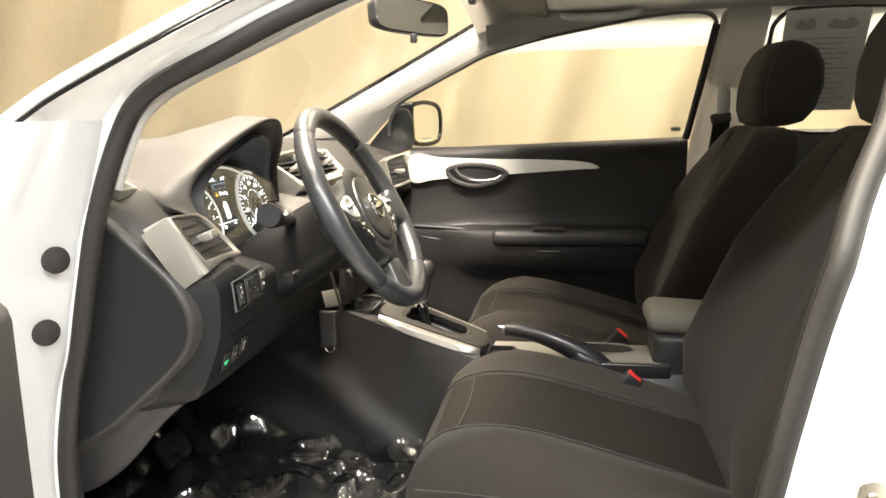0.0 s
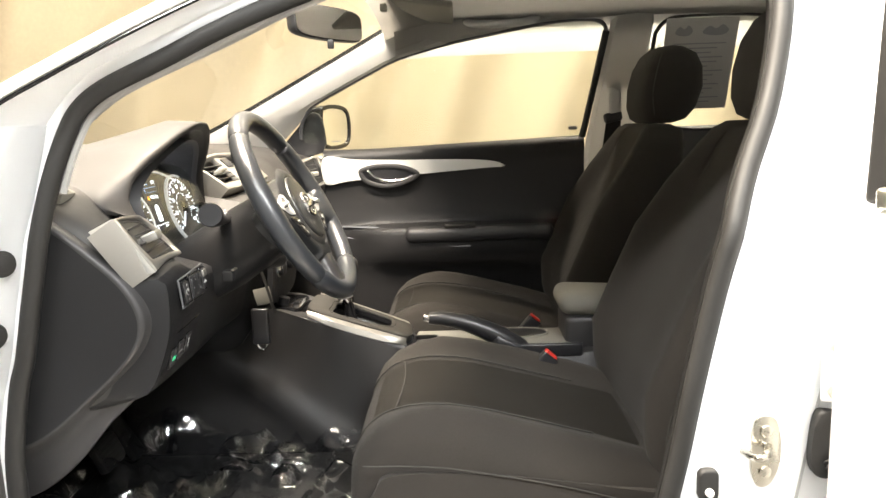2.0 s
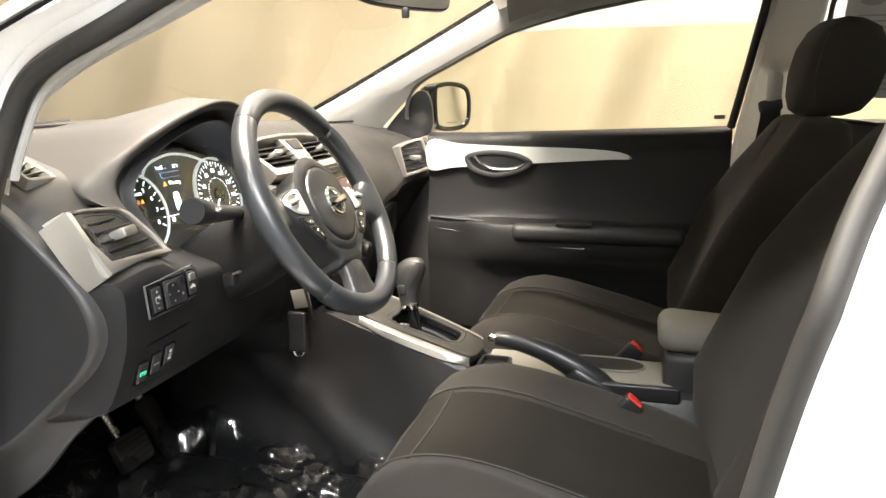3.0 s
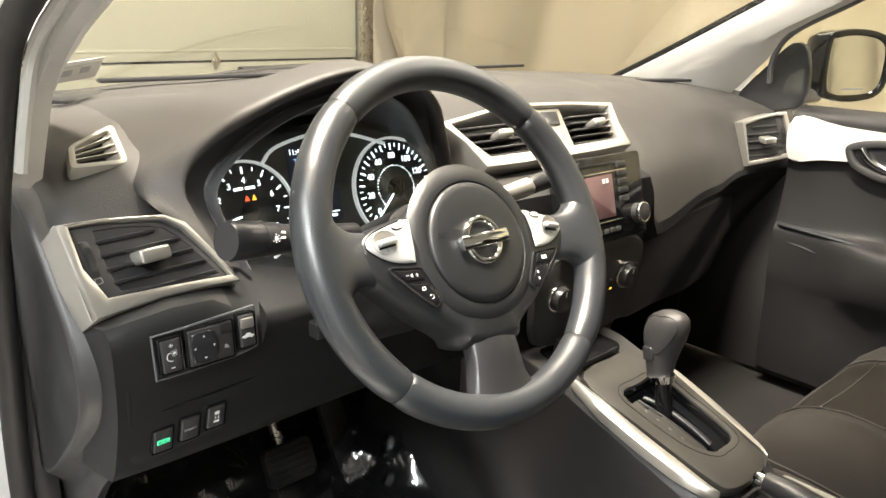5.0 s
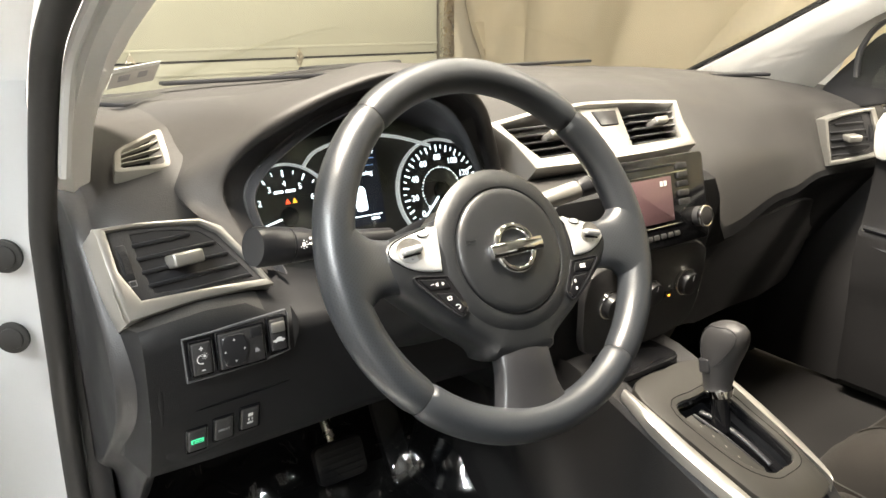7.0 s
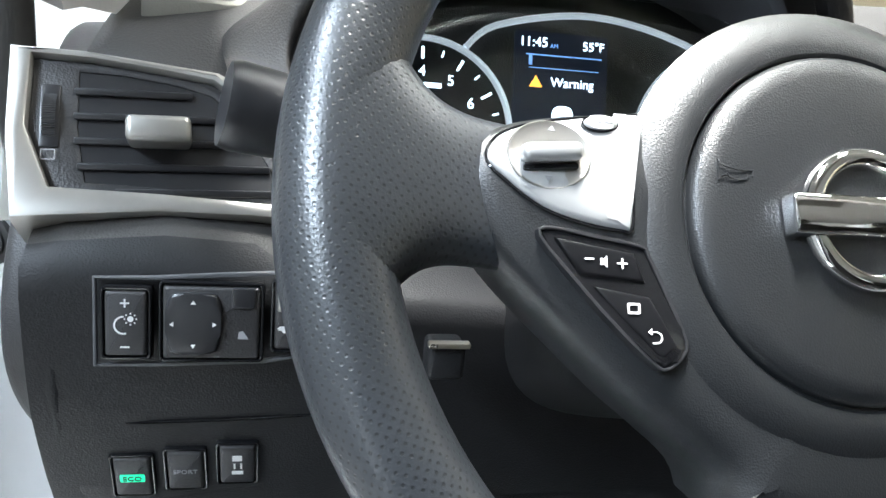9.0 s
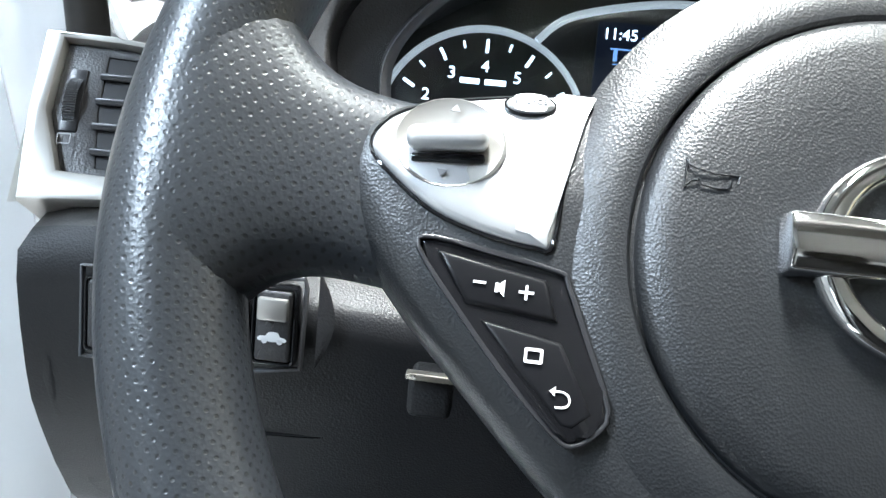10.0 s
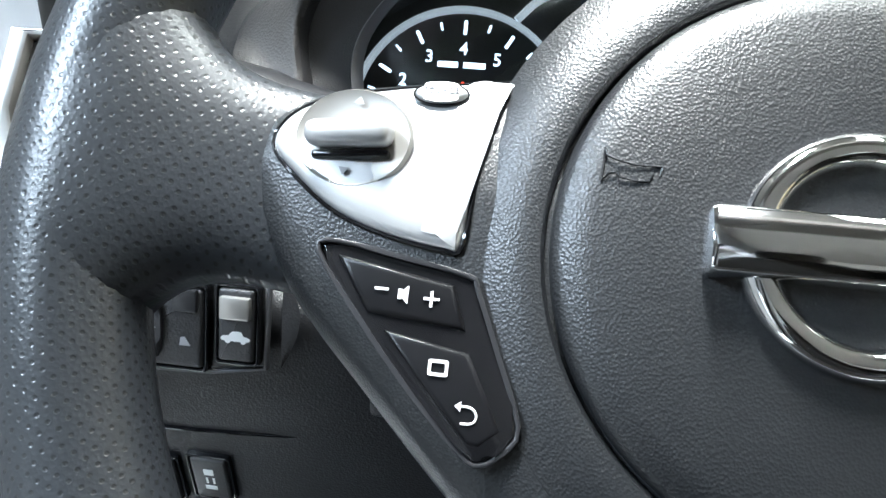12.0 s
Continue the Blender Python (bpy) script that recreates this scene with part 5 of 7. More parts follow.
part("rim_core", tube(core, THICK * 0.9, 12, True), "rubber", sw)

# leather-covered side spokes that flare into the rim
for s in (-1, 1):
    segs, n = 36, 26
    rows, us = [], []
    for i in range(n + 1):
        x = lerp(RIM + 0.012, 0.110, i / n)
        t = max(0.0, (RIM - x) / (RIM - 0.110))
        f = 1 - (1 - min(1.0, t * 1.25)) ** 3.0
        top, low = lerp(0.066, 0.0168, f), lerp(-0.088, -0.0330, f)
        g = t * t * (3 - 2 * t)
        zc = lerp(0.0, -0.008, g)
        zh = lerp(0.0181, 0.0100, g) if x <= RIM else math.sqrt((THICK + 0.0009) ** 2 - (x - RIM) ** 2) - 0.0010 * (x - RIM) / 0.012
        row = []
        for k in range(segs):
            b = 2 * math.pi * k / segs
            cb, sb = math.cos(b), math.sin(b)
            y = (top + low) / 2 + (top - low) / 2 * math.copysign(abs(cb) ** 0.8, cb)
            drop = (RIM - math.sqrt(RIM * RIM - y * y)) * (1 - t) ** 1.5
            row.append(WM @ Vector((s * (x - drop), y, zc + zh * math.copysign(abs(sb) ** 0.75, sb))))
        rows.append(row)
        us.append(x)
    bm = loft(rows)
    lay = bm.loops.layers.uv.new("UVMap")
    inv = WM.inverted()
    for f in bm.faces:
        for l in f.loops:
            q = inv @ l.vert.co
            l[lay].uv = (q.y, q.x)
    part("side_spoke", bm, "perf", sw, "perforated leather side spoke", angle=80)

# hub body
HALF = [(0.0, 0.0625), (0.026, 0.0575), (0.041, 0.048), (0.054, 0.038), (0.066, 0.0315), (0.078, 0.0272), (0.10, 0.0225), (0.118, 0.0170), (0.131, 0.0090), (0.1355, -0.002), (0.1335, -0.012), (0.124, -0.026), (0.111, -0.039), (0.0945, -0.0525), (0.0727, -0.0700), (0.056, -0.0815), (0.042, -0.092), (0.034, -0.104), (0.0, -0.108)]
hub = smooth(HALF + [(-x, y) for x, y in HALF[-2:0:-1]], 5, True)
rows = []
for d, z in ((0.006, -0.045), (0.002, -0.030), (0.0, -0.012), (0.0006, -0.004), (0.0022, 0.0008), (0.005, 0.0042), (0.010, 0.0062), (0.014, 0.0072)):
    rows.append([WM @ Vector((p.x, p.y, z)) for p in shrink(hub, d)])
c = Vector((0, -0.012))
for k, z in ((0.7, 0.0088), (0.5, 0.010), (0.3, 0.0105), (0.1, 0.0105)):
    rows.append([WM @ Vector((c.x + (p.x - c.x) * k, c.y + (p.y - c.y) * k, z)) for p in shrink(hub, 0.014)])
part("hub_body", loft(rows), "pad", sw, "dark grey grained plastic hub", angle=60)
# round airbag pad with a groove round it
PC = Vector((0.0, -0.006))


def turned(profile, n=72):
    return loft([[WM @ Vector((PC.x + r * math.cos(a), PC.y + r * math.sin(a), z)) for r, z in profile] for a in [2 * math.pi * i / n for i in range(n)]], ring_closed=False, path_closed=True, caps=False)


part("pad_groove", turned([(0.0608, 0.004), (0.0613, 0.0104), (0.0622, 0.0114), (0.0645, 0.0116), (0.068, 0.0110), (0.072, 0.0098), (0.076, 0.0080), (0.081, 0.0045)]), "pad", sw)
part("airbag_pad", turned([(0.0004, 0.0178), (0.02, 0.0175), (0.04, 0.0165), (0.052, 0.0152), (0.0580, 0.0140), (0.0600, 0.0122), (0.0606, 0.006)]), "pad", sw, "round grained airbag cover", angle=60)
# emblem: a ring and a bar, plain
E0 = WM @ Matrix.Translation((PC.x, PC.y, 0.0178)) @ pose(0, 0, 0, 0, 0, TURN)
rows = []
for i in range(64):
    a = 2 * math.pi * i / 64
    rows.append([E0 @ Vector((r * math.cos(a), r * math.sin(a), z)) for r, z in ((0.0178, 0.0), (0.0182, 0.0030), (0.0198, 0.0042), (0.0222, 0.0042), (0.0240, 0.0028), (0.0243, 0.0))])
em = part("emblem_ring", loft(rows, path_closed=True), "chrome", sw, "plain chrome emblem ring", angle=60)
rows = []
for x, k in ((-0.0306, 0.80), (-0.0302, 0.93), (-0.0292, 1.0), (0.0292, 1.0), (0.0302, 0.93), (0.0306, 0.80)):
    rows.append([E0 @ Vector((x, 0.0068 * k * y, 0.0072 * z * k)) for y, z in ((-1, 0.0), (-1, 0.62), (-0.93, 0.82), (-0.80, 0.93), (0, 1.0), (0.80, 0.93), (0.93, 0.82), (1, 0.62), (1, 0.0))])
bm = loft(rows)
bar = part("emblem_bar", bm, "chrome", sw, "plain chrome emblem bar")
# horn sign and moulded mark on the pad
H0 = WM @ Matrix.Translation((-0.0460, 0.0038, 0.0158))
for line in (((-0.0062, 0.0042, -0.0004), (-0.0056, 0.0026, 0.0), (-0.0040, 0.0018, 0.0004), (0.0, 0.0012, 0.0006), (0.0058, 0.0016, 0.0007)), ((0.0058, 0.0016, 0.0007), (0.0056, -0.0004, 0.0006)), ((-0.0062, 0.0042, -0.0004), (-0.0058, -0.0030, -0.0004), (-0.0046, -0.0014, 0.0002), (-0.0032, -0.0010, 0.0004)), ((-0.0032, -0.0004, 0.0004), (-0.0024, -0.0018, 0.0004), (0.0006, -0.0022, 0.0005), (0.0036, -0.0018, 0.0005), (0.0040, -0.0004, 0.0006))):
    part("horn_sign", tube([H0 @ Vector(p) for p in line], 0.00026, 6), "pad", sw)
A0 = WM @ Matrix.Translation((0.0, -0.050, 0.0140))
writing("airbag_lettering", "SRS", 0.0055, A0, "pad", sw, depth=0.0005)
writing("airbag_lettering", "AIRBAG", 0.0055, A0 @ Matrix.Translation((0, -0.0075, -0.0012)), "pad", sw, depth=0.0005)
part("lettering_rule", box((0, 0, 0), (0.026, 0.0004, 0.0008), 0, A0 @ Matrix.Translation((0, -0.0035, -0.0003))), "pad", sw)

# lower spoke
rows = []
for y, w, z in ((-0.088, 0.026, 0.001), (-0.10, 0.0295, 0.0035), (-0.118, 0.0305, 0.004), (-0.135, 0.0335, 0.003), (-0.150, 0.0385, 0.0045), (-0.158, 0.043, 0.006)):
    rows.append([WM @ Vector((w * u, y - 0.004 * (1 - u * u), z + h)) for u, h in ((-1, -0.016), (-1, -0.004), (-0.9, 0.0), (-0.4, 0.0028), (0, 0.0036), (0.4, 0.0028), (0.9, 0.0), (1, -0.004), (1, -0.016))])
part("lower_spoke", loft(rows), "smooth", sw, "smooth dark grey lower spoke insert", angle=50)


def hub_z(x, y):
    """The height of the hub's surface, from the distance to its outline."""
    p, least = Vector((x, y)), 1.0
    for i in range(len(hub)):
        a, b = hub[i - 1], hub[i]
        e = b - a
        t = max(0.0, min(1.0, (p - a).dot(e) / max(e.length_squared, 1e-12)))
        least = min(least, (p - a - e * t).length)
    steps = ((0.0, -0.008), (0.0006, -0.004), (0.0022, 0.0008), (0.005, 0.0042), (0.010, 0.0062), (0.014, 0.0072), (0.03, 0.0090), (0.06, 0.0105))
    for (d0, z0), (d1, z1) in zip(steps, steps[1:]):
        if least <= d1:
            return lerp(z0, z1, (least - d0) / (d1 - d0))
    return 0.0105


# control pods, the driver's left one and its mirror image
def pods(s):
    def fl(pts):
        return [(s * -1 * x, y) for x, y in unturn(pts)] if s > 0 else unturn(pts)

    z0 = WM @ Matrix.Translation((0, 0, 0.0))
    sil = smooth(fl([(-0.1255, 0.0115), (-0.122, 0.0195), (-0.112, 0.0243), (-0.094, 0.0282), (-0.0715, 0.0308), (-0.0755, 0.022), (-0.0778, 0.009), (-0.0795, -0.0092), (-0.083, -0.0105), (-0.095, -0.0085), (-0.108, -0.0040), (-0.119, 0.004)]), 4, True)
    if s > 0:
        sil = sil[::-1]
    rows = []
    for d, z in ((0.0, -0.006), (0.0, 0.0), (0.0007, 0.0010), (0.002, 0.0014), (0.004, 0.0016), (0.006, 0.0017), (0.009, 0.0017)):
        rows.append([z0 @ Vector((p.x, p.y, z + (hub_z(p.x, p.y) if z >= 0 else 0))) for p in shrink(sil, d)])
    pod = part("silver_pod", loft(rows), "podsilver", sw, "satin silver control pod", angle=50)
    edge = shrink(sil, -0.0009)
    rim_line = [z0 @ Vector((p.x, p.y, hub_z(p.x, p.y))) for p in shrink(sil, -0.0003)]
    part("pod_gap", tube(rim_line, 0.0006, 6, True), "gloss", sw)
    (dx, dy), = fl([(-0.1062, 0.0128)])
    B = z0 @ Matrix.Translation((dx, dy, hub_z(dx, dy) + 0.0010)) @ pose(0, 0, 0, 0, 4.0 * s)
    part("dish", loft([[B @ Vector((r * 1.18 * math.cos(a), r * math.sin(a), z)) for a in [2 * math.pi * i / 40 for i in range(40)]] for r, z in ((0.0118, 0.0005), (0.0112, 0.0016), (0.0102, 0.0012), (0.006, 0.0006), (0.001, 0.0005))]), "satin", pod)
    rb = box((0, 0, 0.0038), (0.0195, 0.0060, 0.0080), 0.0024, pose(0, 0, 0, 12), 3)
    bmesh.ops.transform(rb, matrix=B @ pose(0, 0, 0, 0, 0, -8.5 * s), verts=rb.verts[:])
    part("rocker", rb, "podsilver", pod, "silver toggle rocker")
    rk = box((0, -0.0042, 0.0014), (0.0180, 0.0020, 0.0030), 0.0008)
    bmesh.ops.transform(rk, matrix=B @ pose(0, 0, 0, 0, 0, -8.5 * s), verts=rk.verts[:])
    part("rocker_gap", rk, "gloss", pod)
    for a, yy in ((0, 0.0085), (180, -0.0082)):
        tri = [(-0.0012, -0.0008), (0.0012, -0.0008), (0, 0.001)]
        c1, s1 = math.cos(radians(a)), math.sin(radians(a))
        mark([[(c1 * x - s1 * y, s1 * x + c1 * y) for x, y in tri]], B, 0.0, yy, 0.0021, "grey", pod)
    (sx, sy), = fl([(-0.0878, 0.0248)])
    S = z0 @ Matrix.Translation((sx, sy, hub_z(sx, sy) + 0.0008)) @ pose(0, 0, 0, -14) @ pose(0, 0, 0, 0, 0, -8.5 * s)
    part("source_button", prism(disc(0.0060, 28, ry=0.0027), 0.0028, S, 0.0012, 3), "podsilver", pod, "oval silver button")
    part("button_gap", ring_of(disc(0.0065, 28, ry=0.0032), disc(0.0060, 28, ry=0.0027), 0.0018, S), "gloss", pod)
    if s < 0:
        writing("lettering", "SOURCE", 0.0021, S @ Matrix.Translation((0, 0.0002, 0.0029)), "grey", pod)
    # lower black button pad
    bez = fl([(-0.1100, -0.0135), (-0.1065, -0.0112), (-0.092, -0.0135), (-0.0772, -0.0162), (-0.0750, -0.0190), (-0.0695, -0.032), (-0.0640, -0.0458), (-0.0665, -0.0510), (-0.0710, -0.0540), (-0.0752, -0.0520), (-0.0880, -0.0395), (-0.1000, -0.0260)])
    bz = smooth(bez, 3, True)
    base = part("button_pad", prism(bz, 0.0085, z0 @ Matrix.Translation((0, 0, 0.0003)) @ pose(0, 0, 0, -2.0), 0.0012), "gloss", sw, "black button pad")
    part("pad_lip", ring_of(shrink(bz, -0.0008 if s < 0 else -0.0008), shrink(bz, 0.0003), 0.0102, z0 @ Matrix.Translation((0, 0, 0.0003)), bevel=0.0004), "smooth", sw)
    b1 = fl([(-0.1058, -0.0138), (-0.0798, -0.0182), (-0.0763, -0.0278), (-0.0978, -0.0258)])
    b2 = fl([(-0.0942, -0.0288), (-0.0752, -0.0320), (-0.0668, -0.0472), (-0.0712, -0.0512), (-0.0742, -0.0508)])
    for o in (b1, b2):
        part("button", prism(o, 0.0042, z0 @ Matrix.Translation((0, 0, 0.0068)), 0.0014, 3), "button", base)
    if s < 0:
        Z = 0.01115
        sg = math.radians(TURN)
        Q = z0 @ pose(0, 0, 0, 0, 0, TURN)
        mark([rect(-0.0950, -0.0206, 0.0030, 0.0006), rect(-0.0842, -0.0218, 0.0034, 0.0006), rect(-0.0842, -0.0218, 0.0006, 0.0034)], Q, 0, 0, Z, "white", base)
        mark([rect(-0.0910, -0.0214, 0.0008, 0.0022), [(-0.0906, -0.0220), (-0.0892, -0.0234), (-0.0892, -0.0194), (-0.0906, -0.0207)]], Q, 0, 0, Z, "white", base)
        bm = ring_of(rounded(0.0042, 0.0034, 0.0004, 2, -0.0812, -0.0358), rounded(0.0029, 0.0020, 0.0002, 2, -0.0812, -0.0358), 0.0003, Q @ Matrix.Translation((0, 0, Z)))
        part("symbol", bm, "white", base)
        pts = [(-0.0760, -0.0430, Z), (-0.0740, -0.0430, Z), (-0.0727, -0.0438, Z), (-0.0724, -0.0452, Z), (-0.0734, -0.0463, Z), (-0.0755, -0.0464, Z)]
        part("symbol", tube([Q @ Vector(p) for p in smooth(pts, 3)], 0.00028, 6), "white", base)
        mark([[(-0.0770, -0.0430), (-0.0757, -0.0419), (-0.0757, -0.0441)]], Q, 0, 0, Z, "white", base)
    else:
        (x, y), = fl([(-0.088, -0.0215)])
        mark([rect(-0.002, 0, 0.003, 0.004), rect(0.002, 0, 0.003, 0.004)], z0, x, y, 0.01115, "white", base)
        (x, y), = fl([(-0.076, -0.041)])
        mark([rect(0, 0.004, 0.002, 0.003), rect(0, -0.003, 0.002, 0.003)], z0, x, y, 0.01115, "white", base)


pods(-1)
pods(1)

# ---- steering column and stalks ----
sc = thing("steering_column", (-0.3735, 0.12, 0.80), "black plastic steering column cover with ignition key", "steering column")
rows = []
for nz, rx, ry, dy in ((-0.046, 0.048, 0.045, 0.0), (-0.055, 0.060, 0.056, -0.002), (-0.10, 0.066, 0.060, -0.006), (-0.16, 0.070, 0.062, -0.010), (-0.24, 0.070, 0.06, -0.012)):
    rows.append([WM @ Vector((rx * math.copysign(abs(math.cos(a)) ** 0.7, math.cos(a)), dy + ry * math.copysign(abs(math.sin(a)) ** 0.7, math.sin(a)), nz)) for a in [2 * math.pi * i / 40 for i in range(40)]])
part("cover", loft(rows), "panel", sc)

part("lock_barrel", tube([(-0.30, 0.105, 0.835), (-0.262, 0.085, 0.832)], 0.017, 20), "smooth", sc)
kt = thing("key_tag", (-0.243, 0.12, 0.65), "hanging key fob with a pale paper tag", "key")
part("key_blade", box((-0.252, 0.088, 0.82), (0.02, 0.008, 0.026), 0.002), "steel", kt)
part("strap", box((-0.243, 0.118, 0.765), (0.003, 0.006, 0.10), 0.001, pose(0, 0, 0, -14)), "belt", kt)
part("tag", box((-0.243, 0.128, 0.752), (0.002, 0.034, 0.034), 0.0008, pose(0, 0, 0, -12)), "lid", kt, "pale paper tag")
part("fob", box((-0.243, 0.137, 0.69), (0.012, 0.036, 0.075), 0.005, None, 3), "smooth", kt, "black key fob")
part("fob_ring", tube([(-0.243, 0.137 + 0.009 * math.cos(a), 0.652 + 0.009 * math.sin(a)) for a in [2 * math.pi * i / 20 for i in range(20)]], 0.0022, 8, True, up=(1, 0, 0)), "chrome", kt)
ls = thing("light_stalk", (-0.44, 0.125, 0.93), "black light stalk with a ribbed end knob and white symbols", "stalk")
part("arm", tube([(-0.43, 0.132, 0.935), (-0.50, 0.121, 0.944), (-0.532, 0.115, 0.950)], [0.010, 0.0125, 0.0150], 20), "smooth", ls)
part("end_knob", tube([(-0.532, 0.115, 0.950), (-0.536, 0.114, 0.951), (-0.552, 0.1112, 0.954), (-0.553, 0.111, 0.9542), (-0.555, 0.1106, 0.9546), (-0.584, 0.1045, 0.960), (-0.588, 0.1037, 0.9608)], [0.0152, 0.0160, 0.0165, 0.0150, 0.0172, 0.0185, 0.0172], 24), "smooth", ls)
LM = frame_at((-0.542, 0.0985, 0.956), (1, -0.2, -0.15), (0, 0.5, 1))
mark([disc(0.002, 12)] + [rect(0.0036 * math.cos(i * 0.785), 0.0036 * math.sin(i * 0.785), 0.001, 0.001) for i in range(8)], LM, 0, 0, 0.002, "white", ls)
mark([rect(0.007, 0.004, 0.004, 0.002), rect(0.007, -0.001, 0.004, 0.002)], LM, 0, 0.002, 0.002, "white", ls)
rs = thing("wiper_stalk", (-0.30, 0.125, 0.93), "satin-tipped wiper stalk behind the wheel", "stalk")
part("arm", tube([(-0.31, 0.132, 0.935), (-0.25, 0.121, 0.943), (-0.232, 0.118, 0.946)], [0.008, 0.009, 0.0095], 20), "smooth", rs)
part("grip", tube([(-0.232, 0.118, 0.946), (-0.229, 0.1175, 0.9465), (-0.183, 0.112, 0.955), (-0.180, 0.1115, 0.956)], [0.0095, 0.0108, 0.0115, 0.0105], 20), "satin", rs, "satin silver stalk grip")
part("tip", tube([(-0.180, 0.1115, 0.956), (-0.176, 0.111, 0.957), (-0.152, 0.107, 0.961), (-0.149, 0.1065, 0.9615)], [0.0105, 0.0118, 0.0118, 0.010], 20), "smooth", rs)

# small steel-edged tilt lever below the column cover
tl = thing("tilt_lever", (-0.486, 0.13, 0.845), "dark column tilt lever with a bright steel edge", "lever")
part("lever", box((-0.486, 0.116, 0.846), (0.018, 0.018, 0.018), 0.003, None, 3), "panel", tl)
part("edge", box((-0.486, 0.106, 0.8565), (0.020, 0.005, 0.003), 0.001), "steel", tl, "bright steel edge")

# ---- front seats ----
def lean(z):
    """Depth of the backrest's middle at a height."""
    return -0.555 - 0.06 * max(0.0, 0.56 - z) - 0.10 * max(0.0, z - 0.56) - 0.38 * max(0.0, z - 0.66) + 0.02 * max(0.0, z - 0.95)


def seat(x, label):
    """A cloth bucket seat about the plane x; base on the floor."""
    th = thing("front_seat", (x, -0.32, FLOOR), label, "car seat", "front seats")
    # cushion: sections across, from the front edge back
    rows = []
    stn = [(-0.074, 0.455, 0.472, 0.455, 0.36), (-0.056, 0.438, 0.515, 0.430, 0.40), (-0.058, 0.428, 0.548, 0.425, 0.44), (-0.075, 0.42, 0.578, 0.42, 0.465), (-0.105, 0.42, 0.601, 0.42, 0.485), (-0.15, 0.42, 0.614, 0.42, 0.497), (-0.20, 0.42, 0.616, 0.42, 0.505), (-0.26, 0.42, 0.608, 0.42, 0.51), (-0.34, 0.42, 0.588, 0.42, 0.52), (-0.46, 0.42, 0.556, 0.42, 0.52), (-0.56, 0.42, 0.525, 0.42, 0.51), (-0.62, 0.43, 0.505, 0.43, 0.49)]
    for y, zl, zt, zb, w in stn:
        h = w / 2
        b = 0.022 * max(0.0, min(1.0, (-y - 0.07) / 0.12))
        prof = [(-h + 0.012, zl), (-h, (zl + zt) / 2), (-h + 0.008, zt - 0.022), (-h + 0.03, zt + b * 0.55), (-h + 0.065, zt + b), (-h + 0.10, zt + b * 0.35), (-0.10, zt - 0.004), (0, zt), (0.10, zt - 0.004), (h - 0.10, zt + b * 0.35), (h - 0.065, zt + b), (h - 0.03, zt + b * 0.55), (h - 0.008, zt - 0.022), (h, (zl + zt) / 2), (h - 0.012, zl)]
        rows.append([Vector((x + p[0], y, p[1])) for p in smooth(prof, 3, False)])
    part("cushion", loft(rows), "fabric", th, angle=70)
    ins = []
    for y, z in ((-0.085, 0.5865), (-0.105, 0.6015), (-0.15, 0.6145), (-0.20, 0.6165), (-0.26, 0.6085), (-0.34, 0.5885), (-0.46, 0.5565), (-0.54, 0.533)):
        ins.append([Vector((x + u * 0.125, y, z - 0.003 * u * u)) for u in (-1, -0.96, -0.5, 0, 0.5, 0.96, 1)])
    bm = loft(ins, ring_closed=False)
    bmesh.ops.solidify(bm, geom=bm.faces[:], thickness=0.006)
    part("cushion_insert", bm, "cloth2", th)
    for u in (-0.128, 0.128):
        part("seam", tube([(x + u, y, z + 0.001) for y, z in smooth([(-0.060, 0.552), (-0.075, 0.577), (-0.105, 0.602), (-0.15, 0.615), (-0.20, 0.617), (-0.26, 0.609), (-0.34, 0.589), (-0.46, 0.557)], 3)], 0.0016, 6), "piping", th)
    part("seam", tube([(x + u, -0.132 + 0.5 * u * u, 0.6110 - 0.30 * u * u) for u in [lerp(-0.20, 0.20, i / 14) for i in range(15)]], 0.0015, 6), "piping", th)
    # side shield and rails
    for s in (-1, 1):
        sh = prism(smooth([(-0.10, 0.445), (-0.10, 0.525), (-0.14, 0.555), (-0.30, 0.55), (-0.48, 0.525), (-0.60, 0.50), (-0.63, 0.44), (-0.4, 0.425)], 4, True), 0.022, frame_at((x + s * 0.248, 0, 0), (0, 1, 0), (0, 0, 1)) @ Matrix.Translation((0, 0, -0.011)), 0.006)
        part("side_shield", sh, "fabric", th)
        part("shield_seam", tube([(x + s * 0.262, y, z) for y, z in smooth([(-0.085, 0.572), (-0.165, 0.570), (-0.24, 0.562), (-0.39, 0.532), (-0.51, 0.499)], 4)], 0.0013, 6), "piping", th)
        part("rail", box((x + s * 0.2, -0.33, FLOOR + 0.015), (0.04, 0.62, 0.03), 0.006), "steel", th)
    # backrest: sections up its height, leaning back
    rows = []
    for z, w, t, sidey in ((0.44, 0.42, 0.06, -0.03), (0.48, 0.45, 0.08, 0.0), (0.53, 0.475, 0.10, 0.022), (0.58, 0.50, 0.115, 0.034), (0.66, 0.51, 0.125, 0.045), (0.76, 0.515, 0.13, 0.05), (0.86, 0.50, 0.125, 0.055), (0.95, 0.46, 0.115, 0.04), (1.02, 0.40, 0.10, 0.02), (1.055, 0.35, 0.085, 0.01), (1.068, 0.28, 0.05, 0.0)):
        yf = lean(z)
        h = w / 2
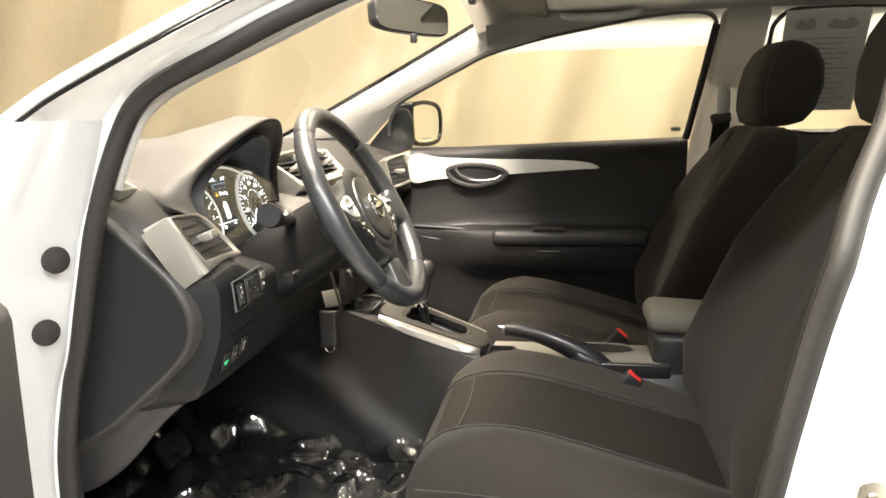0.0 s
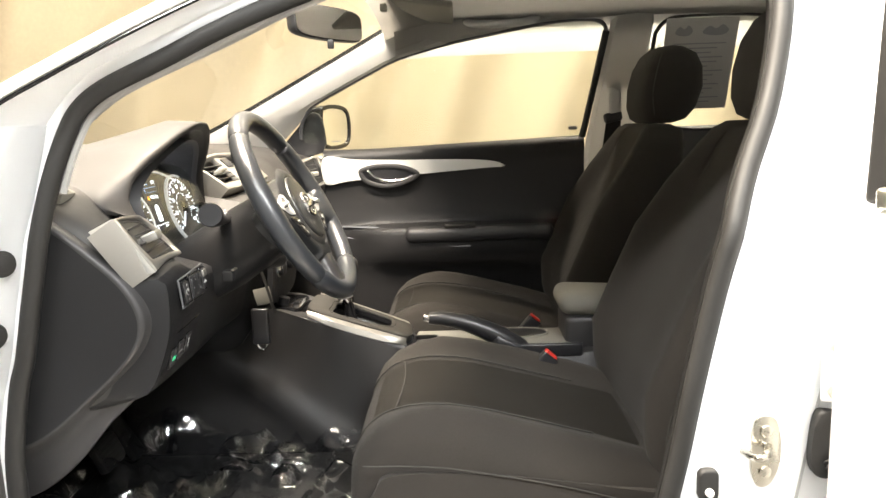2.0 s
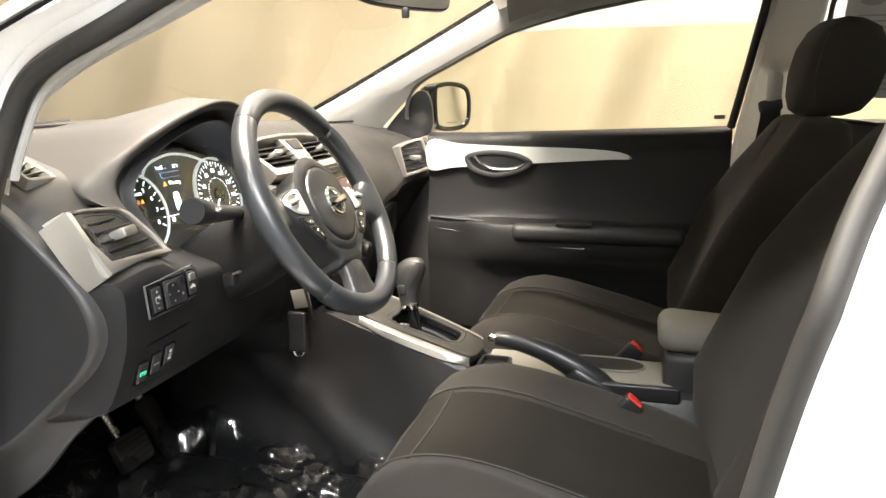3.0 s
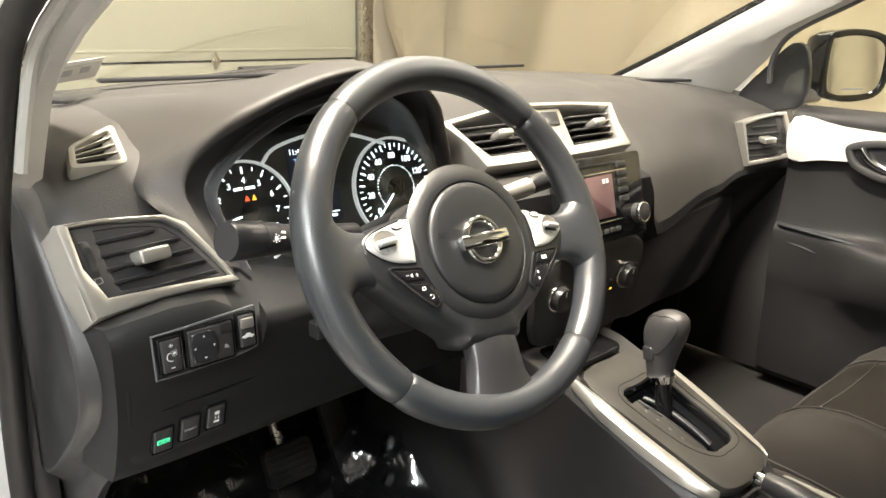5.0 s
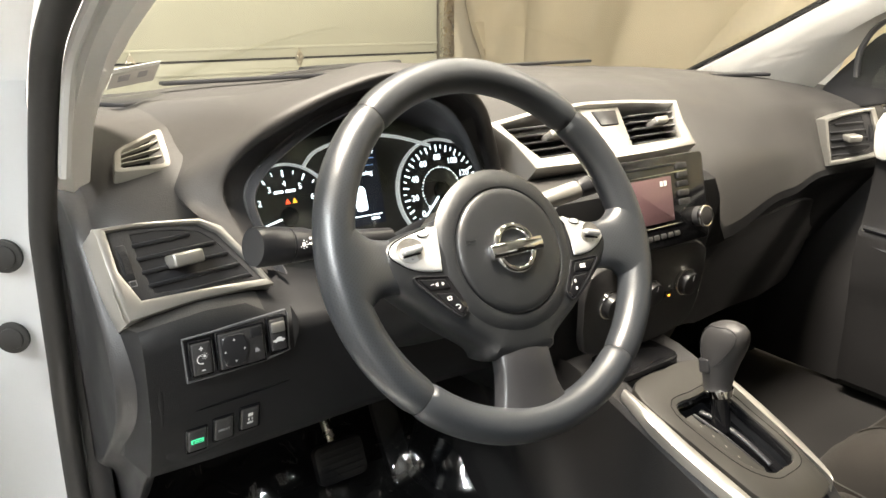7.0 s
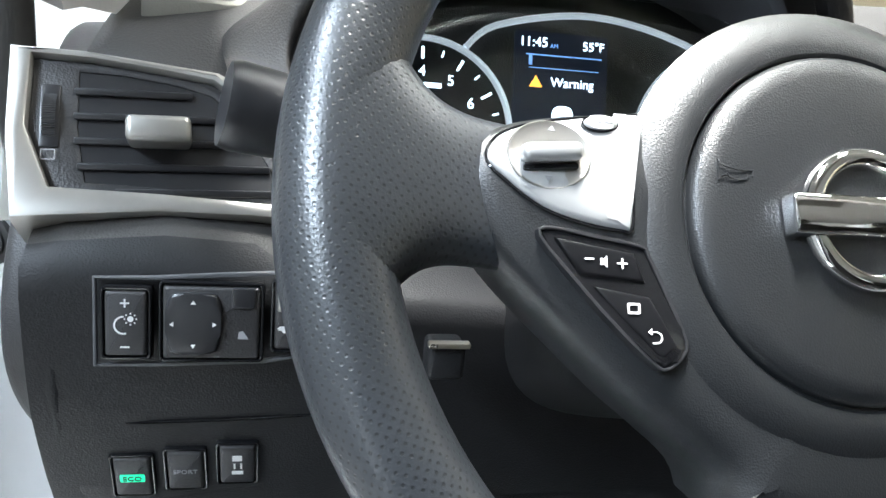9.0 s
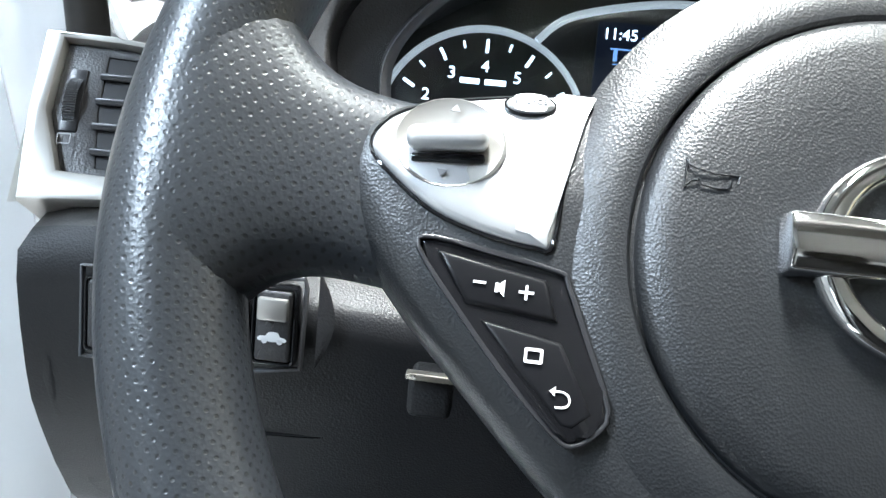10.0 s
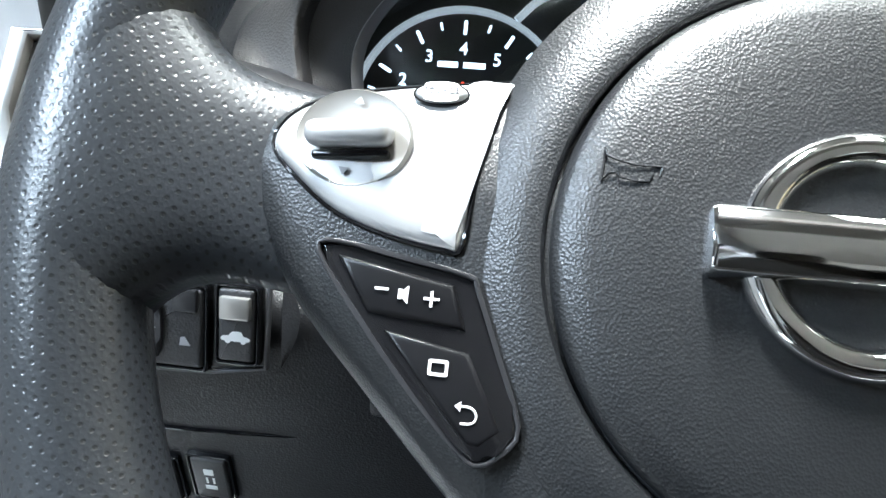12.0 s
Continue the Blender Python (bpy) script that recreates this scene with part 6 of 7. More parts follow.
        prof = [(-h, yf - 0.05), (-h + 0.008, yf + sidey * 0.6), (-h + 0.04, yf + sidey), (-h + 0.085, yf + sidey * 0.4), (-0.1, yf + 0.002), (0, yf), (0.1, yf + 0.002), (h - 0.085, yf + sidey * 0.4), (h - 0.04, yf + sidey), (h - 0.008, yf + sidey * 0.6), (h, yf - 0.05), (h - 0.02, yf - t), (0, yf - t - 0.01), (-h + 0.02, yf - t)]
        rows.append([Vector((x + p[0], p[1], z)) for p in smooth(prof, 3, True)])
    part("backrest", loft(rows), "fabric", th, angle=70)
    for s in (-1, 1):
        pts = []
        for z, w, sidey in ((0.54, 0.482, 0.012), (0.60, 0.505, 0.014), (0.68, 0.512, 0.012), (0.78, 0.512, 0.010), (0.88, 0.49, 0.008), (0.96, 0.452, 0.006)):
            yf = lean(z)
            pts.append((x + s * (w / 2 - 0.006), yf + sidey * 0.62, z))
        part("seam", tube(smooth(pts, 4), 0.0018, 6), "piping", th)
        part("seam", tube(smooth([(x + s * 0.135, lean(0.60) + 0.002, 0.60), (x + s * 0.14, lean(0.70) + 0.003, 0.70), (x + s * 0.135, lean(0.81) + 0.003, 0.81), (x + s * 0.12, lean(0.91) + 0.002, 0.91), (x + s * 0.10, lean(1.0) + 0.002, 1.0)], 4), 0.0016, 6), "piping", th)
    # headrest on two posts
    rows = []
    for z, w, f, r in ((1.070, 0.20, -0.765, -0.845), (1.080, 0.235, -0.752, -0.872), (1.11, 0.255, -0.745, -0.893), (1.16, 0.262, -0.748, -0.908), (1.21, 0.255, -0.760, -0.908), (1.245, 0.235, -0.778, -0.895), (1.262, 0.20, -0.797, -0.872), (1.267, 0.14, -0.815, -0.85)):
        h = w / 2
        prof = [(-h, (f + r) / 2), (-h + 0.012, f - 0.02), (-h + 0.05, f - 0.003), (0, f), (h - 0.05, f - 0.003), (h - 0.012, f - 0.02), (h, (f + r) / 2), (h - 0.015, r + 0.02), (h - 0.06, r), (-h + 0.06, r), (-h + 0.015, r + 0.02)]
        rows.append([Vector((x + p[0], p[1], z)) for p in smooth(prof, 3, True)])
    part("headrest", loft(rows), "fabric", th, "charcoal cloth headrest", angle=70)
    for s in (-1, 1):
        part("headrest_post", tube([(x + s * 0.075, -0.80, 1.03), (x + s * 0.075, -0.815, 1.10)], 0.006, 10), "steel", th)
        part("headrest_seam", tube(smooth([(x + s * 0.122, -0.775, 1.09), (x + s * 0.125, -0.77, 1.15), (x + s * 0.118, -0.785, 1.22), (x + s * 0.10, -0.80, 1.25)], 4), 0.0014, 6), "piping", th)
    return th


s1 = seat(-0.37, "charcoal cloth driver seat with grey seams")
s2 = copy_thing(s1, Matrix.Translation((0.37, -0.318, FLOOR - 0.012)))
s1.location.y -= 0.026
tagged(s2, "charcoal cloth passenger seat with grey seams")

# seat belt buckles
def buckle(x, y, z, lean, label):
    th = thing("seat_belt_buckle", (x, y - 0.03, z - 0.10), label, "seat belt buckle", "front seat belt buckles")
    mm = Matrix.Translation((x, y, z)) @ pose(0, 0, 0, lean)
    bm = box((0, 0, -0.035), (0.026, 0.036, 0.078), 0.005, None, 3)
    bmesh.ops.transform(bm, matrix=mm, verts=bm.verts[:])
    part("housing", bm, "smooth", th)
    bm = box((0, 0.002, 0.003), (0.019, 0.029, 0.010), 0.003, None, 3)
    bmesh.ops.transform(bm, matrix=mm, verts=bm.verts[:])
    part("release_button", bm, "red", th, "bright red release button")
    bm = box((0, -0.012, -0.12), (0.010, 0.025, 0.12), 0.003, pose(0, 0, 0, -8))
    bmesh.ops.transform(bm, matrix=mm, verts=bm.verts[:])
    part("strap", bm, "belt", th)


buckle(-0.182, -0.452, 0.590, 40, "black seat belt buckle with red button beside the driver seat")
buckle(0.125, -0.45, 0.585, 40, "black seat belt buckle with red button beside the passenger seat")

# shoulder belts
def shoulder_belt(s, label):
    th = thing("seat_belt", (s * 0.585, -0.74, 0.5), label, "seat belt", "shoulder belts")
    pts = smooth([(0.592, -0.740, 1.07), (0.60, -0.738, 1.03), (0.612, -0.72, 0.9), (0.615, -0.69, 0.75), (0.605, -0.66, 0.6), (0.60, -0.65, 0.46)], 5)
    rows = [[Vector((s * (p.x), p.y + u * 0.023, p.z)) for u in (-1, 0, 1)] for p in pts]
    bm = loft(rows, ring_closed=False)
    bmesh.ops.solidify(bm, geom=bm.faces[:], thickness=0.002)
    part("webbing", bm, "belt", th)
    part("guide", box((s * 0.592, -0.738, 1.075), (0.022, 0.055, 0.030), 0.008, pose(0, 0, 0, -12), 3), "plastic", th, "black belt guide")
    part("anchor_cover", box((s * 0.590, -0.744, 1.13), (0.016, 0.034, 0.10), 0.006, None, 3), "trim", th)
    part("tongue", box((s * 0.60, -0.665, 0.66), (0.006, 0.05, 0.03), 0.002), "steel", th)


shoulder_belt(1, "black shoulder belt on the passenger pillar")

# white plastic clip between the driver's cushion and backrest
cp = thing("seat_clip", (-0.222, -0.546, 0.51), "small white plastic clip between seat cushion and backrest", "clip")
part("body", box((-0.222, -0.546, 0.522), (0.010, 0.012, 0.020), 0.003, pose(0, 0, 0, 25), 3), "white", cp)

# ---- center console ----
con = thing("center_console", (-0.02, -0.2, FLOOR), "dark plastic center console with silver edged shifter surround", "console")
CX = -0.03
# body of the console: section widens to the floor
rows = []
for y, top, wt, wb in ((0.24, 0.70, 0.10, 0.16), (0.12, 0.685, 0.098, 0.16), (0.06, 0.668, 0.095, 0.16), (-0.06, 0.626, 0.086, 0.155), (-0.14, 0.597, 0.078, 0.15), (-0.16, 0.575, 0.08, 0.15), (-0.30, 0.570, 0.085, 0.15), (-0.46, 0.575, 0.085, 0.15), (-0.60, 0.575, 0.085, 0.15), (-0.78, 0.56, 0.085, 0.15)):
    dip = 0.034 if -0.15 < y < 0.10 else 0.0
    prof = [(-wb, FLOOR - 0.01), (-wb + 0.006, FLOOR + 0.06), (-wt - 0.016, top - 0.06), (-wt - 0.008, top - 0.015), (-wt + 0.004, top), (-0.054, top), (-0.053, top - dip), (0, top + 0.002 - dip), (0.053, top - dip), (0.054, top), (wt - 0.004, top), (wt + 0.008, top - 0.015), (wt + 0.016, top - 0.06), (wb - 0.006, FLOOR + 0.06), (wb, FLOOR - 0.01)]
    rows.append([Vector((CX + px, y, pz)) for px, pz in prof])
part("body", loft(rows), "plastic", con, angle=30)
# footwell side panel with a raised rib
rows = []
for i in range(22):
    y = lerp(0.46, -0.14, i / 21)
    top = 0.70 + min(0, (y - 0.14)) * 0.36
    row = []
    for k in range(16):
        z = lerp(top, FLOOR - 0.01, k / 15)
        line = 0.615 + (y - 0.27) * 0.74
        ridge = 0.020 * math.exp(-(((z - line) / 0.035) ** 2))
        row.append(Vector((lerp(-0.138, -0.205, k / 15) + 0.03 * max(0, 0.05 - y) - ridge, y, z)))
    rows.append(row)
bm = loft(rows, ring_closed=False)
bmesh.ops.solidify(bm, geom=bm.faces[:], thickness=0.006)
part("side_panel", bm, "plastic", con)

# shifter surround
SH = frame_at((CX, -0.028, 0.6415), (1, 0, 0), (0, 0.205, 0.072))
gate_out = smooth([(-0.072, 0.10), (0.0, 0.112), (0.072, 0.10), (0.070, 0.0), (0.056, -0.105), (0.04, -0.125), (0.0, -0.130), (-0.04, -0.125), (-0.056, -0.105), (-0.070, 0.0)], 4, True)
gate_in = smooth([(-0.040, 0.052), (0.0, 0.056), (0.044, 0.052), (0.048, 0.0), (0.048, -0.055), (0.040, -0.075), (0.010, -0.078), (-0.010, -0.075), (-0.030, -0.05), (-0.040, 0.0)], 4, True)
part("shift_surround", ring_of(gate_out, gate_in, 0.016, SH @ Matrix.Translation((0, 0, -0.004)), bevel=0.0025), "taupe", con, "dark satin shifter surround")
part("surround_seam", ring_of(shrink(gate_in, -0.0095), shrink(gate_in, -0.0085), 0.0006, SH @ Matrix.Translation((0, 0, 0.0118))), "gloss", con)
part("gate_lip", ring_of(shrink(gate_in, -0.001), shrink(gate_in, 0.0015), 0.012, SH @ Matrix.Translation((0, 0, -0.003)), bevel=0.0006), "gloss", con, "gloss black gate lip")
part("shift_well", prism(shrink(gate_in, -0.002), 0.004, SH @ Matrix.Translation((0, 0, -0.022))), "gloss", con)
part("slot_ridge", tube([SH @ Vector(p) for p in smooth([(0.016, 0.046, -0.014), (0.020, 0.02, -0.008), (0.024, -0.02, -0.006), (0.026, -0.06, -0.009)], 5)], 0.0042, 10, flat=0.8), "smooth", con, "curved black ridge beside the slot")
part("slot_edge", tube([SH @ Vector(p) for p in smooth([(-0.003, 0.044, -0.010), (0.000, 0.0, -0.005), (0.003, -0.03, -0.005), (0.008, -0.062, -0.008)], 5)], 0.0022, 8), "smooth", con)
part("gate_plate", prism([(-0.036, 0.040), (-0.014, 0.042), (-0.014, 0.022), (-0.008, 0.022), (-0.008, 0.004), (-0.002, 0.004), (0.004, -0.066), (-0.006, -0.066), (-0.026, -0.045), (-0.036, 0.0)], 0.003, SH @ Matrix.Translation((0, 0, -0.006)), 0.0008), "taupe", con, "stepped shift gate plate")
for i in range(5):
    part("gate_mark", prism(rounded(0.0016, 0.0032, 0.0003, 2), 0.0003, SH @ Matrix.Translation((-0.018 + 0.002 * i, 0.022 - 0.019 * i, -0.0029))), "lid", con)
for s in (-1, 1):
    pts = [(s * 0.085, 0.105), (s * 0.083, 0.0), (s * 0.072, -0.098), (s * 0.062, -0.120)]
    tr = [SH @ Vector((*p, 0.006)) for p in smooth(pts, 5)]
    rows = []
    for i, p in enumerate(tr):
        f = min(1, (len(tr) - 1 - i) / 8 + 0.12) * min(1.0, 0.5 + i / 6)
        rows.append([p + Vector((s * dx, 0, dz)) for dx, dz in ((-0.009 * f, 0.004), (0.0, 0.005), (0.008 * f, 0.0), (0.011 * f, -0.012 * f), (0.0, -0.02))])
    part("edge_trim", loft(rows), "satin", con, "bright silver edge trim")
# pocket ahead of the shifter
part("pocket", prism(rounded(0.13, 0.07, 0.02, 4), 0.01, frame_at((CX, 0.125, 0.679), (1, 0, 0), (0, 1, 0.05)), 0.004), "gloss", con)
part("socket", tube([(-0.06, 0.135, 0.688), (-0.06, 0.13, 0.706)], 0.013, 20), "smooth", con)
# bin and cup holders behind the shifter
part("deck", box((CX, -0.34, 0.576), (0.165, 0.36, 0.02), 0.006), "lid", con, "pale grey console deck")
part("bin", ring_of(rounded(0.075, 0.06, 0.01), rounded(0.062, 0.048, 0.008), 0.014, frame_at((-0.055, -0.185, 0.583), (1, 0, 0), (0, 1, 0)), bevel=0.003), "smooth", con)
part("bin_floor", prism(rounded(0.064, 0.05, 0.008), 0.002, frame_at((-0.055, -0.185, 0.5855), (1, 0, 0), (0, 1, 0))), "face", con)
CUP = frame_at((0.008, -0.385, 0.583), (1, 0, 0), (0, 1, 0))
oval = smooth([(-0.038, 0.0), (-0.034, 0.055), (-0.012, 0.082), (0.018, 0.078), (0.036, 0.045), (0.040, -0.01), (0.034, -0.06), (0.008, -0.084), (-0.022, -0.076), (-0.036, -0.04)], 4, True)
part("cup_holder", ring_of(oval, shrink(oval, 0.004), 0.007, CUP, bevel=0.002), "lid", con)
part("cup_well", prism(shrink(oval, 0.003), 0.002, CUP @ Matrix.Translation((0, 0, 0.0025))), "face", con)
part("deck_edge", box((-0.115, -0.40, 0.583), (0.012, 0.26, 0.03), 0.005, None, 3), "smooth", con)
# armrest
ar = thing("console_armrest", (0.0, -0.62, 0.57), "pale grey padded console armrest", "armrest")
part("box", box((0.0, -0.63, 0.60), (0.15, 0.26, 0.09), 0.015, None, 3), "plastic", ar)
part("lid", box((0.0, -0.630, 0.664), (0.150, 0.285, 0.052), 0.025, pose(0, 0, 0, 3), 5), "lid", ar, "pale grey padded lid")

# gear selector
gs = thing("gear_selector", (0.0, -0.02, 0.632), "black leather gear selector with a chrome collar", "gear selector")
tilt = pose(0, 0, 0, -12, 0, 0)
GS = Matrix.Translation((-0.012, -0.014, 0.632)) @ tilt
rows = []
for z, rx, ry, dy in ((0.0, 0.010, 0.012, 0), (0.05, 0.011, 0.013, 0), (0.056, 0.016, 0.017, 0)):
    rows.append([GS @ Vector((rx * math.cos(a), dy + ry * math.sin(a), z)) for a in [2 * math.pi * i / 24 for i in range(24)]])
part("shaft", loft(rows), "gloss", gs)
part("collar", tube([GS @ Vector((0, 0, 0.048)), GS @ Vector((0, 0, 0.058))], [0.0165, 0.018], 24), "chrome", gs)
rows = []
for z, rx, ry, dy in ((0.056, 0.0150, 0.0180, 0.003), (0.075, 0.0172, 0.0215, 0.0), (0.095, 0.0197, 0.0262, -0.005), (0.112, 0.0216, 0.0312, -0.010), (0.126, 0.0218, 0.0328, -0.014), (0.138, 0.0195, 0.0300, -0.0175), (0.145, 0.0150, 0.0235, -0.0195), (0.1495, 0.0085, 0.013, -0.020), (0.151, 0.003, 0.005, -0.020)):
    rows.append([GS @ Vector((rx * math.cos(a), dy + ry * math.sin(a), z)) for a in [2 * math.pi * i / 32 for i in range(32)]])
part("knob", loft(rows), "plastic", gs, "dark leather knob", angle=70)
part("release_button", box((0, 0, 0), (0.008, 0.016, 0.020), 0.003, GS @ Matrix.Translation((-0.0175, 0.006, 0.092)), 3), "smooth", gs)
up = [rows[i][k] for i, k in ((2, 14), (3, 12), (4, 11), (5, 11), (6, 12), (6, 15), (6, 18), (5, 20), (4, 20), (3, 19), (2, 17))]
part("knob_seam", tube(smooth(up, 5, True), 0.0007, 6, True), "smooth", gs)

# parking brake
pb = thing("parking_brake", (-0.095, -0.36, 0.575), "black parking brake lever with a chrome button", "parking brake")
pts = smooth([(-0.098, -0.196, 0.657), (-0.098, -0.23, 0.655), (-0.098, -0.28, 0.643), (-0.098, -0.33, 0.622), (-0.098, -0.375, 0.596), (-0.098, -0.40, 0.575)], 4)
part("lever", tube(pts, [lerp(0.0125, 0.0235, min(1, i / 14)) for i in range(len(pts))], 18), "smooth", pb, angle=70)
part("button", tube([(-0.098, -0.183, 0.6575), (-0.098, -0.187, 0.6575), (-0.098, -0.198, 0.6565)], [0.006, 0.008, 0.008], 16), "chrome", pb)
part("boot", box((-0.098, -0.375, 0.583), (0.055, 0.10, 0.05), 0.016, pose(0, 0, 0, 28), 3), "smooth", pb)

# ---- footwell ----
pd = thing("brake_pedal", (-0.35, 0.45, 0.45), "ribbed black brake pedal", "pedal", "pedals")
PM = frame_at((-0.352, 0.43, 0.475), (1, 0, 0), (0, 0.45, 1))
part("pad", prism(rounded(0.085, 0.062, 0.012), 0.014, PM, 0.004), "rubber", pd)
for i in range(5):
    part("rib", box((0, 0, 0), (0.07, 0.004, 0.004), 0.001, PM @ Matrix.Translation((0, -0.02 + i * 0.010, 0.0145))), "rubber", pd)
part("arm", tube(smooth([(-0.352, 0.445, 0.485), (-0.352, 0.50, 0.58), (-0.352, 0.52, 0.70)], 4), 0.009, 10), "steel", pd)
pd = thing("accelerator_pedal", (-0.25, 0.42, 0.42), "long black rubber accelerator pedal", "pedal", "pedals")
PM = frame_at((-0.245, 0.45, 0.47), (1, 0, 0), (0, 0.6, 1))
part("pad", prism(rounded(0.045, 0.13, 0.012), 0.014, PM, 0.004), "rubber", pd)
part("arm", tube(smooth([(-0.245, 0.48, 0.52), (-0.245, 0.53, 0.62), (-0.25, 0.54, 0.70)], 4), 0.008, 10), "steel", pd)
part("footwell_wall", box((-0.05, 0.72, 0.56), (1.4, 0.03, 0.36), 0.01, pose(0, 0, 0, -18)), "carpet", None, "black carpeted footwell wall", kind="structure", category="wall")
part("firewall_ramp", box((-0.05, 0.60, 0.45), (1.4, 0.30, 0.03), 0.01, pose(0, 0, 0, 28)), "carpet", None, "black carpeted footwell slope", kind="structure", category="wall")
# crumpled clear plastic sheet over the driver's mat
mat_ob = thing("floor_mat", (-0.46, 0.2, FLOOR), "black rubber floor mat in the driver footwell", "floor mat")
part("mat", box((-0.46, 0.18, FLOOR + 0.006), (0.46, 0.60, 0.012), 0.005), "rubber", mat_ob)
random.seed(3)
rows = []
for i in range(90):
    row = []
    for j in range(76):
        x, y = lerp(-0.69, -0.205, j / 75), lerp(-0.14, 0.50, i / 89)
        q = Vector((x * 6, y * 8, 1.3))
        q2 = q + Vector((noise.noise(q * 1.7), noise.noise(q * 1.7 + Vector((9, 0, 0))), 0)) * 0.8
        ridge = abs(noise.noise(q2)) + 0.5 * abs(noise.noise(q2 * 2.3)) + 0.2 * abs(noise.noise(q2 * 5.1))
        z = FLOOR + 0.014 + 0.06 * max(0, 0.62 - ridge) + 0.03 * max(0, noise.noise(Vector((x * 4, y * 4, 5))))
        if y > 0.36:
            z += (y - 0.36) * 0.55
        z += 0.05 * max(0.0, (x + 0.32) / 0.12) * max(0.0, 1 - abs(y - 0.33) / 0.2)
        row.append(Vector((x, y, max(FLOOR + 0.014, z))))
    rows.append(row)
fs = thing("plastic_sheet", (-0.45, 0.18, FLOOR + 0.014), "crumpled clear plastic protective sheet over the mat", "plastic sheet")
part("film", loft(rows, ring_closed=False), "film", fs, angle=50)
tw = loft([[Vector((-0.20 + 0.012 * math.cos(a) * w + 0.006 * math.sin(k * 1.7), 0.36 + 0.01 * math.sin(a) * w, FLOOR + 0.01 + 0.018 * k)) for a in [2 * math.pi * i / 9 for i in range(9)]] for k, w in enumerate((1.6, 1.1, 0.8, 1.3, 1.7, 1.2))])
part("twist", tw, "film", fs, angle=14)

# ---- passenger door ----
pdoor = thing("passenger_door", (0.66, -0.2, 0.42), "closed passenger door with dark panel and silver strip", "car door")
# panel with its relief, from the sill up to the window line
PROF = [(0.695, 0.42), (0.645, 0.44), (0.635, 0.60), (0.600, 0.655), (0.590, 0.70), (0.597, 0.748), (0.618, 0.762), (0.636, 0.78), (0.646, 0.86), (0.642, 0.93), (0.636, 0.975), (0.648, 0.996), (0.672, 1.002)]
rows = []
for i in range(25):
    y = lerp(0.150, -0.66, i / 24)
    rest = max(0.0, min(1.0, (0.06 - y) / 0.10)) * max(0.0, min(1.0, (y + 0.62) / 0.05))
    lift = 0.02 * max(0.0, (-y) / 0.64)
    row = []
    for x, z in smooth([(p[0], p[1]) for p in PROF], 3):
        x2 = lerp(max(x, 0.636), x, 0.25 + 0.75 * rest) if 0.60 < z < 0.79 else x
        row.append(Vector((x2, y, z + (lift if z > 0.9 else 0))))
    rows.append(row)
bm = loft(rows, ring_closed=False)
bmesh.ops.solidify(bm, geom=bm.faces[:], thickness=-0.01)
part("panel", bm, "plastic", pdoor, angle=30)
DM = frame_at((0.640, 0, 0), (0, -1, 0), (0, 0, 1))
DMI = Matrix.Translation((0.640, 0, 0)) @ Matrix(((0, 0, -1, 0), (-1, 0, 0, 0), (0, 1, 0, 0), (0, 0, 0, 1)))
strip = smooth([(-0.146, 0.980), (-0.05, 0.972), (0.1, 0.966), (0.25, 0.963), (0.355, 0.957), (0.40, 0.947), (0.412, 0.936), (0.36, 0.934), (0.25, 0.927), (0.12, 0.919), (0.0, 0.912), (-0.08, 0.905), (-0.146, 0.898)], 4, True)
part("strip", prism(strip, 0.010, DMI @ Matrix.Translation((0, 0, -0.001)), 0.004, 3), "bright", pdoor, "pale silver door strip")
hb = smooth([(-0.038, 0.940), (0.0, 0.954), (0.05, 0.957), (0.11, 0.948), (0.150, 0.925), (0.125, 0.898), (0.05, 0.880), (-0.01, 0.893), (-0.034, 0.915)], 4, True)
part("handle_bezel", ring_of(hb, shrink(hb, 0.014), 0.016, DMI @ Matrix.Translation((0, 0, 0.002)), bevel=0.004), "plastic", pdoor, "dark handle bezel")
part("handle_cup", prism(shrink(hb, 0.013), 0.009, DMI @ Matrix.Translation((0, 0, 0.003)), 0.001), "face", pdoor)
hl = [DMI @ Vector((x, y, 0.014)) for x, y in smooth([(-0.012, 0.938), (0.01, 0.915), (0.05, 0.902), (0.10, 0.905), (0.128, 0.918)], 5)]
part("pull_handle", tube(hl, [lerp(0.0075, 0.0035, k / (len(hl) - 1)) for k in range(len(hl))], 14), "chrome", pdoor, "chrome inner door handle")
part("armrest_pad", box((0.600, -0.33, 0.735), (0.05, 0.46, 0.05), 0.022, None, 5), "plastic", pdoor, "padded dark armrest")
part("window_switch", box((0.594, -0.27, 0.763), (0.03, 0.095, 0.012), 0.003, pose(0, 0, 0, 0, -10), 2), "taupe", pdoor, "grey window switch")
part("panel_groove", tube(smooth([(0.628, 0.14, 0.765), (0.622, 0.0, 0.758), (0.612, -0.12, 0.748)], 5), 0.005, 8), "smooth", pdoor)
part("panel_groove", tube(smooth([(0.630, 0.14, 0.735), (0.622, 0.0, 0.716), (0.603, -0.12, 0.70), (0.59, -0.3, 0.695)], 5), 0.004, 8), "smooth", pdoor)
part("front_filler", box((0.700, 0.30, 0.66), (0.02, 0.34, 0.50), 0.006), "plastic", pdoor)
part("door_skin", box((0.80, -0.2, 0.68), (0.06, 0.98, 0.6), 0.02), "paint", pdoor, "white door outer skin")
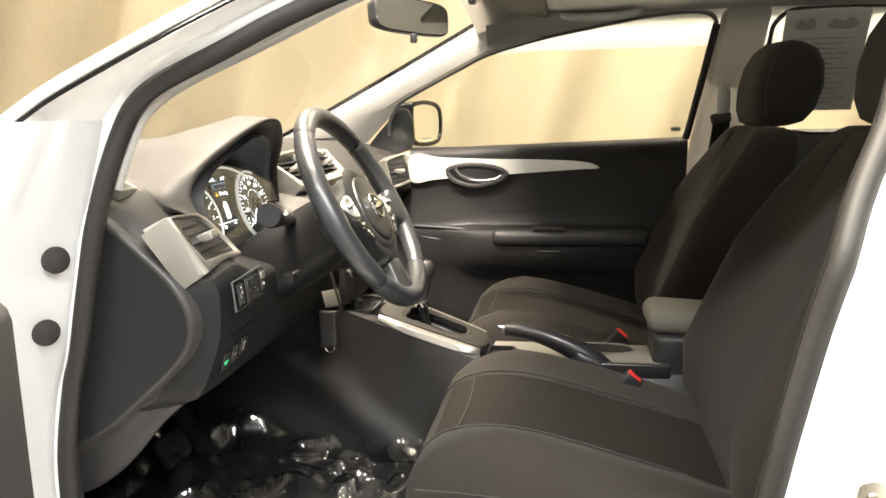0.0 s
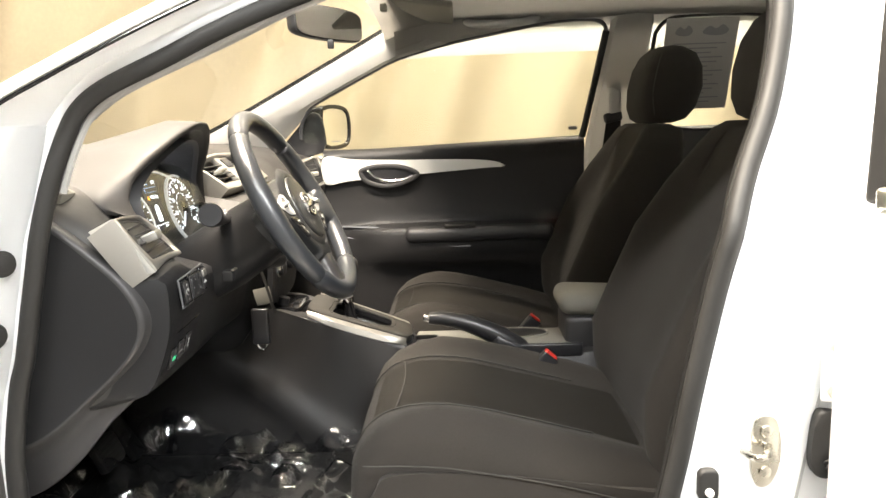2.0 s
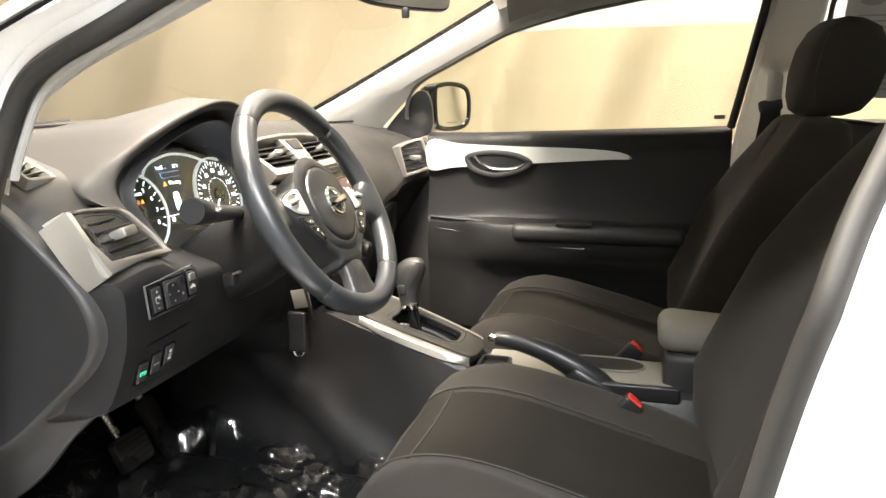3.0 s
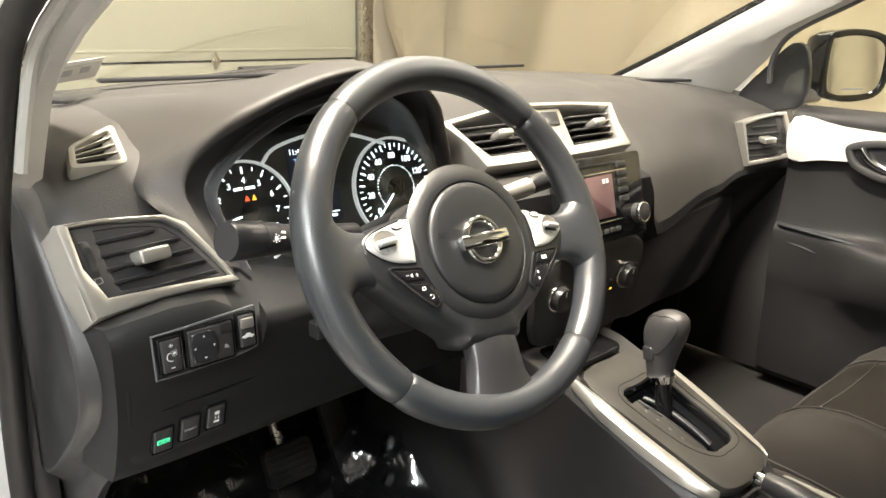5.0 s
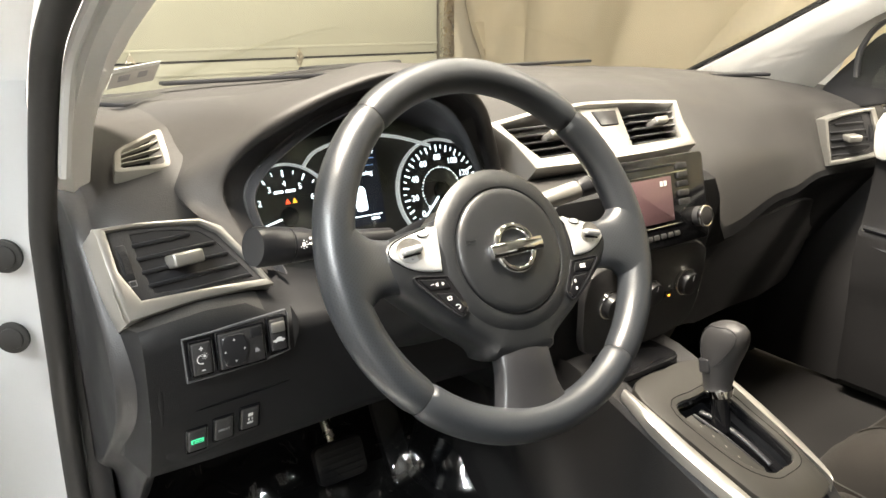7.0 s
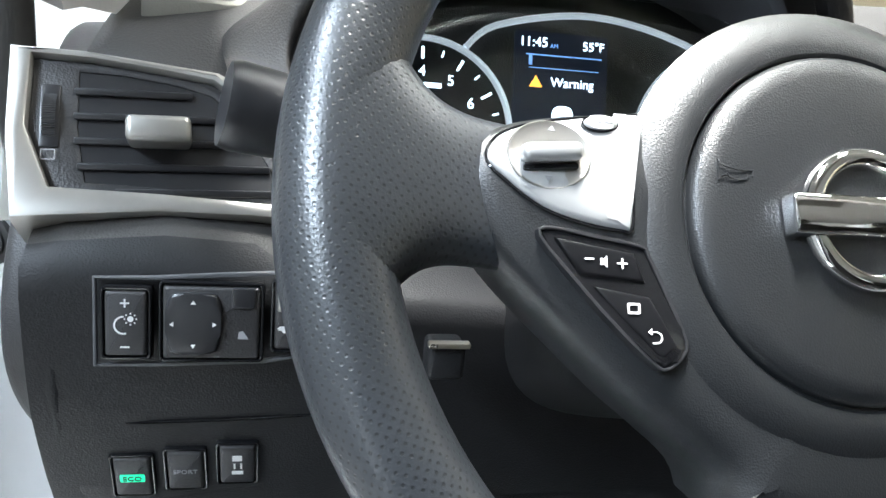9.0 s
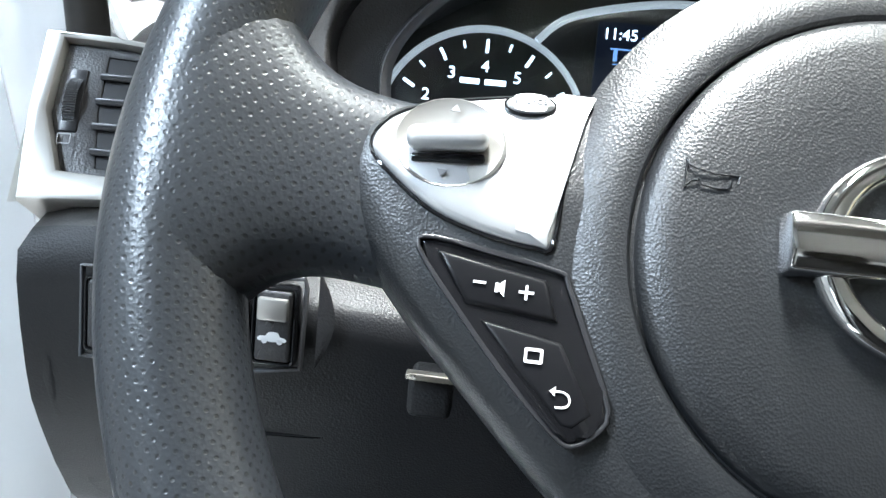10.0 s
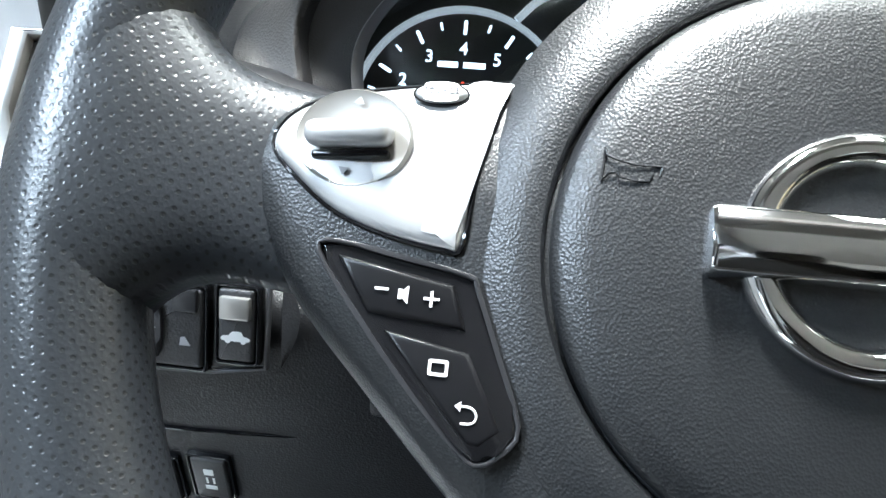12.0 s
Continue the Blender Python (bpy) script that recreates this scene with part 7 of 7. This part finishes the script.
# window frame: dark seal along the window edge
WL = [(0.215, 1.04), (0.205, 1.09), (0.165, 1.139), (0.07, 1.187), (-0.019, 1.229), (-0.106, 1.266), (-0.249, 1.301), (-0.358, 1.32), (-0.523, 1.346), (-0.64, 1.354), (-0.693, 1.343), (-0.708, 1.31), (-0.700, 1.25), (-0.675, 1.12), (-0.652, 1.02)]
part("window_frame", tube([Vector((inner_x(z) + 0.008, y, z)) for y, z in smooth(WL, 4)], 0.006, 8, up=(1, 0, 0)), "ringgrey", pdoor)
part("rear_post", tube([Vector((inner_x(z) + 0.002, y, z)) for y, z in ((-0.706, 1.32), (-0.682, 1.17), (-0.657, 1.02))], 0.010, 8, up=(1, 0, 0)), "rubber", pdoor)
gy = smooth(WL, 3)
part("window_pane", prism([(-y, z) for y, z in [(p.x, p.y) for p in gy] + [(0.24, 0.99)]], 0.004, Matrix.Translation((0.668, 0, 0)) @ Matrix(((0, 0, 1, 0), (-1, 0, 0, 0), (0, 1, 0, 0), (0, 0, 0, 1))) @ Matrix(((1, 0, 0, 0), (0, 1, 0, 0), (0, -0.40, 1, 0.40), (0, 0, 0, 1)))), "glass", pdoor).visible_shadow = False
part("window_label", box((0.652, -0.627, 1.046), (0.002, 0.026, 0.012), 0, pose(0, 0, 0, 0, -22)), "grey", pdoor, "small grey print on the glass")
part("sail_cover", prism(smooth([(-0.285, 0.995), (-0.225, 1.075), (-0.185, 1.118), (-0.150, 1.10), (-0.152, 0.995)], 3, True), 0.012, Matrix.Translation((0.672, 0, 0)) @ Matrix(((0, 0, -1, 0), (-1, 0, 0, 0), (0, 1, 0, 0), (0, 0, 0, 1))), 0.003), "smooth", pdoor, "black mirror sail cover")
# outer mirror on the passenger's door
pm = thing("side_mirror", (0.86, 0.16, 1.0), "black-framed side mirror reflecting the curtain", "side mirror")
MM = frame_at((0.90, 0.150, 1.068), (0.92, -0.39, 0), (0, 0, 1))
mo = smooth([(-0.085, 0.052), (-0.06, 0.068), (0.0, 0.072), (0.06, 0.062), (0.085, 0.035), (0.085, -0.03), (0.06, -0.058), (0.0, -0.066), (-0.055, -0.062), (-0.082, -0.04)], 4, True)
rows = []
for d, z in ((0.004, -0.003), (-0.004, -0.006), (-0.006, -0.03), (0.006, -0.06), (0.03, -0.075)):
    rows.append([MM @ Vector((p.x, p.y, z)) for p in shrink(mo, d)])
part("housing", loft(rows), "gloss", pm, "dark mirror housing")
part("rim", ring_of(shrink(mo, -0.007), shrink(mo, 0.007), 0.014, MM @ Matrix.Translation((0, 0, -0.004)), bevel=0.003), "gloss", pm, "black mirror rim")
part("mirror_glass", prism(shrink(mo, 0.007), 0.003, MM @ Matrix.Translation((0, 0, 0.002))), "mirror", pm)
part("etched_print", box((0, 0, 0), (0.06, 0.004, 0.0004), 0, MM @ Matrix.Translation((0.0, -0.046, 0.0053))), "grey", pm)
part("arm", box((0.79, 0.215, 1.005), (0.16, 0.05, 0.03), 0.012, None, 3), "smooth", pm)

# rear passenger door, with its window
rdoor = thing("rear_passenger_door", (0.68, -1.2, 0.42), "closed rear passenger door with dark panel", "car door")
part("panel", box((0.675, -1.22, 0.73), (0.05, 0.86, 0.62), 0.02), "plastic", rdoor)
RW = [(-0.850, 1.045), (-0.846, 1.27), (-0.855, 1.32), (-0.89, 1.347), (-0.96, 1.354), (-1.15, 1.348), (-1.35, 1.31), (-1.52, 1.22), (-1.58, 1.10), (-1.56, 1.045)]
part("window_frame", tube([Vector((inner_x(z) + 0.006, y, z)) for y, z in smooth(RW, 4, True)], 0.006, 8, True, up=(1, 0, 0)), "rubber", rdoor)
part("window_pane", prism([(-p.x, p.y) for p in smooth(RW, 3, True)], 0.004, Matrix.Translation((0.668, 0, 0)) @ Matrix(((0, 0, 1, 0), (-1, 0, 0, 0), (0, 1, 0, 0), (0, 0, 0, 1))) @ Matrix(((1, 0, 0, 0), (0, 1, 0, 0), (0, -0.40, 1, 0.40), (0, 0, 0, 1)))), "glass", rdoor).visible_shadow = False
part("outer_skin", box((0.80, -1.22, 0.68), (0.06, 0.95, 0.6), 0.02), "paint", rdoor)
st = thing("window_sticker", (0.62, -0.98, 1.09), "grey printed sales sheet stuck inside the rear window", "sticker")
SM = frame_at((0.562, -0.975, 1.218), (0, -1, 0), (-0.37, 0, 0.93))
part("sheet", prism(rect(0, 0, 0.205, 0.272), 0.001, SM @ pose(0, 0, 0, 0, 0, 0)), "paper", st)
for i, (x, w) in enumerate(((-0.05, 0.05), (0.04, 0.075))):
    part("picture_blot", prism(smooth([(x - w / 2, 0.095), (x - w / 4, 0.112), (x, 0.104), (x + w / 4, 0.115), (x + w / 2, 0.098), (x + w / 4, 0.085), (x - w / 4, 0.086)], 3, True), 0.0006, SM @ Matrix.Translation((0, 0, 0.001))), "grey", st)
for i in range(14):
    w = 0.15 - 0.04 * ((i * 7) % 3)
    part("print_bar", box((0, 0, 0), (w, 0.0035, 0.0006), 0, SM @ Matrix.Translation((-0.005 * (i % 2), 0.062 - 0.0135 * i, 0.0013))), "grey", st)

# rear bench
rb = thing("rear_bench", (0, -1.35, FLOOR), "charcoal cloth rear bench seat", "car seat")
part("cushion", box((0, -1.25, 0.52), (1.25, 0.5, 0.2), 0.05, None, 4), "fabric", rb)
part("backrest", box((0, -1.52, 0.80), (1.25, 0.16, 0.56), 0.05, pose(0, 0, 0, -20), 4), "fabric", rb)

# ---- the driver's front door, open ----
fd = thing("driver_door", (-0.90, 0.36, 0.35), "open white front door with a dark inner panel", "car door")
FM = Matrix.Translation((-0.895, 0.315, 0)) @ pose(0, 0, 0, 0, 0, -84)
# local: x towards the car's inside when shut, y towards its rear edge is negative
def local(bm, mm):
    bmesh.ops.transform(bm, matrix=mm, verts=bm.verts[:])
    return bm
part("outer_skin", local(box((-0.02, -0.56, 0.68), (0.05, 1.06, 0.62), 0.02, None, 3), FM), "paint", fd)
part("inner_panel", local(box((0.045, -0.56, 0.66), (0.08, 1.0, 0.54), 0.025, None, 3), FM), "plastic", fd, "dark inner door panel")
part("upper_panel", local(box((0.04, -0.56, 0.955), (0.06, 1.0, 0.075), 0.02, None, 3), FM), "lid", fd, "pale upper door panel")
part("armrest", local(box((0.11, -0.60, 0.73), (0.08, 0.5, 0.06), 0.02, None, 3), FM), "smooth", fd)
part("window_frame", tube([FM @ Vector(p) for p in smooth([(0.0, -0.06, 0.98), (-0.02, -0.10, 1.05), (0.06, -0.35, 1.22), (0.12, -0.7, 1.34), (0.12, -0.98, 1.34), (0.03, -1.05, 1.0)], 5)], 0.018, 8), "rubber", fd)

# ---- the rear door on the driver's side, open ----
rd2 = thing("rear_driver_door", (-0.93, -0.67, 0.35), "open white rear door with a dark window", "car door")
RM = Matrix.Translation((-0.905, -0.688, 0)) @ pose(0, 0, 0, 0, 0, -62)
part("outer_skin", local(box((-0.01, -0.50, 0.67), (0.045, 1.0, 0.64), 0.018, None, 3), RM), "paint", rd2)
part("inner_panel", local(box((0.055, -0.66, 0.67), (0.07, 0.64, 0.58), 0.02, None, 3), RM), "plastic", rd2)
part("hinge_edge", local(box((0.030, -0.16, 0.67), (0.09, 0.32, 0.63), 0.012, None, 3), RM), "paint", rd2, "white hinge edge of the door")
part("belt_moulding", local(box((-0.022, -0.52, 1.000), (0.022, 0.96, 0.022), 0.005, None, 3), RM), "steel", rd2, "bright belt moulding")
part("front_post", local(box((0.012, -0.035, 1.17), (0.022, 0.045, 0.36), 0.006, pose(0, 0, 0, 0, 3, 0), 3), RM), "rubber", rd2)
part("window_pane", local(box((0.016, -0.48, 1.17), (0.005, 0.88, 0.34), 0.001, pose(0, 0, 0, 0, 3, 0)), RM), "darkglass", rd2)
part("top_frame", local(box((0.025, -0.48, 1.345), (0.03, 0.92, 0.03), 0.008, None, 3), RM), "rubber", rd2)

# hinge, door check, striker and switch on the centre pillar
leaf = part("hinge", box((-0.885, -0.688, 0.80), (0.012, 0.030, 0.078), 0.004, pose(0, 0, 0, 0, 0, -20), 3), "paint", rd2, "white painted hinge leaf")
for z in (0.775, 0.825):
    part("bolt", prism(disc(0.008, 6), 0.006, frame_at((-0.888, -0.685, z), (0, -1, 0), (0, 0, 1)), 0.001), "steel", leaf)
part("pin", tube([(-0.905, -0.702, 0.755), (-0.905, -0.702, 0.845)], 0.008, 14), "paint", leaf)
ck = thing("wiring_boot", (-0.875, -0.685, 0.66), "black ribbed rubber wiring boot between pillar and door", "boot")
part("flange", prism(smooth([(-0.016, 0.035), (0.0, 0.042), (0.018, 0.032), (0.022, 0.0), (0.014, -0.035), (-0.008, -0.040), (-0.02, -0.02)], 4, True), 0.012, frame_at((-0.868, -0.688, 0.705), (0, -1, 0), (0, 0, 1)), 0.004, 3), "rubber", ck)
pts = smooth([(-0.880, -0.694, 0.69), (-0.900, -0.700, 0.66), (-0.908, -0.702, 0.62), (-0.905, -0.702, 0.56)], 10)
part("bellows", tube(pts, [0.011 + 0.0025 * (i % 2) for i in range(len(pts))], 14), "rubber", ck)
sk = thing("door_striker", (-0.87, -0.617, 0.665), "zinc yellow door striker on the centre pillar", "striker")
part("plate", prism(smooth([(-0.012, 0.034), (0.010, 0.038), (0.018, 0.015), (0.018, -0.02), (0.008, -0.045), (-0.008, -0.045), (-0.014, -0.02)], 4, True), 0.004, frame_at((-0.868, -0.617, 0.70), (0, -1, 0), (0, 0, 1)), 0.001), "steel", sk)
part("loop", tube(smooth([(-0.870, -0.622, 0.703), (-0.895, -0.610, 0.703), (-0.897, -0.598, 0.701), (-0.872, -0.592, 0.698)], 4), 0.0045, 10), "steel", sk)
for z in (0.722, 0.672):
    part("screw", prism(disc(0.0075, 16), 0.004, frame_at((-0.872, -0.618, z), (0, -1, 0), (0, 0, 1)), 0.0015), "steel", sk)
ps = thing("door_light_switch", (-0.862, -0.556, 0.63), "black rubber door courtesy switch", "switch")
part("boot", prism(rounded(0.024, 0.040, 0.008, 4), 0.010, frame_at((-0.858, -0.556, 0.652), (0, -1, 0), (0, 0, 1)), 0.003, 3), "rubber", ps)
part("plunger", prism(disc(0.005, 14), 0.016, frame_at((-0.858, -0.556, 0.645), (0, -1, 0), (0, 0, 1)), 0.002), "white", ps)

# ---- rear-view mirror, visors, grab handle ----
rm = thing("rear_view_mirror", (0.0, 0.02, 1.37), "grey-backed rear-view mirror on a stalk", "mirror")
RMM = frame_at((0.0, 0.0, 1.302), (0.88, -0.45, 0), (-0.05, 0.1, 1))
ro = smooth([(-0.122, 0.0), (-0.115, 0.026), (-0.06, 0.036), (0.06, 0.037), (0.115, 0.028), (0.122, 0.0), (0.112, -0.028), (0.06, -0.034), (-0.06, -0.034), (-0.114, -0.026)], 4, True)
rows = []
for d, z in ((0.0, 0.0), (-0.002, -0.008), (0.004, -0.024), (0.016, -0.033)):
    rows.append([RMM @ Vector((p.x, p.y, z)) for p in shrink(ro, d)])
part("housing", loft(rows), "smooth", rm)
part("mirror_glass", prism(shrink(ro, 0.003), 0.002, RMM @ Matrix.Translation((0, 0, -0.0005))), "mirror", rm)
part("stalk", tube(smooth([(-0.015, 0.025, 1.305), (-0.01, 0.04, 1.34), (0.0, 0.06, 1.38)], 4), 0.009, 12), "smooth", rm)
part("tab", box((-0.01, 0.0, 1.258), (0.012, 0.014, 0.02), 0.003), "smooth", rm)
for x, label in ((0.31, "pale grey sun visor folded up at the passenger side"), (-0.33, "pale grey sun visor folded up at the driver side")):
    sv = thing("sun_visor", (x, -0.17, 1.36), label, "sun visor", "sun visors")
    part("flap", box((x, -0.19, 1.366), (0.34, 0.16, 0.016), 0.007, pose(0, 0, 0, 9), 3), "lid", sv)
    part("clip", box((x - 0.16 if x > 0 else x + 0.16, -0.105, 1.352), (0.03, 0.016, 0.018), 0.004), "lid", sv)
gh = thing("grab_handle", (0.50, -0.42, 1.36), "pale grey grab handle above the passenger door", "grab handle")
part("grip", tube(smooth([(0.515, -0.30, 1.362), (0.49, -0.325, 1.348), (0.485, -0.40, 1.345), (0.487, -0.48, 1.35), (0.51, -0.51, 1.368)], 5), 0.011, 12), "trim", gh)
# inspection sticker at the windshield's lower corner
isx = thing("windshield_sticker", (-0.565, 0.53, 1.06), "small pale sticker inside the windshield corner", "sticker")
IM = frame_at((-0.566, 0.535, 1.077), (0.9, 0.25, 0.10), (0.0, -0.35, 0.30))
part("sheet", prism(rect(0, 0, 0.066, 0.040), 0.0008, IM), "paper", isx)
part("print_bar", prism(rect(-0.014, -0.002, 0.016, 0.012), 0.0004, IM @ Matrix.Translation((0, 0, 0.0008))), "grey", isx)
part("print_bar", prism(rect(0.012, 0.0, 0.013, 0.012), 0.0004, IM @ Matrix.Translation((0, 0, 0.0008))), "grey", isx)
# wiper blade lying on the glass
wb = thing("wiper", (-0.2, 0.80, 1.03), "black wiper arm resting on the windshield", "wiper")
part("blade", tube([(-0.40, 0.700, 1.034), (-0.25, 0.755, 1.046), (0.02, 0.82, 1.052)], 0.007, 8), "rubber", wb)
part("arm", tube([(-0.22, 0.770, 1.050), (0.0, 0.87, 1.045), (0.10, 0.90, 1.02)], 0.008, 8), "smooth", wb)
